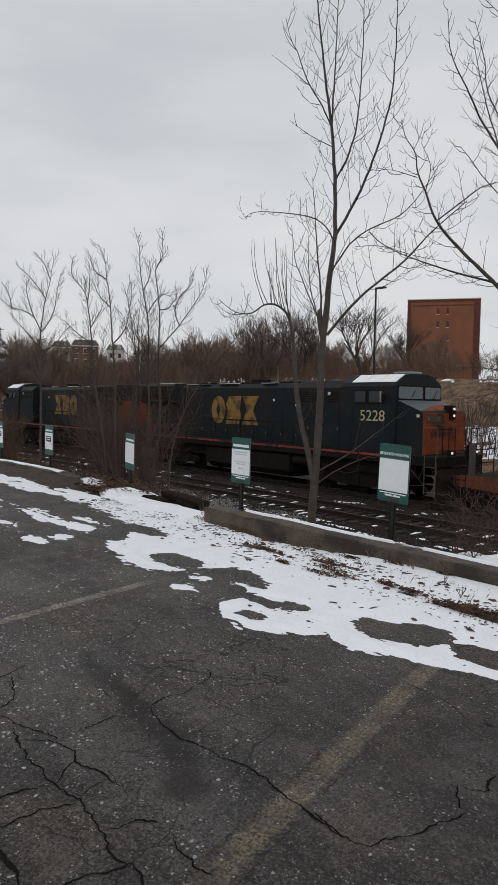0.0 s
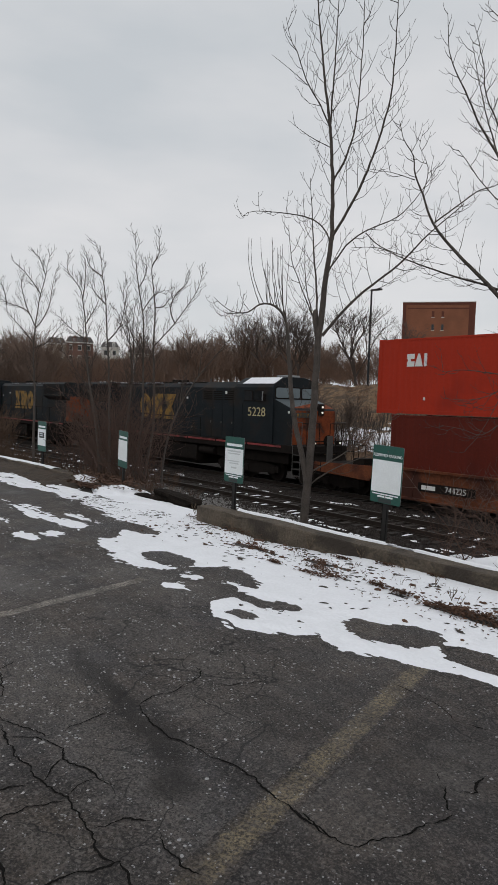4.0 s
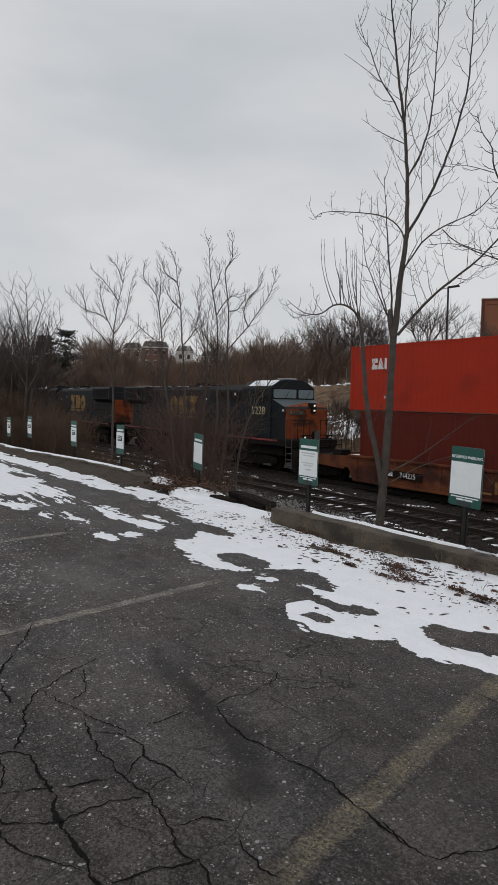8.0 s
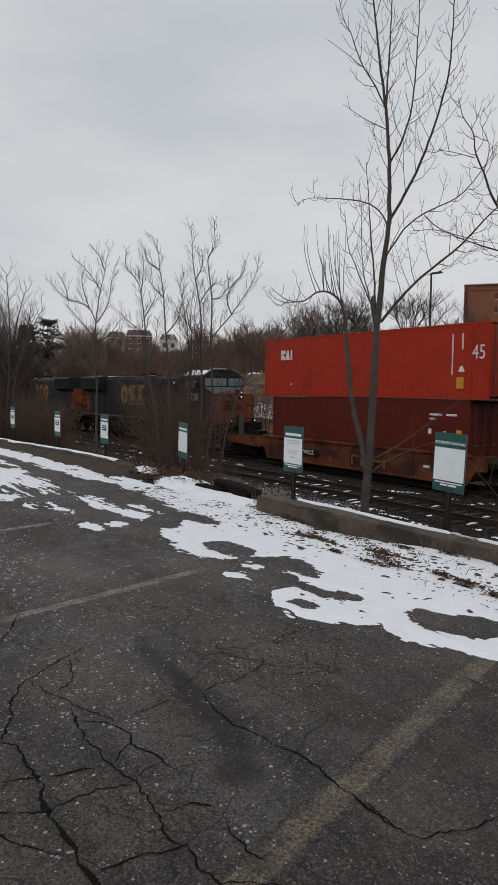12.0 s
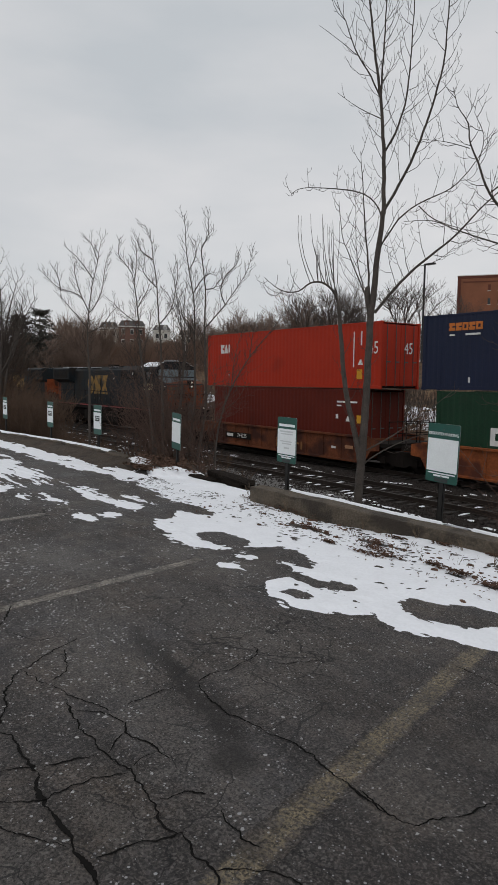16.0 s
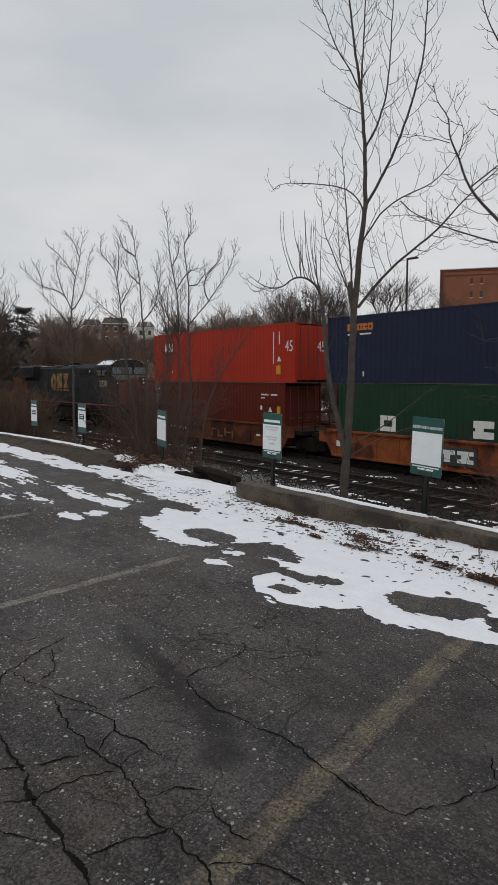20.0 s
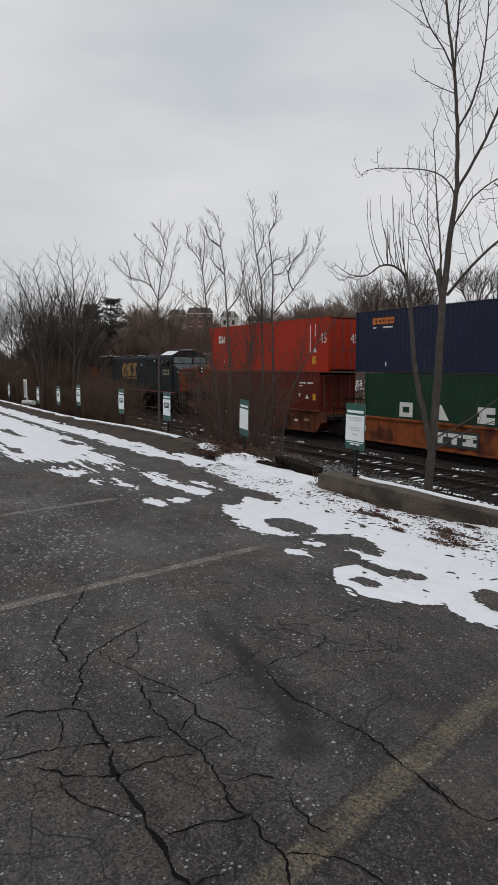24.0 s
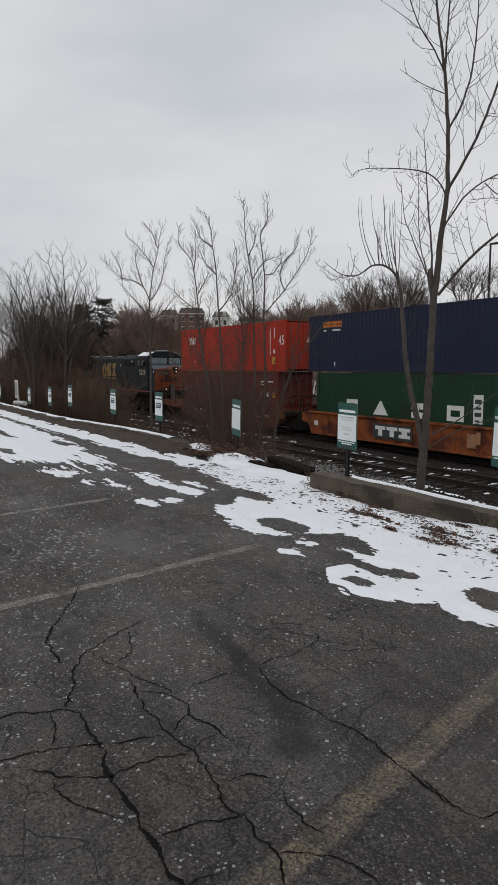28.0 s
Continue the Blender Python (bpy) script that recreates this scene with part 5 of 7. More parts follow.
    for s in (-1, 1):
        y0, y1 = sorted((s * 0.62, s * 0.9))
        for x0, x1 in ((-6.1, -4.0), (-3.2, -1.6), (0.3, 1.4)):
            part("roof_edge_snow", box(x0, x1, y0, y1 - 0.12 * (s > 0), 4.671, 4.692, 0.008), SNOW, o, "thin line of snow along the roof edge")
    # cab
    prof = [(-1.5, 1.82), (-1.5, 4.46), (-1.42, 4.6), (-0.88, 4.91), (-0.5, 4.97), (0.5, 4.97), (0.88, 4.91), (1.42, 4.6), (1.5, 4.46), (1.5, 1.82)]
    c = part("cab", along_x(prof, 6.2, 9.05, bevel=0.02), LOCO_BLUE, o)
    for s in (-1, 1):
        facet = [(s * 1.41, 4.612), (s * 0.89, 4.912), (s * 0.87, 4.945), (s * 1.43, 4.63)]
        for x0, x1 in ((6.72, 7.4), (7.43, 8.16), (8.19, 8.98)):
            part("cab_snow", along_x(facet, x0, x1), SNOW, c, "white snow on the slope of the cab roof")
    part("roof_unit", box(8.0, 8.9, -0.35, 0.35, 4.971, 5.07, 0.03), SIGN_BACKING, c, "pale roof unit")
    for s in (-1, 1):
        for x0, x1 in ((6.98, 7.6), (7.74, 8.34)):
            y0, y1 = sorted((s * 1.501, s * 1.512))
            part("side_window", box(x0, x1, y0, y1, 3.8, 4.28, 0.004), DARK_GLASS, c)
            y2, y3 = sorted((s * 1.5125, s * 1.53))
            part("window_head", box(x0 - 0.03, x1 + 0.03, y2, y3, 4.26, 4.3), UNDER, c)
            part("window_sill", box(x0 - 0.03, x1 + 0.03, y2, y3, 3.77, 3.82), UNDER, c)
            part("window_post", box(x1 - 0.05, x1 + 0.03, *sorted((s * 1.5125, s * 1.532)), 3.82, 4.26), SIGN_BACKING if x0 > 7.7 else UNDER, c)
        y0, y1 = sorted((s * 1.5, s * 1.66))
        part("mirror", box(8.5, 8.54, y0, y1, 3.8, 4.15, 0.01), UNDER, c)
        part("cab_door", box(6.3, 6.85, *sorted((s * 1.501, s * 1.515)), 1.95, 3.7, 0.006), LOCO_BLUE, c)
    for y0, y1 in ((-1.33, 0.2), (0.36, 1.4)):
        frame_part = part("window_frame", rounded_pane(9.051, 9.066, y0 - 0.06, y1 + 0.06, 3.93, 4.5, 0.13), UNDER, c)
        part("windshield", rounded_pane(9.067, 9.08, y0, y1, 3.98, 4.45), GLASS, frame_part, "windshield with the sky's reflection painted pale")
        part("wiper", rod((9.09, (y0 + y1) / 2, 3.97), (9.09, (y0 + y1) / 2 + 0.25, 4.32), 0.012, 5), UNDER, frame_part)
    # nose
    nose = bmesh.new()
    prism([(9.05, 1.82), (10.28, 1.82), (10.28, 3.42), (10.2, 3.5), (9.05, 3.92)], -1.42, 1.42, bm=nose)
    nz = part("nose", nose, LOCO_BLUE, o)
    part("nose_top", sloped_plate([(9.09, -1.4), (10.16, -1.4), (10.16, 1.4), (9.09, 1.4)], 0.002), LOCO_GREY, nz, "grey anti-glare panel")
    part("orange_slope", sloped_plate([(10.18, -1.4), (10.18, 1.4), (9.62, 1.4), (9.55, 0.5)], 0.012), LOCO_ORANGE, nz, "faded orange peak of the nose")
    part("orange_front", box(10.281, 10.3, -1.4, 1.4, 1.86, 3.42, 0.004), LOCO_ORANGE, nz, "faded orange nose front")
    board = part("headlight_board", box(10.05, 10.42, 0.24, 0.54, 3.2, 3.74, 0.02), UNDER, nz)
    for z in (3.6, 3.34):
        part("headlight", rod((10.42, 0.39, z), (10.45, 0.39, z), 0.05, 14), LAMP, board, "lit white headlight")
    part("nose_door", box(10.301, 10.315, -0.1, 0.7, 1.95, 3.1, 0.005), LOCO_ORANGE, nz)
    plate = part("number_board", box(10.301, 10.32, -1.22, -0.25, 3.1, 3.32, 0.005), INK, nz)
    for k in range(4):
        part("number_bar", box(10.321, 10.325, -1.15 + k * 0.21, -1.02 + k * 0.21, 3.14, 3.28), LOCO_YELLOW, plate)
    for s in (-1, 1):
        lamp_box = part("ditch_light", box(11.05, 11.2, *sorted((s * 0.72, s * 0.94)), 1.86, 2.08, 0.02), UNDER, o)
        part("lens", rod((11.2, s * 0.83, 1.97), (11.225, s * 0.83, 1.97), 0.045, 12), LAMP, lamp_box, "lit white ditch light")
        handrail(o, (-10.2, -7.8, -5.4, -3.0, -0.6, 1.8, 3.3), s * 1.44, 1.82, 2.85)
        handrail(o, (10.35, 10.98), s * 1.44, 1.82, 2.9, STEEL)
        part("marker_light", box(10.02, 10.14, *sorted((s * 1.421, s * 1.445)), 3.27, 3.38, 0.005), BOX_WHITE, nz, "small white marker light")
        for k in range(4):
            part("step", box(10.5, 10.95, *sorted((s * 1.2, s * 1.5)), 0.45 + k * 0.32, 0.48 + k * 0.32), STEEL, o)
        bm = bmesh.new()
        for x in (10.48, 10.97):
            rod((x, s * 1.5, 0.4), (x, s * 1.5, 1.86), 0.02, 6, bm=bm)
        part("step_post", bm, STEEL, o)
        bm = bmesh.new()
        for y in (0.35, 0.75, 1.15):
            rod((11.0, s * y, 1.82), (11.0, s * y, 2.85), 0.018, 6, bm=bm)
        rod((11.0, s * 0.35, 2.85), (11.0, s * 1.44, 2.85), 0.02, 6, bm=bm)
        part("end_rail", bm, UNDER, o)
        emblem(o, s)
        turn = FACING if s < 0 else pose(0, 0, 0, 90, 0, 180)
        if number:
            lettering("road_number", number, 0.61, NUMBER_YELLOW, o, pose(7.9, s * 1.503, 3.26) @ turn, "pale road number", wide=1.08)
    part("plow", prism([(10.95, 0.2), (11.35, 0.12), (11.2, 0.95), (10.95, 1.44)], -1.45, 1.45, bevel=0.02), UNDER, o)
    part("fuel_tank", along_x([(-1.1, 0.32), (1.1, 0.32), (1.42, 0.6), (1.42, 1.35), (-1.42, 1.35), (-1.42, 0.6)], -3.4, 2.9, bevel=0.05), UNDER, o)
    for x in (-3.45, 2.95):
        part("tank_strap", box(x - 0.06, x + 0.06, -1.43, 1.43, 0.55, 1.4, 0.01), UNDER, o)
    part("air_reservoir", rod((3.2, -1.25, 1.15), (4.5, -1.25, 1.15), 0.2, 14), UNDER, o)
    for x in (-6.9, 6.8):
        truck(o, x, 0.53, 3, 1.95, flip)
    coupler(o, 11.35, 1)
    coupler(o, -11.55, -1)
    return o


def container(name, length, body, label, marks):
    """A corrugated steel box; x from its left end, y from its near side, z from its floor."""
    o = thing(name, None, label, "shipping container", "containers")
    w, h = 2.44, 2.896
    posts = [0.0, 0.76, length - 0.92, length - 0.16] if length > 13 else [0.0, length - 0.16]
    for y0, sign in ((0.0, -1), (w, 1)):
        # trapezoid corrugation
        verts, faces = [], []
        x, k = 0.16, 0
        pts = []
        while x < length - 0.16:
            for dx, dip in ((0.0, 0.010), (0.072, 0.010), (0.14, 0.0), (0.21, 0.0)):
                if x + dx < length - 0.16:
                    pts.append((x + dx, dip))
            x += 0.278
        pts = [(0.15, 0.02)] + pts + [(length - 0.15, 0.02)]
        for px, dip in pts:
            y = y0 + (0.012 + dip) * (1 if sign < 0 else -1)
            verts += [(px, y, 0.15), (px, y, h - 0.08)]
        for i in range(len(pts) - 1):
            q = (2 * i, 2 * i + 2, 2 * i + 3, 2 * i + 1)
            faces.append(q if sign < 0 else q[::-1])
        data_part("side_panel", verts, faces, body, o)
        ya, yb = (0.0, 0.1) if sign < 0 else (w - 0.1, w)
        part("bottom_rail", box(0.1, length - 0.1, ya + 0.004, yb - 0.004, 0.02, 0.16, 0.006), body, o)
        part("top_rail", box(0.1, length - 0.1, ya + 0.004, yb - 0.004, h - 0.09, h - 0.01, 0.006), body, o)
        for px in posts:
            part("corner_post", box(px, px + 0.16, ya, yb, 0.1, h - 0.1, 0.01), body, o)
        for px in posts:
            for z in (0.0, h - 0.12):
                part("corner_casting", box(px - 0.004, px + 0.174, ya - 0.006, yb + 0.006, z, z + 0.12, 0.012), body, o)
    part("roof", box(0.1, length - 0.1, 0.06, w - 0.06, h - 0.05, h - 0.03), body, o)
    part("floor", box(0.1, length - 0.1, 0.06, w - 0.06, 0.06, 0.16), UNDER, o)
    part("front_wall", box(0.03, 0.08, 0.1, w - 0.1, 0.12, h - 0.1), body, o)
    for y0 in (0.11, w / 2 + 0.01):
        d = part("door", box(length - 0.075, length - 0.03, y0, y0 + w / 2 - 0.12, 0.14, h - 0.12, 0.006), body, o)
        for u in (0.25, 0.8):
            bm = rod((length - 0.012, y0 + u, 0.1), (length - 0.012, y0 + u, h - 0.1), 0.018, 7)
            box(length - 0.03, length + 0.004, y0 + u - 0.02, y0 + u + 0.22, 1.15, 1.2, bm=bm)
            part("lock_rod", bm, STEEL, d)
    for k, (kind, x0, x1, z0, z1, material) in enumerate(marks):
        if kind == "bar":
            part("marking", box(x0, x1, -0.003 - 0.0015 * k, 0.009, z0, z1), material, o)
        elif kind == "ring":
            t = min(x1 - x0, z1 - z0) * 0.3
            bm = box(x0, x0 + t, -0.003, 0.009, z0, z1)
            box(x1 - t, x1, -0.003, 0.009, z0, z1, bm=bm)
            box(x0 + t, x1 - t, -0.003, 0.009, z0, z0 + t, bm=bm)
            box(x0 + t, x1 - t, -0.003, 0.009, z1 - t, z1, bm=bm)
            part("marking", bm, material, o, "plain painted emblem block")
        elif kind == "bow":
            h = (z1 - z0) * 0.4
            bm = box(x0, x1, -0.003, 0.009, z0, z0 + h)
            box(x0, x1, -0.003, 0.009, z1 - h, z1, bm=bm)
            box(x0 + (x1 - x0) * 0.1, x0 + (x1 - x0) * 0.5, -0.003, 0.009, z0 + h, z1 - h, bm=bm)
            part("marking", bm, material, o, "plain painted emblem block")
        elif kind == "peak":
            part("marking", prism([(x0, z0), (x1, z0), ((x0 + x1) / 2 + 0.04, z1), ((x0 + x1) / 2 - 0.04, z1)], -0.003, 0.009), material, o, "plain painted emblem block")
        elif kind == "text":
            lettering("number_marking", x1, z1, material, o, pose(x0, -0.004, z0) @ FACING, "white size number", wide=0.8)
        elif kind == "door_text":
            lettering("number_marking", x1, z1, material, o, pose(length + 0.006, x0, z0, 90, 0, 90), "white size number", wide=0.8)
    return o


def well_car(label, marks, left, right, flip=1, paint=CAR_ORANGE):
    """One well of a double-stack car: deep side sills, floor, end platforms. x from the well's middle, rail at z = 0.
    left and right: (reach of that end, where its truck stands or None, whether it ends in a coupler)."""
    o = thing("well_car", None, label, "well car", "well cars")
    for s in (-1, 1):
        y0, y1 = sorted((s * 1.42, s * 1.45))
        outline = [(-7.1, 0.85), (-6.6, 0.80), (-6.25, 0.27), (6.25, 0.27), (6.6, 0.80), (7.1, 0.85), (7.1, 1.3), (6.5, 1.4), (-6.5, 1.4), (-7.1, 1.3)]
        part("side_sill", prism(outline, y0, y1), paint, o)
        y2, y3 = sorted((s * 1.40, s * 1.54))
        part("top_chord", box(-6.5, 6.5, y2, y3, 1.33, 1.43, 0.012), paint, o)
        part("bottom_chord", box(-6.2, 6.2, y2, y3, 0.24, 0.33, 0.012), paint, o)
        for k in range(11):
            x = -6.0 + k * 1.2
            ya, yb = sorted((s * 1.451, s * 1.49))
            part("stiffener", box(x - 0.03, x + 0.03, ya, yb, 0.335, 1.325, 0.006), paint, o)
    for k in range(6):
        part("cross_member", box(-5.6 + k * 2.2, -5.2 + k * 2.2, -1.4, 1.4, 0.28, 0.42, 0.01), UNDER, o)
    for e, (reach, wheels, coupled) in ((-1, left), (1, right)):
        xa, xb = sorted((e * 6.25, e * (reach - 0.3)))
        part("end_platform", box(xa, xb, -1.38, 1.38, 0.98, 1.18, 0.02), UNDER, o)
        part("bulkhead", box(*sorted((e * 6.2, e * 6.3)), -1.40, 1.40, 0.42, 1.3, 0.01), paint, o)
        part("centre_sill", box(xa, xb, -0.4, 0.4, 0.6, 0.98, 0.02), paint, o)
        if reach > 9:
            for s in (-1, 1):
                y0, y1 = sorted((s * 1.40, s * 1.44))
                part("end_sill", prism([(e * 6.9, 0.72), (e * (reach - 0.5), 0.86), (e * (reach - 0.5), 1.24), (e * 6.9, 1.34)], y0, y1), paint, o)
                bm = bmesh.new()
                for dx in (0.6, 1.0):
                    rod((e * (reach - dx), s * 1.46, 0.35), (e * (reach - dx), s * 1.46, 1.9), 0.016, 6, bm=bm)
                for z in (0.4, 0.75, 1.1, 1.9):
                    rod((e * (reach - 0.6), s * 1.46, z), (e * (reach - 1.0), s * 1.46, z), 0.016, 6, bm=bm)
                part("ladder", bm, UNDER, o)
            part("brake_stand", box(*sorted((e * (reach - 0.75), e * (reach - 0.65))), -0.75, -0.45, 1.18, 2.35, 0.01), STEEL, o)
            part("brake_wheel", rod((e * (reach - 0.6), -0.6, 2.1), (e * (reach - 0.57), -0.6, 2.1), 0.28, 16), UNDER, o)
            part("platform_snow", box((xa + xb) / 2 - 0.35, (xa + xb) / 2 + 0.4, 0.1, 1.2, 1.181, 1.225, 0.015), SNOW, o, "snow on the end platform")
            part("valve_box", box(*sorted((e * 7.5, e * 8.1)), -1.1, -0.5, 1.18, 1.55, 0.02), UNDER, o)
        bm = bmesh.new()
        for y in (-1.3, -0.45, 0.45, 1.3):
            rod((e * (reach - 0.45), y, 1.18), (e * (reach - 0.45), y, 2.1), 0.02, 6, bm=bm)
        for z in (1.6, 2.1):
            rod((e * (reach - 0.45), -1.3, z), (e * (reach - 0.45), 1.3, z), 0.02, 6, bm=bm)
        part("end_rail", bm, UNDER, o)
        if wheels:
            truck(o, e * wheels, 0.46, 2, 1.75, flip)
        if coupled:
            coupler(o, e * (reach - 0.15), e)
    for k, (kind, x0, x1, z0, z1, material) in enumerate(marks):
        if kind == "bar":
            part("marking", box(x0, x1, -1.506 - 0.002 * k, -1.5, z0, z1), material, o)
        else:
            lettering("car_number", x1, z1, material, o, pose(x0, -1.515, z0) @ FACING, "white car number", wide=0.95)
    return o


def train_at(t):
    """Where the left end of the upper red container stands: the train slows as it draws away."""
    return -10.777621 - 1.7915922 * t + 0.02841215 * t**2 - 0.00044847346 * t**3 - 3.4432962e-06 * t**4 + 2.8818637e-07 * t**5


cars = []  # (thing, place along the train, offset across, height, heading)
loco = locomotive(None, "5228", "dark blue diesel locomotive with orange nose and snowy cab roof")
cars.append((loco, -14.95, TRACK_Y, RAIL_Z, 0))
lead = locomotive(None, "", "dark blue leading diesel locomotive half hidden by brush", flip=-1)
cars.append((lead, -38.57, TRACK_Y, RAIL_Z, 180))

red_car = well_car("rusty brown well car carrying red containers", [
    ("bar", -4.5, -2.1, 0.62, 0.95, UNDER), ("text", -2.9, "744225", 0.78, 0.31, BOX_WHITE), ("bar", -4.35, -3.75, 0.70, 0.86, BOX_WHITE),
    ("bar", 4.2, 4.5, 0.75, 0.85, BOX_WHITE), ("bar", 5.1, 5.6, 0.8, 0.95, PALE_RUST),
    ("bar", 0.1, 0.2, 0.5, 0.95, SCRAWL), ("bar", 0.2, 0.55, 0.85, 0.93, SCRAWL), ("bar", 0.7, 0.8, 0.45, 0.9, SCRAWL), ("bar", 0.8, 1.2, 0.5, 0.58, SCRAWL), ("bar", 1.35, 1.45, 0.55, 1.0, SCRAWL), ("bar", 1.45, 1.9, 0.72, 0.8, SCRAWL), ("bar", 2.05, 2.14, 0.48, 0.85, SCRAWL)], (10.6, 8.7, True), (7.95, 7.9, False), paint=CAR_BROWN)
green_car = well_car("rusty orange well car carrying green and navy containers", [
    ("bar", -1.3, 1.25, 0.46, 1.14, INK), ("bar", -1.15, -0.47, 0.87, 1.03, BOX_WHITE), ("bar", -0.95, -0.67, 0.58, 0.87, BOX_WHITE), ("bar", -0.38, 0.32, 0.87, 1.03, BOX_WHITE), ("bar", -0.17, 0.11, 0.58, 0.87, BOX_WHITE), ("bar", 0.42, 1.12, 0.58, 0.73, BOX_WHITE), ("bar", 0.6, 0.94, 0.73, 0.88, BOX_WHITE), ("bar", 0.42, 1.12, 0.88, 1.03, BOX_WHITE),
    ("bar", 4.3, 4.75, 0.55, 1.1, PALE_RUST), ("bar", 4.75, 4.95, 0.7, 1.2, PALE_RUST), ("bar", -5.9, -5.6, 0.7, 0.95, BOX_WHITE)], (7.95, None, False), (7.95, 7.9, False))
cars += [(red_car, 0.762 + 6.096, TRACK_Y, RAIL_Z, 0), (green_car, 16.7 + 6.096, TRACK_Y, RAIL_Z, 0)]

TOP_Z = 4.16
red_top = container("container", 13.716, BOX_RED, "bright red corrugated container stacked on top", [
    ("bow", 1.38, 1.72, 1.82, 2.3, BOX_WHITE), ("peak", 1.74, 2.1, 1.82, 2.3, BOX_WHITE), ("bar", 2.16, 2.28, 1.82, 2.3, BOX_WHITE),
    ("bar", 2.2, 2.27, 0.55, 0.66, BOX_WHITE), ("bar", 12.05, 12.10, 0.95, 2.5, BOX_WHITE), ("bar", 12.5, 12.56, 1.9, 2.5, BOX_WHITE),
    ("text", 13.26, "45", 1.75, 0.75, BOX_WHITE), ("door_text", 1.7, "45", 1.75, 0.7, BOX_WHITE), ("bar", 12.3, 12.62, 0.42, 0.85, BOX_YELLOW), ("peak", 12.35, 12.65, 1.05, 1.28, BOX_WHITE)])
red_low = container("container", 12.192, BOX_MAROON, "dull maroon corrugated container in the well", [
    ("bar", 10.3, 10.9, 2.28, 2.36, BOX_WHITE), ("bar", 11.1, 11.6, 2.28, 2.36, BOX_WHITE), ("bar", 10.3, 10.6, 2.12, 2.18, BOX_WHITE),
    ("bar", 10.25, 10.4, 1.55, 1.75, BOX_WHITE), ("peak", 10.9, 11.2, 1.45, 1.68, BOX_WHITE), ("bar", 11.6, 11.85, 1.4, 1.75, BOX_YELLOW)])
blue_top = container("container", 13.716, BOX_BLUE, "navy blue corrugated container stacked on top", [
    ("bow", 1.24, 1.5, 2.25, 2.54, BOX_ORANGE), ("bow", 1.54, 1.8, 2.25, 2.54, BOX_ORANGE), ("ring", 1.84, 2.1, 2.25, 2.54, BOX_ORANGE), ("bow", 2.14, 2.4, 2.25, 2.54, BOX_ORANGE), ("ring", 2.44, 2.72, 2.25, 2.54, BOX_ORANGE),
    ("bar", 1.28, 1.5, 2.06, 2.12, BOX_WHITE), ("bar", 2.0, 2.64, 2.06, 2.13, BOX_WHITE), ("bar", 2.2, 2.26, 0.3, 0.5, BOX_WHITE)])
green_low = container("container", 12.192, BOX_GREEN, "dark green corrugated container in the well", [
    ("ring", 2.47, 3.3, 0.95, 1.6, BOX_WHITE), ("peak", 4.45, 5.45, 0.95, 1.6, BOX_WHITE), ("bow", 6.97, 7.82, 0.95, 1.6, BOX_WHITE), ("ring", 9.02, 9.92, 0.95, 1.6, BOX_WHITE),
    ("bar", 10.4, 10.87, 0.93, 2.08, BOX_WHITE), ("bar", 10.47, 10.8, 1.72, 1.9, INK), ("bar", 10.5, 10.78, 1.5, 1.6, INK), ("bar", 10.47, 10.8, 1.22, 1.38, INK), ("bar", 10.5, 10.72, 1.0, 1.08, INK)])
near = TRACK_Y - 1.22
cars += [(red_top, 0.0, near, TOP_Z - 2.896, 0), (red_low, 0.762, near, TOP_Z - 5.82, 0), (blue_top, 15.93, near, TOP_Z - 2.896 + 0.02, 0), (green_low, 16.7, near, TOP_Z - 5.80, 0)]
for car, off, y, z, turn in cars:
    car.matrix_basis = pose(train_at(0) + off, y, z, 0, 0, turn)


def motions():
    """The train rolls away to the left, slowing; its wheels turn with it."""
    for car, off, y, z, turn in cars:
        walk(car, [(t, pose(train_at(t) + off, y, z, 0, 0, turn)) for t in range(29)])
    for ws, radius, flip in WHEELS:
        at = ws.matrix_basis.translation.copy()
        rows = []
        for k in range(94):
            t = min(28.0, k * 0.3 + 0.1 * (k == 93))
            turn = math.degrees((train_at(t) - train_at(0)) / radius) * flip
            rows.append((t, pose(at.x, at.y, at.z, 0, turn, 0)))
        walk(ws, rows)


# ---- trees and bushes ----
def tube(verts, faces, line, r0, r1, sides):
    """A tapered round limb along a line of points."""
    count = len(line)
    base = len(verts)
    for i, p in enumerate(line):
        ahead = (line[min(i + 1, count - 1)] - line[max(i - 1, 0)]).normalized()
        side = ahead.cross(Vector((0.31, 0.95, 0.05)))
        side = side.normalized() if side.length > 1e-4 else Vector((1, 0, 0))
        up = side.cross(ahead)
        r = r0 + (r1 - r0) * i / (count - 1)
        for k in range(sides):
            a = 2 * math.pi * k / sides
            verts.append(p + (side * math.cos(a) + up * math.sin(a)) * r)
        if i:
            q = base + (i - 1) * sides
            for k in range(sides):
                j = (k + 1) % sides
                faces.append((q + k, q + j, q + sides + j, q + sides + k))
    verts.append(line[-1] + (line[-1] - line[-2]).normalized() * r1)
    q = base + (count - 1) * sides
    faces.extend((q + k, q + (k + 1) % sides, len(verts) - 1) for k in range(sides))


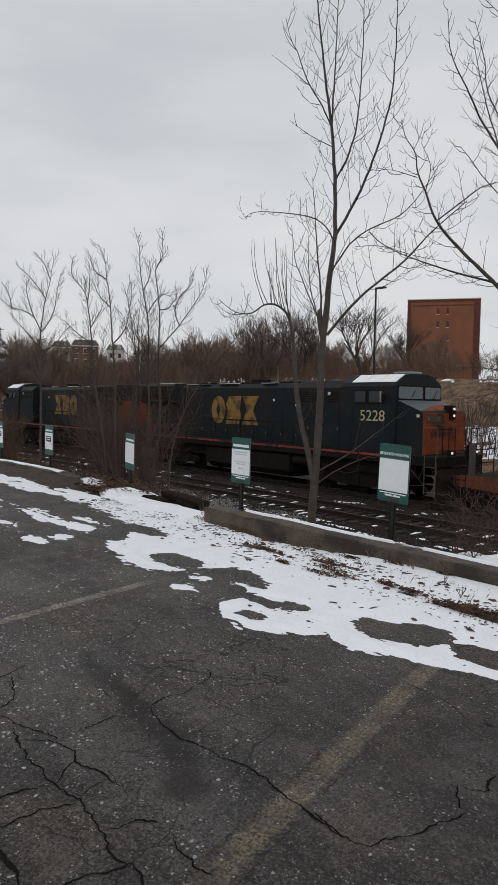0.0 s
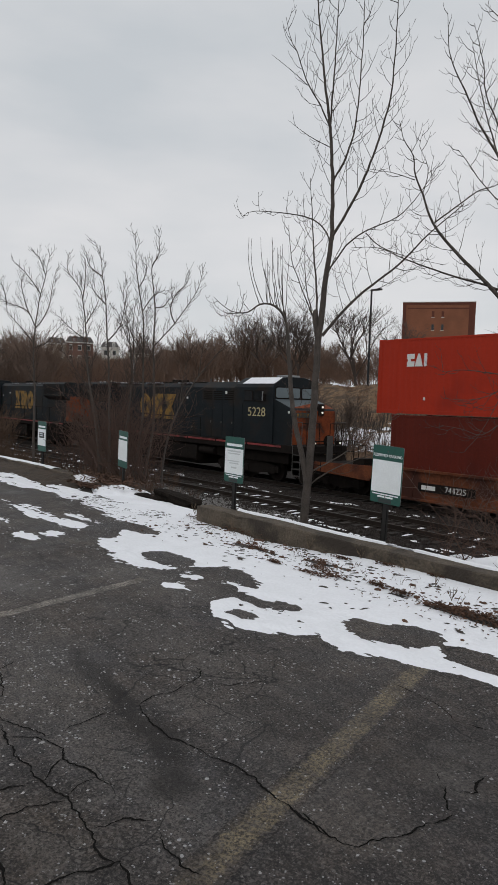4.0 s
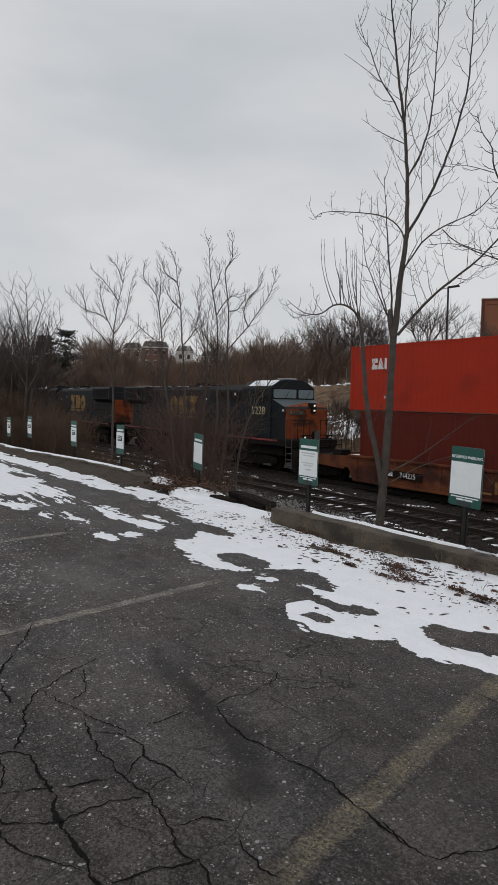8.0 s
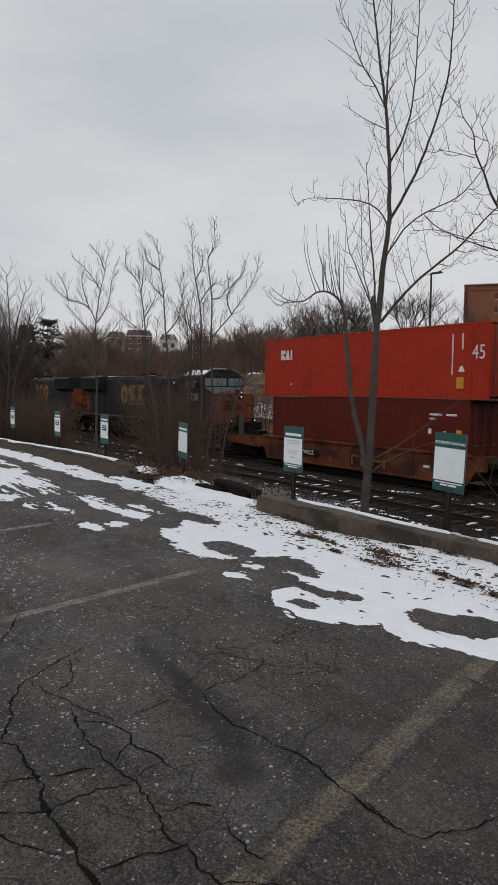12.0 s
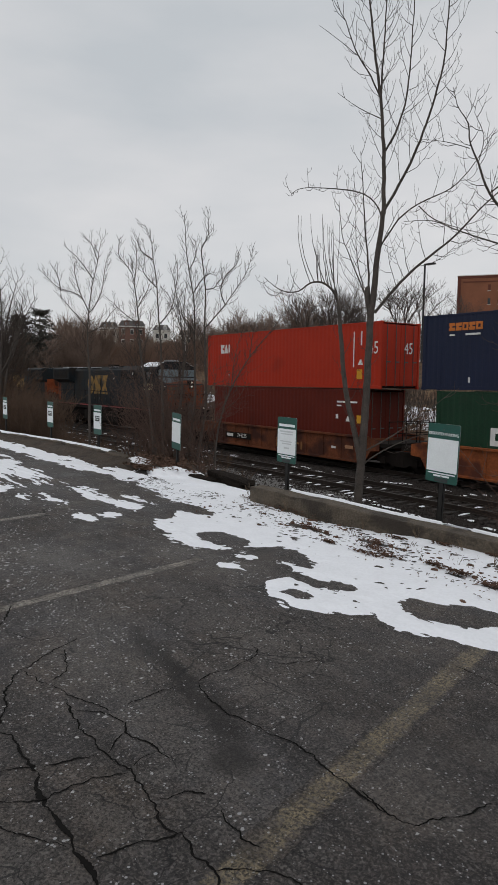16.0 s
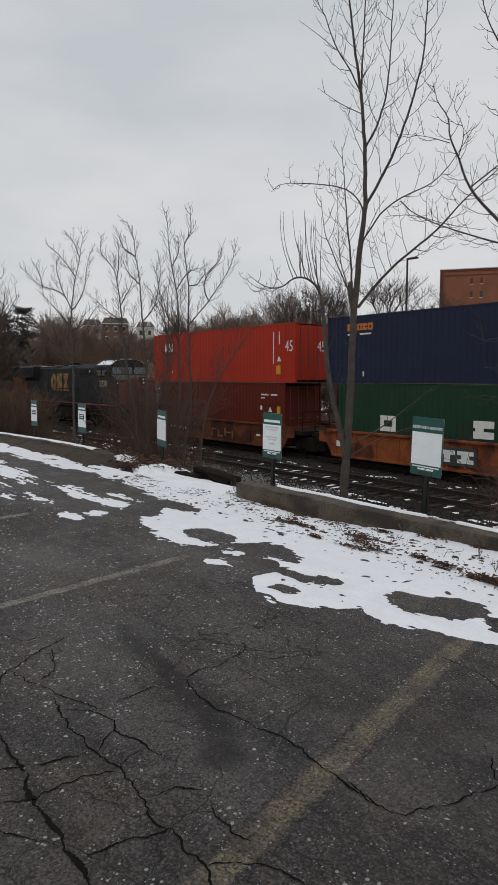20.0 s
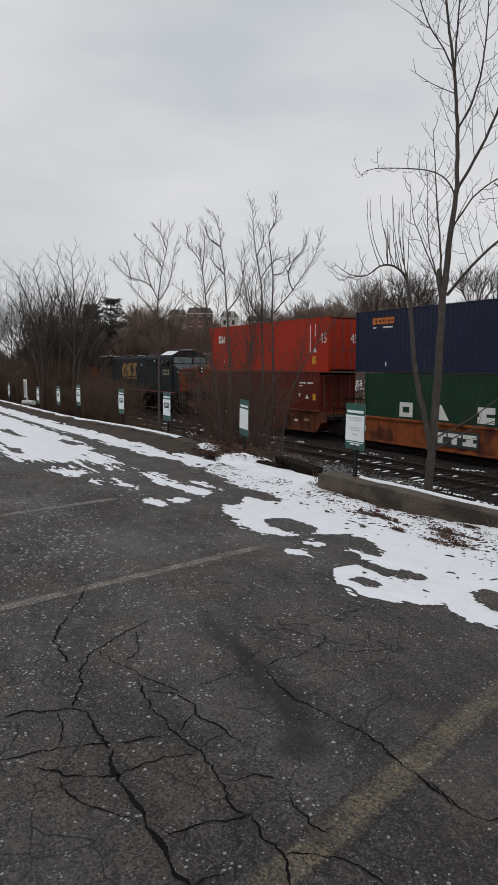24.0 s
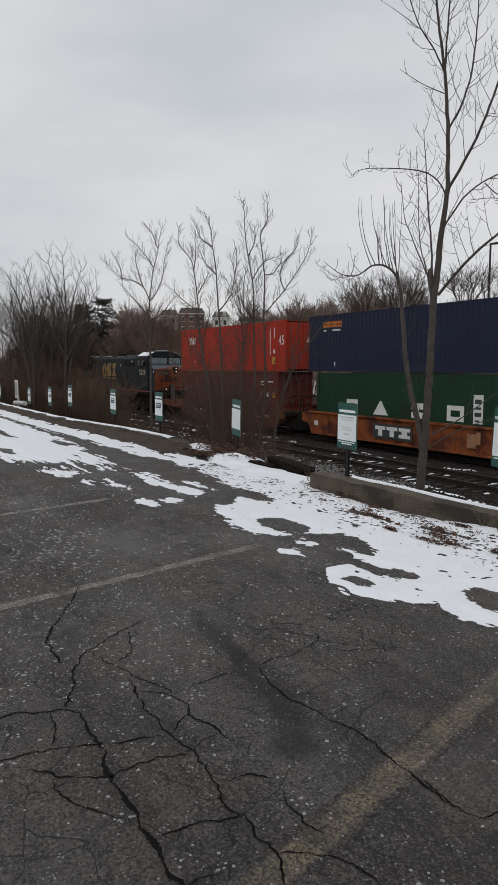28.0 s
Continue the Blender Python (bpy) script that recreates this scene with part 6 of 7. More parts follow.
class Growth:
    """Grows one bare tree: thick wood and fine twigs apart."""

    def __init__(self, seed, view=0.0):
        self.rng = random.Random(seed)
        self.wood, self.twigs = ([], []), ([], [])
        self.sway = 9.0
        self.right = Vector((math.cos(view), math.sin(view), 0))
        self.deep = Vector((-math.sin(view), math.cos(view), 0))

    def limb(self, start, lean0, lean1, length, r0, r1, depth=0.0, fine=False, wobble=0.02, count=None):
        """A limb whose lean from upright goes from lean0 to lean1 degrees; depth tips it away or towards."""
        rng = self.rng
        n = count or max(4, int(length / 0.16))
        line, p, dz = [Vector(start)], Vector(start), rng.uniform(0, 9)
        for i in range(n):
            a = radians(lean0 + (lean1 - lean0) * (i / max(1, n - 1)) ** 0.8 + self.sway * noise.noise((i * 0.45, dz, length)))
            d = depth * (1 - 0.5 * i / n)
            step = self.right * math.sin(a) + Vector((0, 0, 1)) * math.cos(a) + self.deep * d
            p = p + step.normalized() * (length / n) + Vector((rng.gauss(0, wobble), rng.gauss(0, wobble), 0)) * 0.3
            line.append(p.copy())
        verts, faces = self.twigs if fine else self.wood
        tube(verts, faces, line, r0, r1, 4 if fine else 7)
        return line

    def reach(self, points, r0, r1, away=0.0, fine=False, start=None):
        """A limb that swings smoothly through points (across, up) and drifts away from the eye."""
        pts = [points[0]] + list(points) + [points[-1]]
        line, total = [], len(points) - 1
        for i in range(total):
            p0, p1, p2, p3 = pts[i:i + 4]
            steps = max(3, int(math.hypot(p2[0] - p1[0], p2[1] - p1[1]) / 0.09))
            for s in range(steps + (i == total - 1)):
                t = s / steps
                q = [0.5 * (2 * b + (c - a) * t + (2 * a - 5 * b + 4 * c - d) * t * t + (3 * b - a - 3 * c + d) * t ** 3) for a, b, c, d in zip(p0, p1, p2, p3)]
                w = (i + t) / total
                kink = 0.012 * noise.noise((q[0] * 6, q[1] * 6, r0 * 99))
                line.append(self.right * (q[0] + kink) + Vector((0, 0, q[1])) + self.deep * (away * w + kink))
        if start is not None:
            shift = self.deep * (start - line[0]).dot(self.deep)
            line = [p + shift for p in line]
        verts, faces = self.twigs if fine else self.wood
        tube(verts, faces, line, r0, r1, 4 if fine else 7)
        return line

    def sprouts(self, line, gap, length, r, spread=45, curl=-18, sub=2, begin=0.2, upright=0.5):
        """Side shoots along a limb, each with shoots of its own."""
        rng = self.rng
        total = sum((b - a).length for a, b in zip(line, line[1:]))
        count = int(total * (1 - begin) / gap)
        side = 1
        for k in range(count):
            t = begin + (1 - begin) * (k + rng.uniform(0.1, 0.9)) / max(1, count)
            i = min(len(line) - 2, int(t * (len(line) - 1)))
            f = t * (len(line) - 1) - i
            p = line[i].lerp(line[i + 1], f)
            d = (line[i + 1] - line[i]).normalized()
            lean = math.degrees(math.atan2(d.dot(self.right), d.z))
            side = -side if rng.random() < 0.8 else side
            own = length * rng.uniform(0.5, 1.25) * (1.1 - 0.6 * t)
            a0 = lean * (1 - 0.3 * upright) + side * spread * rng.uniform(0.6, 1.2)
            shoot = self.limb(p, a0, a0 * (1 - upright) + side * curl * 0.2, own, r, max(0.0018, r * 0.3), rng.uniform(-0.8, 0.8), True, count=max(3, int(own / 0.14)))
            if sub > 0 and own > 0.2:
                self.sprouts(shoot, gap * 0.85, length * 0.42, r * 0.55, spread, curl, sub - 1, 0.25, upright)

    def build(self, name, label, m=None, wood_material=None, group="", twig_material=None):
        o = thing(name, m, label, "tree", group)
        if self.wood[0]:
            data_part("trunk", *self.wood, wood_material or BARK, o, smooth=True)
        if self.twigs[0]:
            data_part("crown", *self.twigs, twig_material or TWIG, o)
        return o


VIEW = radians(45)  # the trees near the kerb are seen along this heading


def roadside_tree():
    """The tall young tree behind the kerb, with a bent second stem full of water sprouts."""
    g = Growth(5, VIEW)
    rng = g.rng
    g.sway = 4.0
    foot_wood = g.reach([(-0.05, -1.3), (-0.03, -0.2), (0.02, 0.7), (0.05, 1.4), (0.08, 2.36)], 0.068, 0.044)
    g.reach([(0.08, 2.3), (0.13, 3.05), (0.18, 3.47), (0.21, 3.79)], 0.048, 0.03)
    lead = g.reach([(0.21, 3.75), (0.19, 4.52), (0.13, 5.22), (0.04, 5.82), (-0.09, 6.8), (-0.17, 7.5)], 0.03, 0.004)
    second = g.reach([(0.21, 3.78), (0.45, 4.2), (0.64, 4.63), (0.79, 5.11), (0.9, 5.61), (0.92, 6.41), (0.91, 7.2)], 0.02, 0.003, -0.3)
    third = g.reach([(0.19, 4.52), (0.37, 4.9), (0.48, 5.38), (0.52, 6.14), (0.53, 6.74), (0.53, 7.3)], 0.014, 0.003, 0.3)
    fifth = g.reach([(0.13, 5.22), (0.16, 6.01), (0.18, 6.77), (0.2, 7.3)], 0.013, 0.003, -0.2)
    fourth = g.reach([(0.13, 5.22), (0.0, 5.51), (-0.18, 5.81), (-0.35, 6.26), (-0.43, 6.42), (-0.52, 6.76)], 0.011, 0.003, 0.2)
    g.reach([(-0.18, 5.81), (-0.44, 6.03), (-0.69, 6.22)], 0.006, 0.002, fine=True, start=fourth[len(fourth) // 2])
    thin = g.reach([(0.14, 4.96), (-0.15, 5.11), (-0.42, 5.31)], 0.007, 0.002)
    left_bough = g.reach([(0.21, 3.68), (0.09, 3.9), (-0.17, 4.04), (-0.82, 4.1), (-1.0, 4.01)], 0.011, 0.003, -0.1)
    curve = g.reach([(0.2, 3.37), (0.41, 3.68), (0.66, 3.88), (1.06, 4.07), (1.34, 4.37), (1.6, 4.8)], 0.012, 0.003, 0.1)
    curve2 = g.reach([(0.66, 3.85), (0.87, 3.67), (1.28, 3.53), (1.7, 3.45)], 0.008, 0.002, start=curve[len(curve) // 3])
    bough = g.reach([(0.13, 2.47), (0.39, 2.79), (0.64, 3.05), (1.08, 3.4), (1.46, 3.81), (1.9, 4.2)], 0.022, 0.005, -0.1)
    twin = g.reach([(0.08, 2.4), (0.02, 3.16), (-0.03, 3.69), (-0.11, 4.59)], 0.017, 0.003, 0.1)
    twin2 = g.reach([(0.07, 2.55), (-0.2, 3.16), (-0.32, 3.48), (-0.37, 3.91)], 0.011, 0.003, -0.1)
    twin3 = g.reach([(0.15, 3.16), (0.24, 3.47), (0.46, 3.89)], 0.008, 0.002)
    twin4 = g.reach([(0.08, 2.5), (-0.08, 3.0), (-0.14, 3.5), (-0.16, 4.1)], 0.009, 0.002, 0.2)
    g.reach([(0.08, 2.38), (0.03, 2.63), (0.02, 2.8)], 0.036, 0.028)
    stem = g.reach([(0.0, 0.4), (-0.07, 0.8), (-0.19, 1.25), (-0.27, 1.76), (-0.32, 2.3), (-0.35, 2.63)], 0.042, 0.025)
    arch = g.reach([(-0.35, 2.6), (-0.44, 2.78), (-0.58, 2.87), (-0.73, 2.86), (-0.89, 2.75), (-1.11, 2.76), (-1.34, 2.93)], 0.02, 0.003, -0.15)
    arch2 = g.reach([(-0.89, 2.75), (-1.16, 2.73), (-1.35, 2.84)], 0.006, 0.002, start=arch[len(arch) * 2 // 3])
    low1 = g.limb(stem[0], 50, 72, 1.1, 0.012, 0.003, depth=-0.1)
    low2 = g.limb(stem[2], 62, 48, 1.5, 0.012, 0.003, depth=0.1)
    for k in range(15):   # upright water sprouts on the bent stem
        i = int(len(arch) * (0.02 + 0.5 * k / 15))
        lean = rng.uniform(-11, 1)
        shoot = g.limb(arch[i], lean * 2.2, lean * 0.2, rng.uniform(0.35, 1.05), 0.0065, 0.002, rng.uniform(-0.15, 0.15), True)
        if k % 3 == 0:
            g.sprouts(shoot, 0.25, 0.25, 0.003, 28, 0, 0, 0.3, 0.6)
    for line in (lead, second, third, fifth):
        g.sprouts(line, 0.13, 0.62, 0.005, 42, -15, 2, 0.1, 0.5)
    for line in (fourth, curve, twin, twin2, twin4):
        g.sprouts(line, 0.13, 0.48, 0.0045, 40, -10, 1, 0.15, 0.6)
    for line in (thin, twin3, curve2, arch2):
        g.sprouts(line, 0.16, 0.3, 0.004, 42, -10, 1, 0.2, 0.5)
    g.sprouts(left_bough, 0.085, 0.4, 0.004, 65, 0, 1, 0.1, 0.7)
    g.sprouts(bough, 0.12, 0.75, 0.0055, 55, 10, 2, 0.15, 0.6)
    g.sprouts(arch[len(arch) // 2:], 0.09, 0.4, 0.0045, 70, 0, 1, 0.05, 0.8)
    g.sprouts(stem, 0.2, 0.45, 0.005, 45, 0, 1, 0.25, 0.7)
    g.sprouts(foot_wood, 0.13, 0.42, 0.0042, 55, 0, 1, 0.45, 0.5)
    g.sprouts(low1, 0.25, 0.5, 0.0045, 50, 0, 1, 0.3, 0.5)
    g.sprouts(low2, 0.25, 0.5, 0.0045, 50, 0, 1, 0.3, 0.5)
    return g.build("roadside_tree", "tall bare young tree with two stems behind the kerb", pose(-6.55, 6.6, 0))


def leaning_tree():
    """A tree beside the view whose boughs reach in."""
    g = Growth(8, radians(30))
    g.sway = 6.0
    g.reach([(-0.5, -1.7), (-0.56, 0.22), (-0.6, 1.69), (-0.62, 2.71)], 0.11, 0.075)
    upper = g.reach([(-0.62, 2.68), (-0.61, 3.4), (-0.6, 4.1), (-0.52, 5.2), (-0.55, 6.6)], 0.07, 0.012)
    main = g.reach([(-0.62, 2.7), (-0.95, 3.11), (-1.38, 3.55), (-1.73, 3.98), (-1.88, 4.38), (-1.99, 4.62), (-2.02, 4.87), (-2.16, 5.11), (-2.22, 5.34)], 0.03, 0.003, -0.1)
    third = len(main) // 2
    forks = [g.reach([(-1.73, 3.98), (-1.54, 4.13), (-1.19, 4.39), (-0.98, 4.46), (-0.85, 4.6)], 0.011, 0.003, 0.2, start=main[third]),
             g.reach([(-0.64, 2.98), (-0.98, 3.15), (-1.49, 3.32), (-2.11, 3.57), (-2.47, 3.74), (-2.86, 3.77)], 0.017, 0.003, 0.2),
             g.reach([(-1.99, 4.56), (-2.29, 4.68), (-2.6, 4.75)], 0.006, 0.002, start=main[third + third // 2]),
             g.reach([(-1.88, 4.38), (-1.82, 4.7), (-1.95, 5.0), (-1.9, 5.2)], 0.006, 0.002, start=main[third + third // 3]),
             g.reach([(-0.6, 4.2), (-1.0, 4.86), (-1.22, 5.23), (-1.4, 5.63), (-1.6, 6.06), (-1.66, 6.61)], 0.02, 0.003, -0.15),
             g.reach([(-0.96, 4.8), (-1.12, 5.31), (-1.25, 5.82), (-1.35, 6.33)], 0.01, 0.003, 0.1),
             g.reach([(-0.58, 4.5), (-0.88, 4.93), (-1.01, 5.3), (-1.16, 5.67), (-1.2, 6.03), (-1.34, 6.61)], 0.014, 0.003, 0.2),
             g.reach([(-0.56, 1.5), (-0.74, 1.95), (-1.02, 2.03), (-1.28, 2.05), (-1.49, 2.02), (-1.62, 2.1)], 0.01, 0.002, -0.2),
             g.reach([(-0.56, 1.4), (-0.74, 1.78), (-0.91, 1.72), (-1.16, 1.66), (-1.47, 1.67)], 0.01, 0.002, -0.3),
             g.reach([(-0.57, 1.3), (-0.74, 1.72), (-0.89, 1.45), (-1.03, 1.18), (-1.17, 1.01)], 0.008, 0.002, -0.1),
             g.reach([(-0.56, 1.1), (-0.72, 1.36), (-0.98, 1.21), (-1.24, 1.28), (-1.5, 1.32)], 0.008, 0.002, -0.2),
             g.reach([(-0.53, 5.9), (-0.72, 6.23), (-1.05, 6.55), (-1.21, 6.73)], 0.01, 0.003),
             g.reach([(-0.6, 3.7), (-0.8, 4.12), (-0.98, 4.3), (-1.2, 4.57), (-1.35, 4.8), (-1.46, 4.96)], 0.011, 0.003, 0.1)]
    g.sprouts(main, 0.14, 0.55, 0.0055, 48, -10, 2, 0.12, 0.45)
    for line in forks:
        g.sprouts(line, 0.13, 0.5, 0.005, 46, -10, 2, 0.12, 0.5)
    g.sprouts(upper, 0.2, 0.7, 0.006, 46, -10, 2, 0.4, 0.45)
    return g.build("leaning_tree", "bare tree with spreading twiggy boughs beside the kerb", pose(-4.0, 8.6, 0))


def thicket_tree(seed, x, y, height, stems, label, spread=14, lean=0):
    """A clump of thin stems that fork into upright twigs."""
    g = Growth(seed, radians(38))
    rng = g.rng
    g.sway = 12.0
    for k in range(stems):
        a = rng.uniform(-spread, spread) + lean
        low = g.limb((rng.uniform(-0.5, 0.5) * (stems > 1), rng.uniform(-0.4, 0.4) * (stems > 1), -0.5), a, a * 0.5, height * rng.uniform(0.40, 0.5), 0.042 * rng.uniform(0.7, 1.15), 0.026, rng.uniform(-0.15, 0.15))
        for j in range(rng.choice([4, 5, 5, 6])):
            b = (rng.uniform(22, 60) * (1 if j % 2 else -1) if j else rng.uniform(-8, 8)) + a * 0.4
            back = rng.choice([0, 1, 2, 3, 5]) if j else 0
            up = g.limb(low[max(1, len(low) - 1 - back)], b, b * 0.3, height * rng.uniform(0.28, 0.44) * (1.15 if not j else 1.0), 0.018, 0.003, rng.uniform(-0.4, 0.4))
            g.sprouts(up, 0.115, height * 0.14, 0.006, 46, -10, 2, 0.1, 0.45)
        g.sprouts(low, 0.6, height * 0.11, 0.005, 50, 0, 1, 0.5, 0.5)
    return g.build("small_tree", label, pose(x, y, bank_height(x, y) + 0.35), group="small trees")


def stemmed_tree(seed, x, y, view, stems, label, trunk=None, scale=1.0, gap=0.12):
    """A bare tree of given stems, each a sweep of points across and up, with twigs that fork upward."""
    g = Growth(seed, radians(view))
    g.sway = 3.5
    if trunk:
        g.reach(trunk, 0.036 * scale, 0.026 * scale)
    for k, points in enumerate(stems):
        r = (0.015 if trunk else 0.036) * scale
        line = g.reach(points, r, 0.0035 * scale, (k % 3 - 1) * 0.3)
        g.sprouts(line, gap * scale, 0.62 * scale, 0.0055 * scale, 40, -10, 2, 0.12 if trunk else 0.38, 0.55)
        if not trunk:
            for side in (-1, 1):
                i = int(len(line) * g.rng.uniform(0.42, 0.6))
                fork = g.limb(line[i], side * g.rng.uniform(22, 34), side * 6, (points[-1][1] - line[i].z) * g.rng.uniform(0.7, 0.95), r * 0.5, 0.003 * scale, g.rng.uniform(-0.3, 0.3))
                g.sprouts(fork, gap * scale, 0.45 * scale, 0.0048 * scale, 40, -10, 2, 0.15, 0.5)
    return g.build("small_tree", label, pose(x, y, -0.55), group="small trees")


def sapling(seed, x, y, view, thick, limbs, label):
    """A bare young tree: its stem, then boughs that leave it, each a sweep of points across and up, with fine upturned twigs."""
    g = Growth(seed, radians(view))
    g.sway = 3.0
    stem = g.reach(limbs[0], thick, 0.004)
    g.sprouts(stem, 0.065, 0.4, 0.005, 32, -8, 2, 0.45, 0.35)
    for k, points in enumerate(limbs[1:]):
        root = min(stem, key=lambda p: abs(p.z - points[0][1]))
        line = g.reach(points, thick * 0.36, 0.0032, (k % 3 - 1) * 0.25, start=root)
        g.sprouts(line, 0.06, 0.34, 0.0045, 34, -8, 2, 0.12, 0.35)
    return g.build("small_tree", label, pose(x, y, 0), group="small trees")


def shrub(seed, x, y, height, stems, label, spread):
    g = Growth(seed, radians(38))
    rng = g.rng
    g.sway = 34.0
    for k in range(stems):
        a = rng.uniform(-spread, spread)
        line = g.limb((rng.uniform(-0.4, 0.4), rng.uniform(-0.4, 0.4), -0.2), a * 0.6, a, height * rng.uniform(0.6, 1.1), 0.011, 0.003, rng.uniform(-0.6, 0.6), True)
        g.sprouts(line, 0.13, height * 0.34, 0.0038, 48, 0, 2, 0.2, 0.3)
    o = g.build("shrub", label, pose(x, y, bank_height(x, y) + 0.3), group="shrubs", twig_material=SHRUB_TWIG)
    return tagged(o, category="shrub")


roadside_tree()
leaning_tree()
sapling(21, -14.4, 6.0, 67.4, 0.036, [
    [(0.0, -0.7), (-0.03, 0.43), (-0.02, 1.61), (-0.04, 2.08), (-0.06, 2.54), (-0.02, 3.0), (0.02, 3.37), (0.08, 3.74), (0.18, 4.15), (0.25, 4.61)],
    [(-0.02, 3.0), (-0.14, 3.28), (-0.31, 3.41), (-0.62, 3.49), (-0.84, 3.66), (-1.05, 3.88)], [(-0.06, 2.68), (-0.28, 2.95), (-0.52, 3.22), (-0.67, 3.4)],
    [(-0.02, 3.0), (0.18, 3.29), (0.28, 3.61), (0.33, 3.98), (0.41, 4.35)], [(0.08, 3.74), (-0.08, 3.96), (-0.27, 4.18), (-0.53, 4.39)], [(-0.04, 2.57), (0.26, 2.73), (0.45, 3.01), (0.59, 3.16)],
    [(0.18, 4.15), (0.07, 4.47), (-0.01, 4.64)], [(-0.62, 3.49), (-0.66, 3.71), (-0.74, 3.94)], [(-0.14, 3.28), (-0.26, 3.59), (-0.32, 3.91), (-0.3, 4.09)]], "slim bare tree with a wide fan of twigs")
sapling(22, -11.5, 6.2, 61.5, 0.034, [
    [(-0.05, -0.6), (-0.19, 0.78), (-0.37, 2.03), (-0.41, 2.59), (-0.49, 3.37), (-0.61, 3.64), (-0.77, 3.87), (-0.75, 4.18)],
    [(-0.41, 2.59), (-0.69, 2.78), (-0.88, 2.97)], [(-0.42, 2.9), (-0.29, 3.14), (-0.17, 3.42)], [(-0.49, 3.37), (-0.45, 3.77), (-0.46, 4.12)]], "slender bare sapling with forked crown behind the kerb")
sapling(23, -11.5, 6.2, 61.5, 0.036, [
    [(0.05, -0.6), (0.04, 0.78), (0.01, 2.04), (-0.03, 2.59), (-0.07, 3.27), (-0.14, 3.78), (-0.18, 4.13), (-0.3, 4.43)],
    [(-0.14, 3.78), (-0.37, 3.93), (-0.43, 4.16)], [(-0.07, 3.27), (-0.29, 3.5), (-0.37, 3.69)], [(-0.03, 2.59), (0.2, 2.9), (0.3, 3.4), (0.32, 3.8)]], "tall slender bare sapling behind the kerb")
sapling(24, -11.5, 6.2, 61.5, 0.034, [
    [(0.45, -0.6), (0.55, 0.3), (0.65, 1.11), (0.64, 2.19), (0.64, 2.77), (0.61, 3.18), (0.53, 3.62), (0.48, 3.99), (0.44, 4.63)],
    [(0.61, 3.18), (0.8, 3.47), (1.0, 3.56)], [(0.53, 3.62), (0.66, 3.9), (0.64, 4.2)], [(0.64, 2.4), (0.42, 2.75), (0.36, 3.2)]], "tall slender bare sapling behind the kerb")
sapling(28, -11.5, 6.2, 61.5, 0.036, [
    [(0.6, -0.6), (0.75, 0.3), (0.86, 1.11), (0.83, 2.36), (0.84, 2.86), (0.84, 3.27), (0.79, 3.71), (0.77, 4.04), (0.89, 4.28), (0.88, 4.73)],
    [(0.83, 2.53), (1.01, 2.74), (1.22, 2.99), (1.42, 3.28), (1.63, 3.66), (1.71, 4.03)], [(1.22, 2.99), (1.13, 3.27), (1.25, 3.56), (1.44, 3.77), (1.48, 4.02)], [(0.84, 3.27), (1.01, 3.31), (1.13, 3.48), (1.29, 3.61)]], "bare sapling with a bough leaning out over the bushes")
sapling(30, -11.3, 6.5, 61.5, 0.024, [
    [(-0.1, -0.6), (0.02, 1.0), (0.1, 2.2), (0.08, 3.0), (0.13, 3.4)], [(0.06, 1.6), (-0.1, 2.3), (-0.14, 2.9)], [(0.1, 2.2), (0.3, 2.7), (0.32, 3.2)]], "thin bare sapling among the shrubs")
sapling(31, -11.5, 6.2, 61.5, 0.026, [
    [(0.2, -0.6), (0.3, 0.6), (0.42, 1.6), (0.4, 2.5), (0.3, 3.1), (0.24, 3.6)], [(0.42, 1.7), (0.52, 2.3), (0.5, 2.9), (0.56, 3.3)], [(0.4, 2.5), (0.28, 2.8), (0.12, 3.2)]], "thin bare sapling among the shrubs")
sapling(32, -11.6, 6.5, 61.5, 0.026, [
    [(-0.3, -0.6), (-0.35, 0.8), (-0.55, 1.7), (-0.66, 2.4), (-0.7, 3.0)], [(-0.5, 1.5), (-0.72, 1.9), (-1.0, 2.3), (-1.1, 2.6)], [(-0.6, 2.0), (-0.45, 2.4), (-0.4, 2.9)]], "thin bare sapling among the shrubs")
sapling(33, -11.2, 6.6, 61.5, 0.026, [
    [(0.5, -0.6), (0.6, 0.6), (0.85, 1.4), (1.2, 2.0), (1.6, 2.5), (1.9, 2.9)], [(0.85, 1.4), (0.9, 2.0), (1.02, 2.5)], [(1.2, 2.0), (1.26, 2.5), (1.36, 2.8)]], "thin bare sapling leaning out of the shrubs")
for k, (sx, sy, sh, sn) in enumerate(((-12.5, 6.2, 1.5, 6), (-12.1, 6.5, 2.1, 8), (-11.7, 6.3, 2.1, 8), (-11.3, 6.5, 2.2, 8), (-10.8, 6.3, 1.8, 7), (-11.9, 6.9, 2.4, 7), (-11.4, 6.9, 2.4, 7), (-10.5, 6.6, 1.4, 5), (-4.6, 7.4, 1.5, 8), (-4.1, 7.6, 1.9, 10), (-3.6, 7.3, 1.7, 9), (-3.3, 6.6, 1.0, 6), (-12.9, 6.6, 1.5, 7))):
    shrub(40 + k, sx, sy, sh, int(sn * (1.5 if sx < -9 else 1.2)), "tangled leafless brown shrub behind the kerb", 52 if sx < -9 else 60)
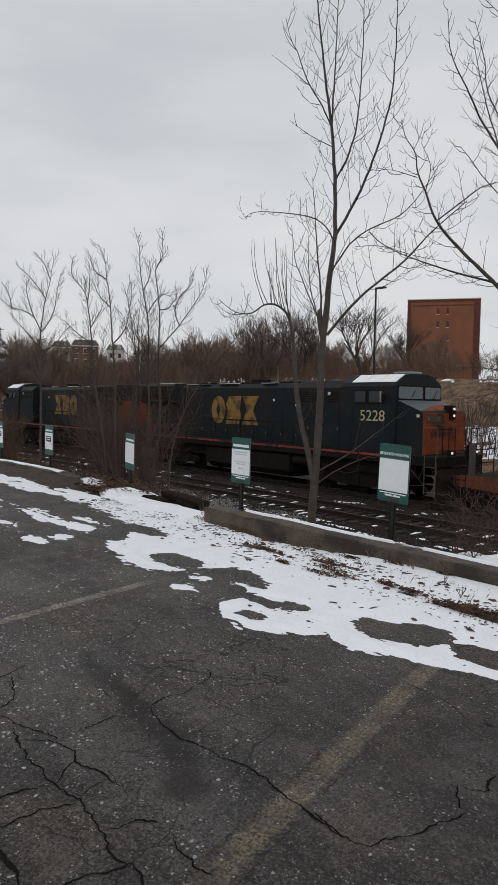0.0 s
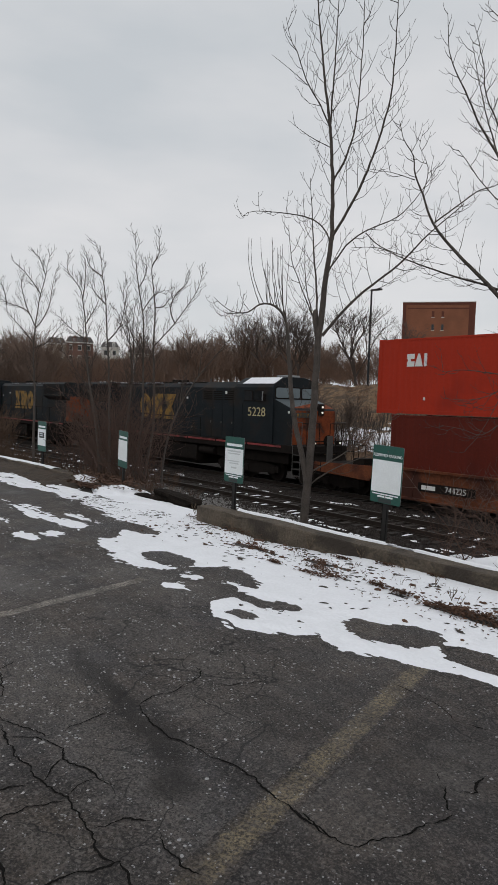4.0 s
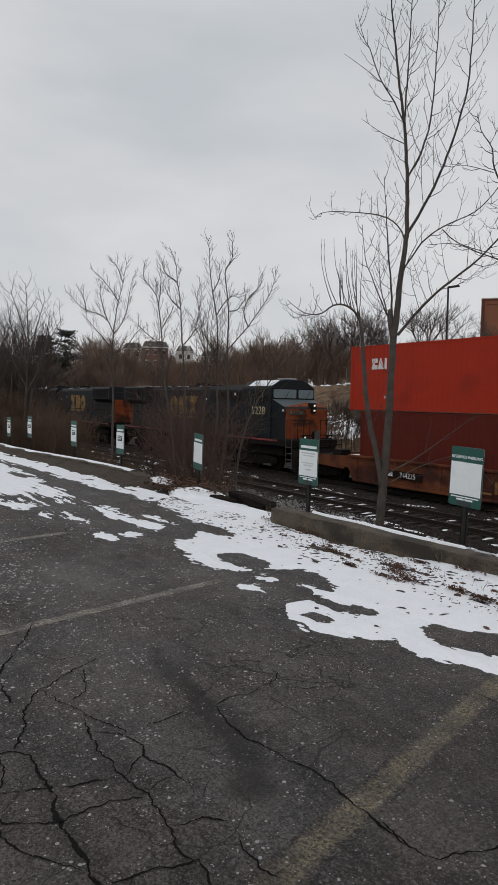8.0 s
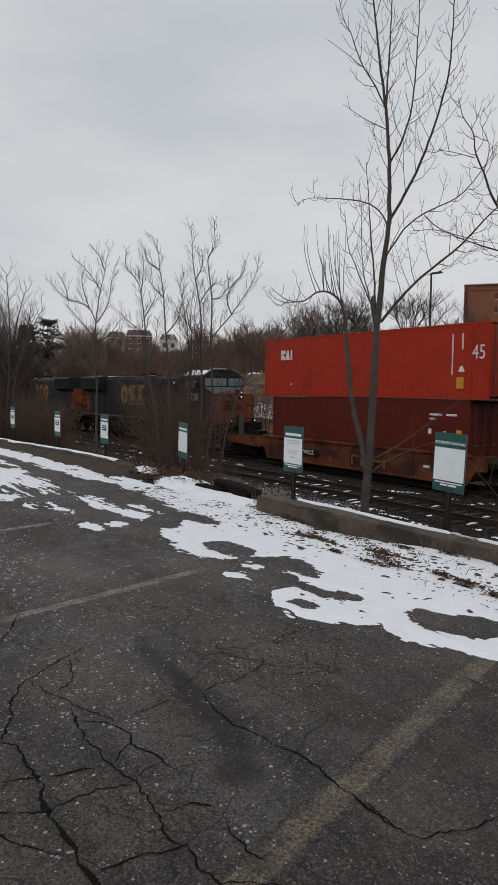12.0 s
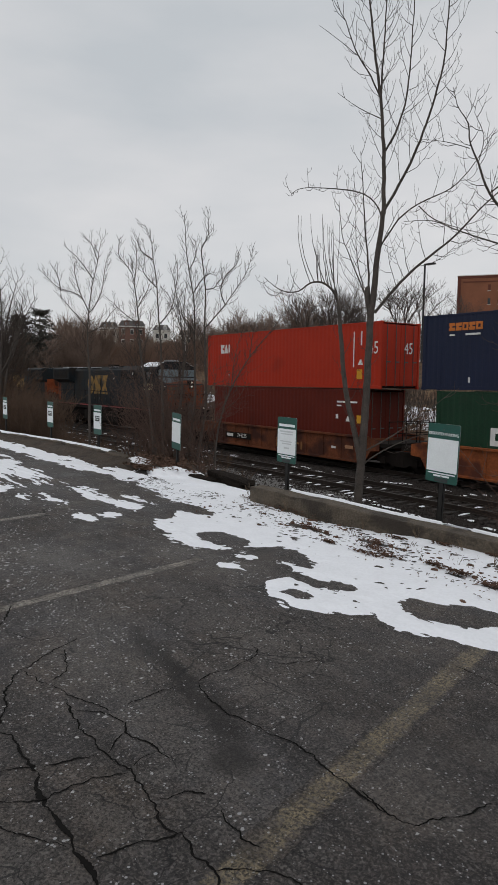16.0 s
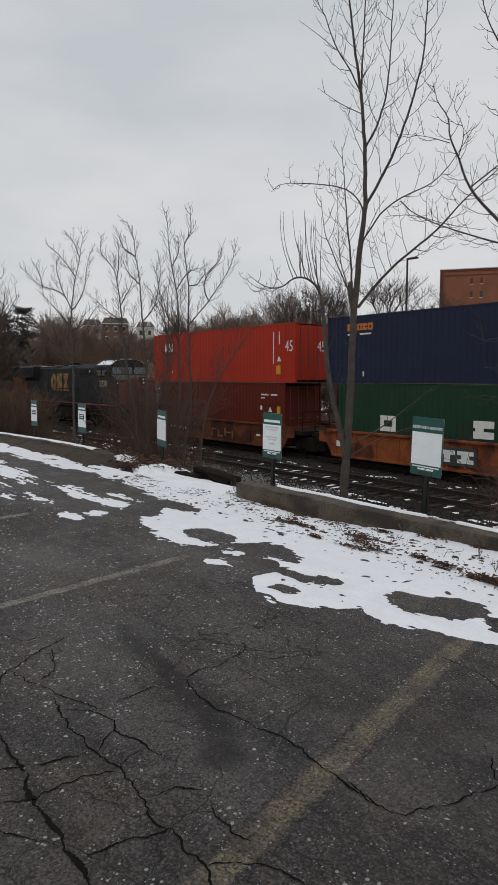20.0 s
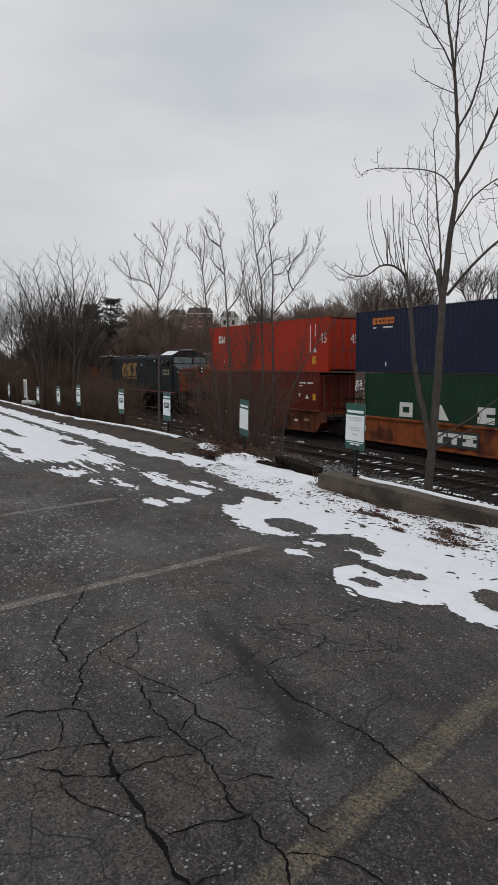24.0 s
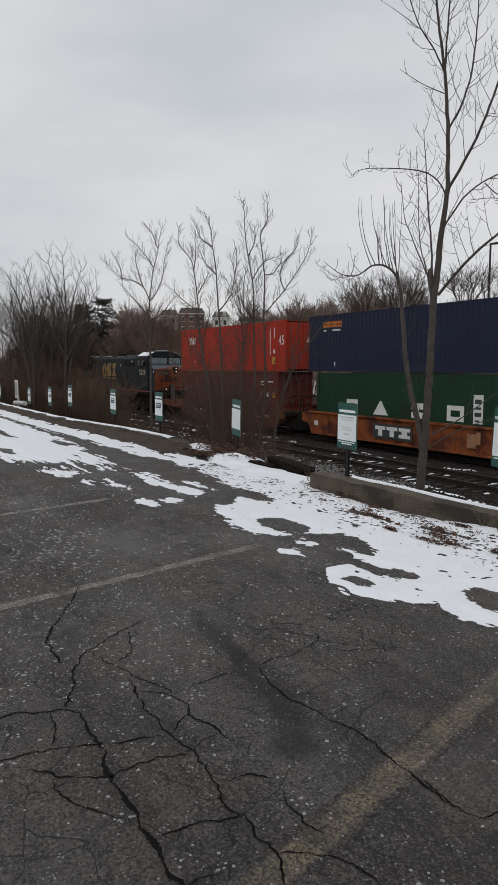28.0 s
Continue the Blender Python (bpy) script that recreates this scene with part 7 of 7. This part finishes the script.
stemmed_tree(25, -32.0, 8.2, 75.3, [[(-0.69, -1.2), (-0.69, 0.2), (-0.67, 2.54), (-0.96, 4.34), (-1.69, 6.32)], [(-0.66, -1.2), (-0.66, 0.2), (-0.53, 3.14), (-0.59, 4.94), (-0.94, 6.59)], [(-0.63, -1.2), (-0.63, 0.2), (-0.48, 2.9), (-0.26, 4.35), (0.13, 5.56)],
                                    [(-0.7, -1.2), (-0.73, 0.71), (-1.12, 3.13), (-1.64, 4.56), (-2.17, 5.48)]], "bare many-stemmed tree by the track", scale=2.4, gap=0.10)
stemmed_tree(26, -31.6, 8.5, 75.3, [[(0.26, -1.2), (0.26, 0.2), (0.4, 2.91), (0.39, 4.61), (-0.3, 6.85)], [(0.26, -1.2), (0.26, 0.2), (0.43, 2.91), (0.46, 4.97), (0.35, 7.24)], [(0.26, -1.2), (0.3, 0.2), (0.53, 3.16), (0.76, 4.98), (1.22, 6.68)],
                                    [(0.26, -1.2), (0.35, 0.2), (0.77, 3.16), (1.41, 4.76), (1.92, 5.75)]], "bare many-stemmed tree by the track", scale=2.4, gap=0.10)
thicket_tree(27, -36.0, 9.5, 8.4, 4, "bare many-stemmed tree by the track", 17)
thicket_tree(29, -40.0, 8.0, 8.0, 4, "bare many-stemmed tree by the track", 17)


# ---- distance ----
def far_tree_mesh(seed, stems, levels, wide=1.0, least=0.0028, thick=0.013, first=0.42, ratio=(0.5, 0.78)):
    """A light bare tree one metre high for the distance: points and three-sided faces."""
    rng = random.Random(seed)
    verts, faces = [], []

    def grow(p, d, length, r, level):
        q = p + d * length
        side = d.cross(Vector((0.3, 0.9, 0.2))).normalized()
        up = side.cross(d)
        k = len(verts)
        for c, s in ((1, 0), (-0.5, 0.87), (-0.5, -0.87)):
            verts.append(p + (side * c + up * s) * r)
        for c, s in ((1, 0), (-0.5, 0.87), (-0.5, -0.87)):
            verts.append(q + (side * c + up * s) * max(least * 0.7, r * 0.65))
        for a, b in ((0, 1), (1, 2), (2, 0)):
            faces.append((k + a, k + b, k + b + 3))
            faces.append((k + a, k + b + 3, k + a + 3))
        if level <= 0:
            return
        for _ in range(rng.choice([2, 3, 3, 4])):
            away = Vector((rng.gauss(0, 1) * wide, rng.gauss(0, 1) * wide, rng.uniform(-0.1, 0.8))).normalized()
            nd = (d * 0.85 + away * rng.uniform(0.4, 0.75)).normalized()
            grow(p.lerp(q, rng.uniform(0.4, 1.0)), nd, length * rng.uniform(*ratio), max(least, r * 0.6), level - 1)

    for _ in range(stems):
        d = Vector((rng.gauss(0, 0.16) * wide, rng.gauss(0, 0.16) * wide, 1)).normalized()
        grow(Vector((rng.uniform(-0.35, 0.35) * (stems > 1), rng.uniform(-0.35, 0.35) * (stems > 1), -0.05)), d, first, thick, levels)
    verts = np.array(verts)
    return verts / verts[:, 2].max(), np.array(faces)


def scatter(name, kinds, places, material, label, category):
    """Many far trees or bushes as one object."""
    all_v, all_f, at = [], [], 0
    rng = random.Random(len(places))
    for x, y, size in places:
        size = clear_of_houses(x, y, size)
        v, f = kinds[rng.randrange(len(kinds))]
        a, s = rng.uniform(0, 6.28), size * rng.uniform(0.85, 1.15)
        c, si = math.cos(a) * s, math.sin(a) * s
        w = np.empty_like(v)
        w[:, 0], w[:, 1], w[:, 2] = v[:, 0] * c - v[:, 1] * si + x, v[:, 0] * si + v[:, 1] * c + y, v[:, 2] * s + bank_height(x, y)
        all_v.append(w)
        all_f.append(f + at)
        at += len(v)
    pts, tri = np.concatenate(all_v), np.concatenate(all_f)
    me = bpy.data.meshes.new(name)
    me.vertices.add(len(pts))
    me.vertices.foreach_set("co", pts.ravel())
    me.loops.add(len(tri) * 3)
    me.loops.foreach_set("vertex_index", tri.ravel())
    me.polygons.add(len(tri))
    me.polygons.foreach_set("loop_start", np.arange(0, len(tri) * 3, 3))
    me.update(calc_edges=True)
    me.materials.append(material)
    return tagged(new(name, me), label, category, kind="stuff")


def clear_of_houses(x, y, size):
    """Trees before the far houses are lower, so that the upper floors show."""
    if 0.435 < y / -x < 0.625 and math.hypot(x, y) < 205:
        return min(size, max(0.6, 1.55 + 0.057 * math.hypot(x, y) - bank_height(x, y)))
    return size


rng = random.Random(77)
kinds_tall = [far_tree_mesh(100 + k, 1 + k % 2, 5, 0.8, 0.0018, 0.013, 0.3, (0.58, 0.92)) for k in range(3)]
kinds_thin = [far_tree_mesh(110 + k, 2, 5, 0.8, 0.0019, 0.013, 0.3, (0.58, 0.92)) for k in range(3)]
kinds_bush = [far_tree_mesh(120 + k, 10, 3, 1.35, 0.0027, 0.007, 0.5) for k in range(4)]
kinds_low = [far_tree_mesh(130 + k, 10, 3, 1.25, 0.0022, 0.006, 0.5) for k in range(4)]
places = []
for _ in range(330):   # woods along the far bank, thicker to the left
    x = rng.uniform(-250, -62)
    places.append((x, rng.uniform(48, 85) + max(0, (-x - 70)) * 0.10, rng.uniform(4.5, 9.5)))
for _ in range(13):   # a taller brown stand before the pines
    d, a = rng.uniform(84, 125), rng.uniform(0.352, 0.41)
    places.append((-d * math.cos(a), d * math.sin(a), d * 0.1 + 1.55 - bank_height(-d * math.cos(a), d * math.sin(a)) - rng.uniform(0, 2.2)))
for _ in range(95):   # behind the houses
    d, a = rng.uniform(212, 275), rng.uniform(0.39, 0.6)
    x, y = -d * math.cos(a), d * math.sin(a)
    places.append((x, y, d * 0.075 + 1.55 - bank_height(x, y) - rng.uniform(0, 4.0)))
for _ in range(60):   # before the houses
    places.append((rng.uniform(-172, -120), rng.uniform(72, 92), rng.uniform(5, 9)))
for _ in range(150):
    x = rng.uniform(-330, -62)
    places.append((x, rng.uniform(85, 170), rng.uniform(6, 10)))
scatter("far_woods", kinds_thin, places, FAR_TWIG, "belt of bare brown winter woods, haze in their pale colour", "woods")
places = []
for _ in range(300):
    x = rng.uniform(-230, -56)
    places.append((x, 38 + rng.random() * 30, rng.uniform(2.2, 5.5)))
for _ in range(90):
    x = rng.uniform(-90, -20)
    places.append((x, rng.uniform(29, 34), rng.uniform(0.8, 1.8)))
for _ in range(40):
    places.append((rng.uniform(-60, -25), rng.uniform(46, 60), rng.uniform(1.5, 3.0)))
for _ in range(120):
    places.append((rng.uniform(-60, -14), rng.uniform(33, 46), rng.uniform(0.35, 1.1)))
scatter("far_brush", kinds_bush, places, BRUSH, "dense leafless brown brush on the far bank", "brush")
places = []
for _ in range(165):   # brush on the near side of the line, to the left
    y = rng.uniform(7.5, 13.5)
    x = -y * 3.2 - 75 * rng.random() ** 1.2
    places.append((x, y + max(0, (-x - 60) * 0.05), rng.uniform(1.4, 3.2)))
for _ in range(24):
    y = rng.uniform(8.0, 10.5)
    places.append((-y * rng.uniform(2.85, 3.2), y, rng.uniform(1.1, 2.3)))
for _ in range(80):
    places.append((rng.uniform(-32, -13), rng.uniform(7.5, 10.5), rng.uniform(0.5, 1.05)))
for _ in range(110):   # a brown thicket before the track
    y = rng.uniform(8.5, 13.5)
    places.append((-y * rng.uniform(2.98, 3.7) - 26 * rng.random() ** 1.5, y, rng.uniform(1.6, 3.0)))
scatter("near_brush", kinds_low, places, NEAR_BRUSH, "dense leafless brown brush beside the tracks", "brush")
places = []
for _ in range(18):
    y = rng.uniform(8.0, 15.0)
    places.append((-y * 3.3 - 70 * rng.random(), y, rng.uniform(5.5, 8.0)))
for _ in range(16):
    places.append((rng.uniform(-35, -28.5), rng.uniform(31.0, 33.5), rng.uniform(2.8, 4.2)))
scatter("trackside_woods", kinds_tall, places, TRACKSIDE_TWIG, "bare young trees along the tracks", "woods")


def distant_tree(x, y, height, seed, label):
    v, f = far_tree_mesh(seed, 1, 6, 0.8, 0.0011, 0.015, 0.26, (0.6, 0.95))
    o = thing("bare_tree", pose(x, y, bank_height(x, y)), label, "tree", "bare trees beyond the tracks")
    data_part("crown", (v * height).tolist(), f.tolist(), DISTANT_TWIG, o)
    return o


for k, (x, y, h) in enumerate(((-40.5, 46.5, 7.2), (-48.5, 47, 6.5), (-53, 50, 7.5), (-60, 52, 7.0), (-46, 60, 6.5), (-67, 56, 7.5), (-36, 70, 7.0), (-30, 64, 6.0), (-26.5, 60, 6.5))):
    distant_tree(x, y, h * 1.25, 300 + k, "spreading bare tree beyond the tracks")


def pine(x, y, height, seed):
    """A ragged dark conifer: trunk, drooping boughs, tufts of needles."""
    rng = random.Random(seed)
    o = thing("pine_tree", pose(x, y, bank_height(x, y)), "ragged dark pine among bare trees, haze painted into its needles", "tree", "pines")
    part("trunk", rod((0, 0, -1), (0, 0, height), height * 0.018, 8, r2=height * 0.004), BARK, o)
    verts, faces = [], []
    for k in range(170):
        z = height * (0.22 + 0.76 * rng.random())
        reach = height * 0.36 * (1.06 - z / height) ** 0.45 * rng.uniform(0.35, 1.1)
        a = rng.uniform(0, 6.28)
        d = Vector((math.cos(a), math.sin(a), rng.uniform(-0.1, 0.35)))
        tube(verts, faces, [Vector((0, 0, z)), Vector((0, 0, z)) + d * reach], height * 0.004, height * 0.001, 3)
        for _ in range(34):
            c = Vector((0, 0, z)) + d * reach * rng.uniform(0.35, 1.05) + Vector((rng.gauss(0, 1), rng.gauss(0, 1), rng.gauss(0, 0.5))) * height * 0.016
            n = Vector((rng.gauss(0, 1), rng.gauss(0, 1), rng.gauss(0.4, 1))).normalized() * height * 0.022
            s = n.cross(Vector((rng.gauss(0, 1), rng.gauss(0, 1), 1))).normalized() * height * 0.008
            q = len(verts)
            verts += [c - s, c + s, c + n]
            faces.append((q, q + 1, q + 2))
    data_part("needles", verts, faces, NEEDLES, o)
    return o


pine(-97.5, 33.0, 12.4, 1)
pine(-100.5, 31.0, 12.6, 2)
pine(-96.0, 30.4, 9.5, 3)


def tower_block():
    """A plain brick tower with a few small windows in pairs."""
    o = thing("brick_tower", pose(-106.2, 138.3, 5.0, 0, 0, 34.8), "tall plain red-brown brick tower block", "building")
    w, d, h = 17.2, 14.0, 21.8
    part("wall", box(0, w, 0, d, -2, h, 0.05), BRICK, o)
    part("band", box(-0.05, w + 0.05, -0.06, d, h, h + 0.55, 0.03), BRICK_DARK, o)
    part("band", box(1.2, w - 1.2, -0.05, 0.0, h - 1.0, h - 0.75), BRICK_DARK, o)
    part("pilaster", box(w - 1.5, w + 0.02, -0.12, 0, -2, h, 0.03), BRICK_DARK, o)
    part("pilaster", box(-0.02, 0.8, -0.12, 0, -2, h, 0.03), BRICK_DARK, o)
    part("roof_edge", box(-0.1, w + 0.1, -0.1, d + 0.1, h + 0.56, h + 0.75, 0.03), PALE, o)
    for k in range(6):
        for x in (7.0, 9.3):
            if (k, x) in ((2, 7.0), (4, 9.3)):
                continue
            win = part("window", box(x, x + 0.6, -0.03, 0.02, h - 3.0 - k * 3.2, h - 1.6 - k * 3.2), DARK_GLASS if k % 2 else BRICK_DARK, o)
            part("sill", box(x - 0.1, x + 0.7, -0.1, 0.0, h - 3.15 - k * 3.2, h - 3.02 - k * 3.2), PALE, win)
    return o


tower_block()


def house(x, y, z, w, d, h, turn, wall, label, storeys, seed):
    o = thing("apartment_house", pose(x, y, z, 0, 0, turn), label, "building", "far houses")
    part("wall", box(0, w, 0, d, -6, h, 0.05), wall, o)
    part("roof", prism([(-0.15, h), (w + 0.15, h), (w - 0.7, h + 1.5), (0.7, h + 1.5)], -0.15, d + 0.15), ROOF, o)
    for k in range(2):
        dormer = part("dormer", prism([(w * (0.2 + 0.42 * k), h + 0.2), (w * (0.38 + 0.42 * k), h + 0.2), (w * (0.38 + 0.42 * k), h + 1.1), (w * (0.29 + 0.42 * k), h + 1.75), (w * (0.2 + 0.42 * k), h + 1.1)], -0.22, 1.4), wall, o)
        part("pane", box(w * (0.24 + 0.42 * k), w * (0.34 + 0.42 * k), -0.25, -0.222, h + 0.3, h + 1.0), SIGN_BACKING, dormer)
    cols = max(2, int(w / 1.9))
    for s in range(storeys):
        for c in range(cols):
            x0 = (c + 0.5) * w / cols - 0.55
            z0 = h - 2.4 - s * 3.0
            win = part("window", box(x0 + 0.05, x0 + 1.05, -0.06, 0.02, z0, z0 + 1.6), PALE, o)
            part("pane", box(x0 + 0.12, x0 + 0.98, -0.09, -0.061, z0 + 0.12, z0 + 1.38), DARK_GLASS, win)
    part("cornice", box(-0.3, w + 0.3, -0.3, 0.0, h - 0.35, h - 0.02, 0.03), PALE, o)
    return o


house(-183.55, 79.4, 7.4, 5.2, 10, 8.9, 64, TAN, "pale stucco apartment house among bare trees", 3, 1)
house(-181.2, 84.2, 7.4, 7.4, 12, 9.5, 64, HOUSE_BRICK, "red brick apartment house with pale cornices", 3, 2)
house(-177.0, 93.0, 7.2, 4.8, 10, 8.7, 60, PALE, "white apartment house behind bare trees", 3, 3)
house(-173.4, 99.4, 7.2, 6.4, 10, 7.4, 60, TAN, "pale stucco apartment house among bare trees", 2, 4)


def lamp_post(x, y, base, top, arm, label):
    o = thing("street_lamp", pose(x, y, base), label, "street lamp", "street lamps")
    part("pole", rod((0, 0, -1), (0, 0, top), 0.11, 10, r2=0.08), POLE, o)
    part("arm", box(-0.06, arm, -0.05, 0.05, top - 0.12, top, 0.02), POLE, o)
    part("lamp_head", box(arm - 0.7, arm + 0.15, -0.18, 0.18, top - 0.16, top - 0.02, 0.03), POLE, o)
    return tagged(o)


lamp_post(-38.65, 45.9, 3.3, 8.25, 0.9, "tall black lamp post beyond the tracks")
lamp = thing("street_lamp", pose(-66.7, 60.0, 3.6), "small pale grey street lamp beyond the tracks", "street lamp", "street lamps")
part("pole", rod((0, 0, -1), (0, 0, 2.6), 0.1, 8, r2=0.08), GALV, lamp)
part("arm", rod((0, 0, 2.55), (-2.7, 0, 3.2), 0.07, 8, r2=0.05), GALV, lamp)
part("lamp_head", box(-3.2, -2.6, -0.15, 0.15, 3.12, 3.26, 0.03), GALV, lamp)
mast = thing("white_mast", pose(-78.6, 46.0, 3.3), "thin pale mast beyond the train", "pole")
part("pole", rod((0, 0, -1), (0, 0, 3.9), 0.12, 8, r2=0.09), GALV, mast)

# snow lying along the top of the far bank and in its hollows
rng = random.Random(5)
sv, sf = [], []
for _ in range(420):
    x, y = rng.uniform(-110, -12), rng.choice([46.2, 45.5, 34.0, 35.0, 36.5]) + rng.gauss(0, 0.5)
    if y > 44 and rng.random() < 0.4:
        continue
    rx, ry, k = rng.uniform(0.15, 0.8), rng.uniform(0.08, 0.3), len(sv)
    for i in range(9):
        a, r = 2 * math.pi * i / 9, rng.uniform(0.6, 1.1)
        px, py = x + math.cos(a) * rx * r, y + math.sin(a) * ry * r
        sv.append((px, py, bank_height(px, py) + 0.02))
    sv.append((x, y, bank_height(x, y) + 0.16))
    sf += [(k + i, k + (i + 1) % 9, k + 9) for i in range(9)]
tagged(data_part("bank_snow", sv, sf, SNOW, smooth=True), "patches of snow on the far bank", "snow", kind="stuff")


def bank_foot_snow():
    """A broad ragged strip of snow on the foot of the far bank, with dead stalks standing in it."""
    step, verts, faces, index = 0.22, [], [], {}

    def depth(i, j):
        x, y = -66 + i * step, 32.6 + j * step
        v = (0.46 if x > -38 else 0.32) - ((y - 35.2) / 2.4) ** 2 * 0.55 + noise.noise((x * 0.25, y * 0.5, 4.0)) * 0.5
        return v + noise.noise((x * 1.1, y * 1.6, 9.0)) * 0.45 + noise.noise((x * 2.6, y * 3.4, 2.0)) * 0.45 - 0.2

    def vert(i, j):
        if (i, j) not in index:
            x, y = -66 + i * step, 32.6 + j * step
            index[i, j] = len(verts)
            verts.append((x, y, bank_height(x, y) + max(-0.05, min(0.1, depth(i, j) * 0.2))))
        return index[i, j]

    for j in range(24):
        for i in range(240):
            if max(depth(i, j), depth(i + 1, j), depth(i, j + 1), depth(i + 1, j + 1)) > 0:
                faces.append((vert(i, j), vert(i + 1, j), vert(i + 1, j + 1), vert(i, j + 1)))
    tagged(data_part("bank_snow", verts, faces, SNOW, smooth=True), "broad ragged strip of snow at the bank's foot", "snow", kind="stuff")
    rng = random.Random(91)
    gv, gf = [], []
    for _ in range(3600):
        x, y = rng.uniform(-64, -13), rng.uniform(32.4, 38.5)
        h, lean, w, z = rng.uniform(0.3, 1.3), rng.gauss(0, 0.25), rng.uniform(0.015, 0.04), bank_height(x, y)
        k = len(gv)
        gv += [(x - w, y, z), (x + w, y, z), (x + lean * h + w * 0.3, y + 0.1, z + h), (x + lean * h - w * 0.3, y + 0.1, z + h)]
        gf.append((k, k + 1, k + 2, k + 3))
    tagged(data_part("dead_stalks", gv, gf, TWIG), "dead brown stalks standing on the snowy bank", "weeds", kind="stuff")


bank_foot_snow()

rail_bed()
motions()
